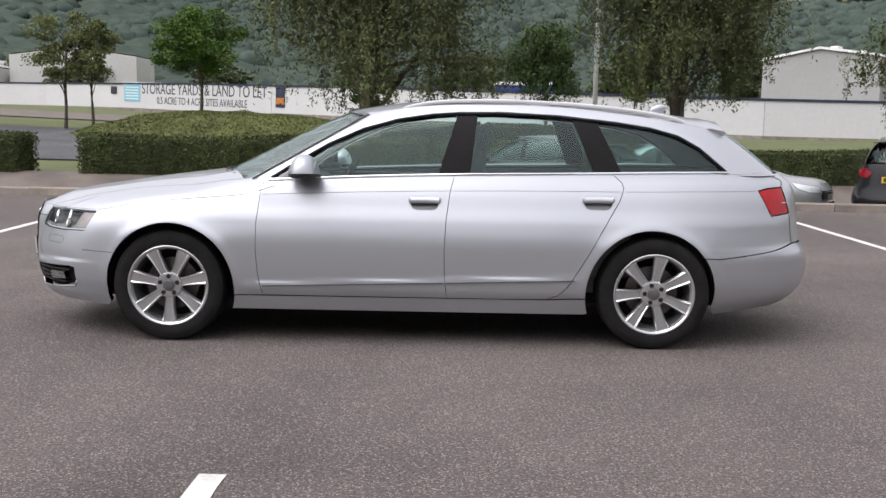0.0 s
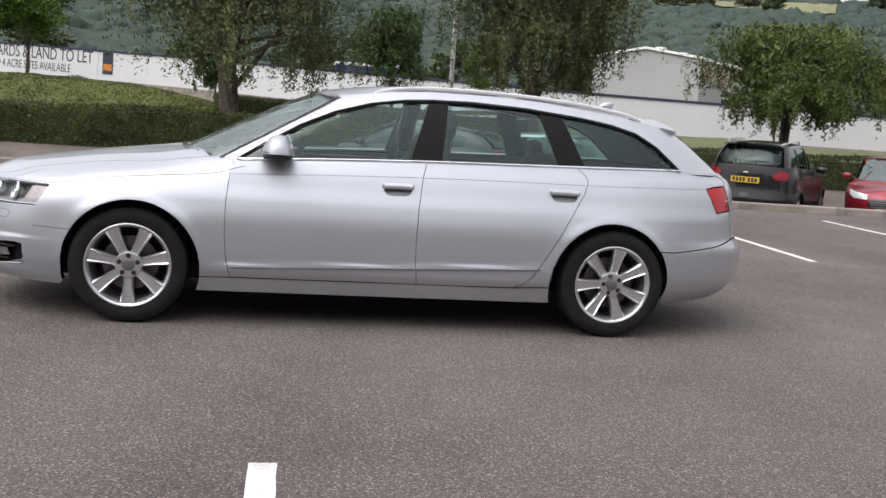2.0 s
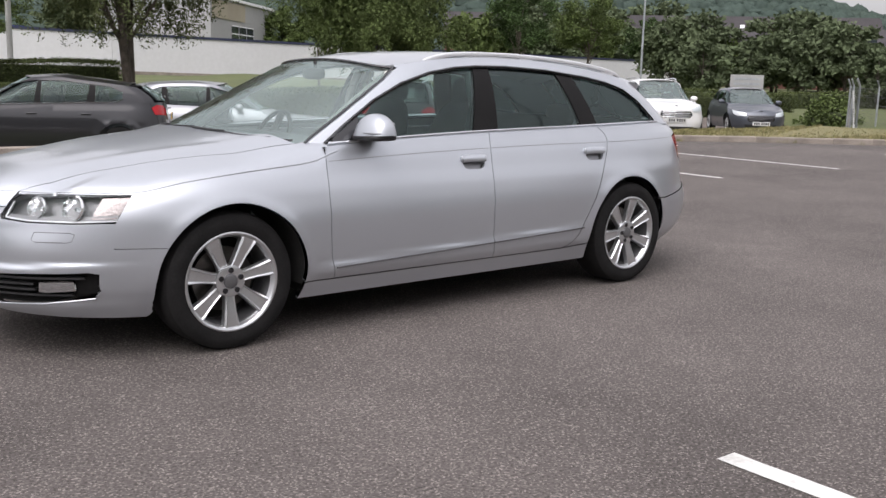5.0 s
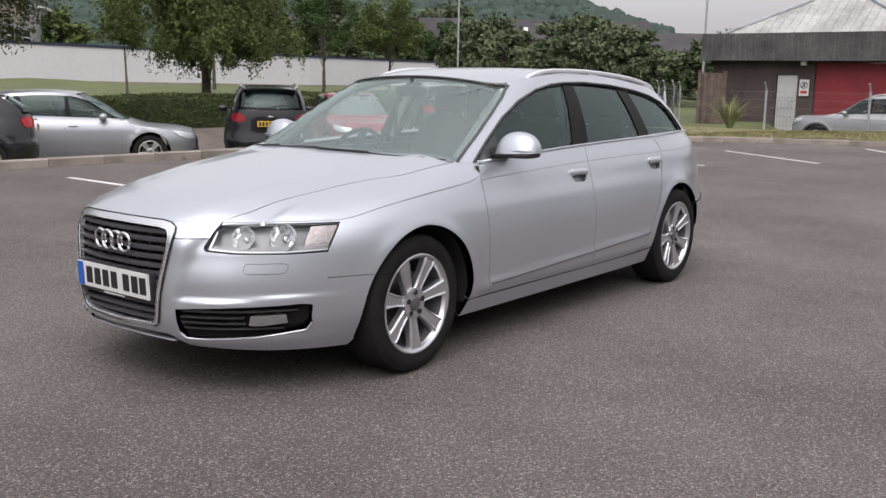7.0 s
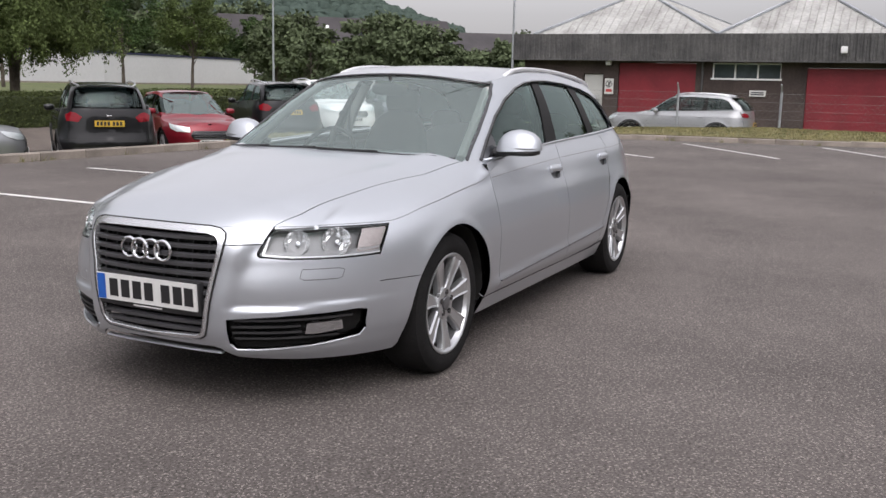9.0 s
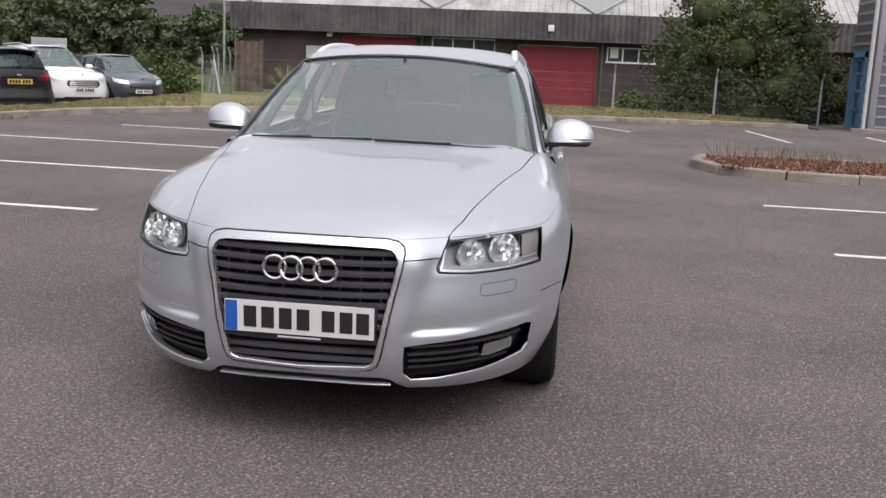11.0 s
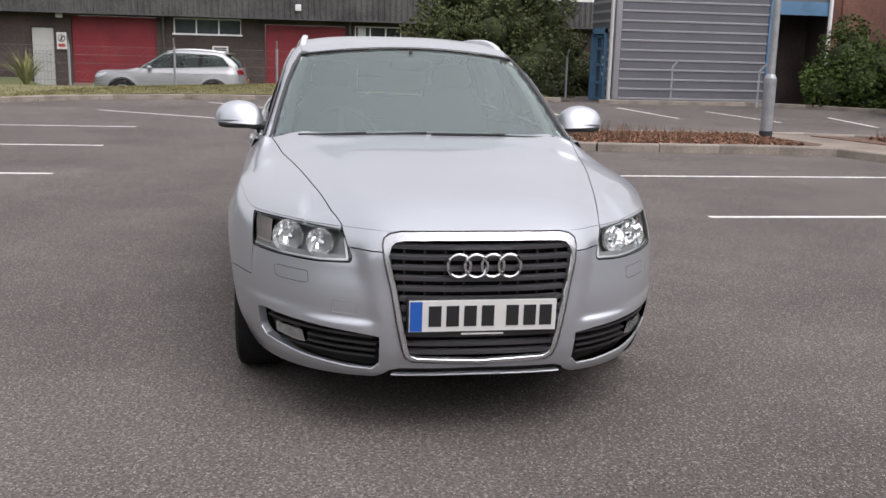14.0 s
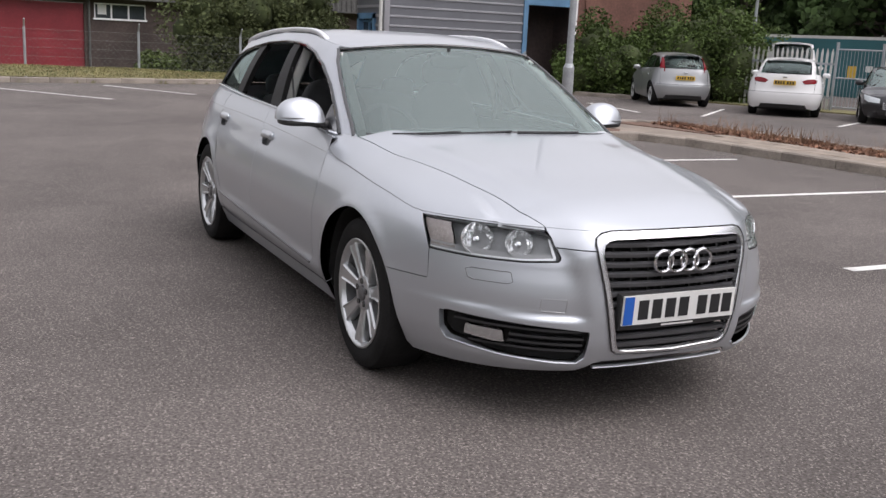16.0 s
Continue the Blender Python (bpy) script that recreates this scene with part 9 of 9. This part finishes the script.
for x in (-0.6, 0.6):
    for s in (-1, 1):
        lathe("wheel", [(0.0, -0.12), (0.36, -0.12), (0.38, -0.06), (0.38, 0.06), (0.36, 0.12), (0.0, 0.12)], M["tyre"], dg, "", 20, 35, pose(x, s * 0.55, 0.38))


# ---- distance ----
def warehouse(label, x0, x1, y0, y1, zb0, eave, ridge, walls, roof, along="x"):
    w = thing("warehouse", label, "building", "buildings behind the wall")
    ym = (y0 + y1) / 2
    xm = (x0 + x1) / 2
    if along == "x":
        v = [(x0, y0, zb0), (x1, y0, zb0), (x1, y1, zb0), (x0, y1, zb0), (x0, y0, eave), (x1, y0, eave), (x1, y1, eave), (x0, y1, eave), (x0, ym, ridge), (x1, ym, ridge)]
        f = [(0, 1, 5, 4), (2, 3, 7, 6), (0, 4, 8, 7, 3), (1, 2, 6, 9, 5)]
        rf = [(4, 5, 9, 8), (7, 8, 9, 6)]
    else:
        v = [(x0, y0, zb0), (x1, y0, zb0), (x1, y1, zb0), (x0, y1, zb0), (x0, y0, eave), (x1, y0, eave), (x1, y1, eave), (x0, y1, eave), (xm, y0, ridge), (xm, y1, ridge)]
        f = [(0, 1, 5, 8, 4), (2, 3, 7, 9, 6), (0, 4, 7, 3), (1, 2, 6, 5)]
        rf = [(4, 8, 9, 7), (5, 6, 9, 8)]
    put("wall", to_mesh("wall", v, f, walls), w)
    up = [(p[0], p[1], p[2] + 0.12) for p in v]
    put("roof", to_mesh("roof", up, rf, roof), w, "pale roof")
    return w


wa = warehouse("pale grey gabled warehouse behind the white wall", -5.07, 5.07, 0, 19, 0, 7.5, 8.28, M["grey_clad"], M["roof_sheet"], "y")
wa.matrix_world = pose(30.5, 75.6, 0, 0, 0, -45)
box("tan_panel", (5.09, 5.17, 0.35, 9.5, 5.75, 7.25), M["tan"], wa, "tan wall panel")
for k in range(3):
    wn_ = box("window", (5.09, 5.14, 5.6 + 2.3 * k, 7.5 + 2.3 * k, 3.4, 5.3), M["pane"], wa)
    for z in (3.4, 4.6, 5.3):
        box("frame", (5.12, 5.18, 5.55 + 2.3 * k, 7.55 + 2.3 * k, z - 0.05, z + 0.05), M["white_paint"], wn_)
box("eave_flashing", (5.07, 5.35, -0.2, 19.1, 7.42, 7.66), M["white_paint"], wa, "white eaves flashing")
for s in (-1, 1):
    sweep("verge_flashing", [(0, -0.12, 8.42), (s * 2.6, -0.12, 8.02), (s * 5.3, -0.12, 7.60)], [(-0.10, -0.10), (0.10, -0.10), (0.10, 0.10), (-0.10, 0.10)], M["white_paint"], wa, "white verge flashing", up=(0, 1, 0))
for y in (3.0, 8.5, 14.0):
    box("roof_vent", (-0.35, 0.35, y - 0.5, y + 0.5, 8.3, 8.75), M["white_paint"], wa, "", 0.1)
wb_ = warehouse("white gabled warehouse beyond the road", -54, -38.5, 112, 119, 1, 9.2, 10.2, M["offwhite"], M["roof_sheet"], "y")
tube("downpipe", (-43.5, 111.9, 1), (-43.5, 111.9, 9.4), 0.15, M["navy"], wb_)
warehouse("white low warehouse beyond the road", -75, -54.5, 110, 135, 1, 7.5, 9.6, M["offwhite"], M["roof_sheet"], "y")
ct = thing("container", "blue container with a white top rail", "container", "", pose(6.2, 76, 1.2))
box("body", (-2.6, 2.6, -1.2, 1.2, 0.5, 3.7), mat("blue_container", (0.03, 0.05, 0.24), 0.5, 0, 0.1, 1), ct)
box("top_rail", (-2.7, 2.7, -1.3, 1.3, 3.7, 3.95), M["white_paint"], ct)
ct2 = thing("container", "blue container behind the trees", "container", "", pose(15.6, 73, 1.2))
box("body", (-3.4, 3.4, -1.2, 1.2, 0.5, 3.0), mat("blue_container_dull", (0.03, 0.045, 0.20), 0.5, 0, 0.1, 1), ct2)


def terrace(label, az, d, length, turn, eave, ridge):
    """A row of brick houses with a dark tiled roof and roof lights."""
    h = thing("terraced_houses", label, "building", "houses beyond the wall", pose(-4 + d * math.sin(radians(az)), -4 + d * math.cos(radians(az)), 1.0, 0, 0, turn))
    L = length / 2
    bm = bmesh.new()
    add_box(bm, -L, L, -4, 4, 0, eave)
    part("wall", bm, M["brick_red"], h, "red brick wall", False)
    v = [(-L - 0.3, -4.4, eave - 0.1), (L + 0.3, -4.4, eave - 0.1), (L + 0.3, 4.4, eave - 0.1), (-L - 0.3, 4.4, eave - 0.1), (-L - 0.3, 0, ridge), (L + 0.3, 0, ridge)]
    rf = put("roof", to_mesh("roof", v, [(0, 1, 5, 4), (2, 3, 4, 5), (0, 4, 3), (1, 2, 5), (0, 3, 2, 1)], M["tile_roof"]), h, "dark tiled roof")
    n = int(length / 6)
    for k in range(n):
        x = -L + (k + 0.5) * length / n
        t = 0.55
        if k % 3 == int(az) % 3:
            put("roof_light", to_mesh("roof_light", [(x - 0.25, -4.4 * (1 - t) - 0.1, eave - 0.1 + (ridge - eave) * t), (x + 0.25, -4.4 * (1 - t) - 0.1, eave - 0.1 + (ridge - eave) * t), (x + 0.25, -4.4 * (0.88 - t) - 0.1, eave - 0.06 + (ridge - eave) * (t + 0.12)), (x - 0.25, -4.4 * (0.88 - t) - 0.1, eave - 0.06 + (ridge - eave) * (t + 0.12))], [(0, 1, 2, 3)], M["white_paint"]), rf)
        for zz in (1.0, 3.6):
            wd = box("window", (x - 0.7, x + 0.7, -4.05, -4.0, zz, zz + 1.3), M["pane"], h)
            box("frame", (x - 0.78, x + 0.78, -4.08, -4.05, zz - 0.1, zz), M["white_paint"], wd)
    return h


terrace("red brick terrace with a dark tiled roof", 47.5, 128, 34, -42, 5.4, 8.6)
terrace("red brick terrace with a dark tiled roof", 56.5, 122, 30, -52, 5.2, 8.2)
terrace("red brick houses glimpsed between trees", 63.0, 96, 22, -58, 3.6, 5.4)

RIDGE = curve([(-90, 9.5), (-40, 10.5), (-10, 10.2), (5, 8.9), (15, 7.7), (28, 7.55), (40, 7.4), (50, 6.9), (56.7, 5.9), (59.8, 4.8), (63.4, 3.55), (67, 2.3), (72, 1.2), (80, 0.6)])


def hill():
    """A wooded hillside closing the north, falling away to the east."""
    az = np.linspace(-90, 80, 640)
    rr = np.linspace(0, 1, 64)
    v = []
    for a in az:
        top = 820 * math.tan(radians(float(RIDGE(a)))) + 1.3
        for r in rr:
            d = 190 + 630 * r
            z = 1.5 + (top - 1.5) * (0.08 * r + 0.92 * r**1.25)
            z += 5.0 * noise.fractal((d * 0.012, a * 0.35, 0), 1.0, 2.0, 3) * (0.3 + 0.5 * (1 - abs(2 * r - 1)))
            hx, hy = -2 + d * math.sin(radians(a)), -4 + d * math.cos(radians(a))
            z += 2.6 * abs(noise.noise((hx * 0.055, hy * 0.055, 1.0))) + 1.3 * noise.noise((hx * 0.16, hy * 0.16, 2.0))
            v.append((hx, hy, z))
    n = len(rr)
    for a in az:
        v.append((-2 + 1000 * math.sin(radians(a)), -4 + 1000 * math.cos(radians(a)), -10))
    f = [(i * n + j, (i + 1) * n + j, (i + 1) * n + j + 1, i * n + j + 1) for i in range(len(az) - 1) for j in range(n - 1)]
    m = len(az) * n
    f += [(i * n + n - 1, (i + 1) * n + n - 1, m + i + 1, m + i) for i in range(len(az) - 1)]
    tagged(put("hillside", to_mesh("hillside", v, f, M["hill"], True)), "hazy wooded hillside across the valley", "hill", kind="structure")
    V = np.array(v[: len(az) * n]).reshape(len(az), n, 3)
    fields = ((13, 22, 0.86, 0.95), (22.5, 31, 0.84, 0.93), (-8, 3, 0.70, 0.78), (6, 12, 0.8, 0.88))
    # rounded, uneven crowns over the whole slope
    rng = np.random.default_rng(12)
    n_c = 7600
    ca, cr = rng.uniform(-42, 68, n_c), np.sqrt(rng.uniform(0.0, 0.99, n_c))
    keep = np.ones(n_c, bool)
    for a0, a1, r0, r1 in fields:
        keep &= ~((a0 - 0.6 < ca) & (ca < a1 + 0.6) & (r0 - 0.035 < cr) & (cr < r1 + 0.03))
    ca, cr = ca[keep], cr[keep]
    o = V[((ca + 90) / 170 * 639).astype(int), (cr * 63).astype(int)] + rng.uniform(-3, 3, (len(ca), 3)) * np.array((1, 1, 0))
    size = (3.0 + 3.8 * rng.random(len(o)) ** 1.6) * (0.75 + 0.45 * cr)
    ring, tier = 8, 4
    th = np.linspace(0, 2 * math.pi, ring, endpoint=False)
    ph = np.linspace(-0.35, 1.35, tier)
    dome = np.stack([np.outer(np.cos(ph), np.cos(th)), np.outer(np.cos(ph), np.sin(th)), np.outer(np.sin(ph) * 1.05, np.ones(ring))], 2).reshape(-1, 3)
    c = dome[None] * rng.uniform(0.78, 1.22, (len(o), ring * tier, 1)) * size[:, None, None]
    c[:, :, 2] = c[:, :, 2] * rng.uniform(0.55, 0.85, (len(o), 1)) - 0.36 * size[:, None]
    lv = (c + o[:, None, :] + np.array((0, 0, 0.3))).reshape(-1, 3)
    q = np.array([(j * ring + i, j * ring + (i + 1) % ring, (j + 1) * ring + (i + 1) % ring, (j + 1) * ring + i) for j in range(tier - 1) for i in range(ring)]
                 + [((tier - 1) * ring + i, (tier - 1) * ring + i + 1, (tier - 1) * ring + 6 - i, (tier - 1) * ring + (7 - i) % 8) for i in (0, 1, 2)])
    lf = (q[None] + np.arange(len(o))[:, None, None] * ring * tier).reshape(-1, 4)
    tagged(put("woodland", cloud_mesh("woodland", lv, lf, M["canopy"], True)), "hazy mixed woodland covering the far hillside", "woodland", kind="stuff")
    # round copses near the crest
    for a, r, s in ((20.6, 0.86, 1.7), (21.8, 0.83, 2.1), (23.0, 0.85, 2.3), (24.0, 0.82, 1.8), (26.4, 0.87, 2.2), (27.6, 0.84, 2.0), (3.0, 0.9, 1.6), (6.4, 0.92, 1.5), (33.0, 0.9, 1.9), (-4.0, 0.93, 1.6)):
        q = V[int((a + 90) / 170 * 639), int(r * 63)]
        copy_thing(far_a, pose(q[0], q[1], q[2] - 1.9 * s, 0, 0, 53 * a)).scale = (1.25 * s, 1.25 * s, s)
    # pastures near the crest
    for a0, a1, r0, r1 in fields:
        ai = np.where((az >= a0) & (az <= a1))[0]
        ri = np.where((rr >= r0 - 0.02) & (rr <= r1 + 0.02))[0]
        pv = [tuple(V[x, y] + np.array((0, 0, 0.9))) for x in ai for y in ri]
        m = len(ri)
        pf = [(x * m + y, (x + 1) * m + y, (x + 1) * m + y + 1, x * m + y + 1) for x in range(len(ai) - 1) for y in range(m - 1)]
        tagged(put("pasture", to_mesh("pasture", pv, pf, M["field"], True)), "pale green pasture high on the hillside", "field", kind="structure")


hill()


def cranked_post(at, h, lean):
    """A galvanised fence post with a bent top."""
    p = thing("fence_post", "slim grey cranked fence post before the cladding", "fence post", "fence posts by the clad building", at)
    sweep("post", [(0, 0, -0.4), (0, 0, 0.55 * h), (0, 0, h - 0.22), (lean * 0.08, 0, h - 0.12), (lean * 0.2, 0, h)], [(-0.025, -0.025), (0.025, -0.025), (0.025, 0.025), (-0.025, 0.025)], M["grey_metal"], p, up=(0, 1, 0))


cranked_post(pose(21.9, -10.8, -0.05, 0, 0, -110), 1.38, 1)
cranked_post(pose(21.0, -13.1, -0.05, 0, 0, -110), 1.32, 1)


# ---- small things on the ground ----
def footway_slabs():
    """Worn concrete slabs laid along the footway beside the bays."""
    root = thing("footway_slabs", "worn brown paving slabs along the footway", "paving", kind="structure")
    bm = bmesh.new()
    add_box(bm, -0.295, 0.295, -0.218, 0.218, -0.03, 0.0, 0.006)
    me = bpy.data.meshes.new("slab")
    bm.to_mesh(me)
    bm.free()
    me.materials.append(M["slab"])
    a, b = Vector((7.15, -7.86, 0)), Vector((-9.0, -8.86, 0))
    d = (b - a).normalized()
    s = Vector((d.y, -d.x, 0)) * -1
    if s.y > 0:
        s = -s
    ang = math.degrees(math.atan2(d.y, d.x))
    for row in range(3):
        for k in range(26):
            p = a + d * (0.3 + 0.605 * k + (0.3 if row % 2 else 0)) + s * (0.20 + 0.448 * row)
            put("slab", me, root, at=pose(p.x, p.y, 0.121 + random.uniform(-0.003, 0.003), random.uniform(-0.4, 0.4), random.uniform(-0.4, 0.4), ang + random.uniform(-0.5, 0.5)))
    return root


random.seed(21)
M["slab"] = mat("worn_brown_slab", (0.235, 0.195, 0.158), 0.9, 0, 0.22, 2.5, 45, 0.4, rand=0.16)
footway_slabs()


def grit(n, seed, line, width, label, color, size):
    """Loose stones swept against a kerb."""
    rng = np.random.default_rng(seed)
    pts = np.array(smooth_line(line, 0.25))
    i = rng.integers(0, len(pts), n)
    off = np.abs(rng.normal(0, width, n))[:, None]
    ang = rng.uniform(0, 2 * math.pi, n)
    c = np.concatenate([pts[i] + off * np.stack([np.cos(ang), np.sin(ang)], 1), np.full((n, 1), 0.004)], 1)
    c = c[np.hypot(c[:, 0], c[:, 1]) > 2.6]
    v, f = leaf_cloud(c, size, rng, 1.2)
    v[:, 2] = np.clip(v[:, 2], 0.0015, 0.012)
    return tagged(put("loose_grit", cloud_mesh("loose_grit", v, f, mat(label.replace(" ", "_"), color, 0.9, 0, 0.4, 6, 40, rand=-0.4))), label, "grit", kind="stuff")


grit(2600, 31, KERB[3:], 0.30, "loose brown grit and leaf litter along the kerb", (0.16, 0.12, 0.08), 0.018)
grit(1800, 32, isl, 0.28, "loose bark and grit swept against the island kerb", (0.15, 0.085, 0.055), 0.020)


def kerb_weeds(seed, line, n, label):
    """Tufts of weed in the joint at the foot of the kerb."""
    rng = np.random.default_rng(seed)
    pts = np.array(smooth_line(line, 0.2))
    pick = pts[rng.integers(0, len(pts), n)]
    out = []
    for p in pick:
        k = rng.integers(5, 14)
        out.append(np.concatenate([p + rng.normal(0, 0.035, (k, 2)), np.full((k, 1), 0.0)], 1))
    return blades("kerb_weeds", label, np.concatenate(out), M["blade"], seed, 0.07, 0.007, category="weeds")


kerb_weeds(41, [(p[0] - 0.10, p[1] - 0.08) for p in KERB[3:]], 60, "small weeds growing at the foot of the kerb")
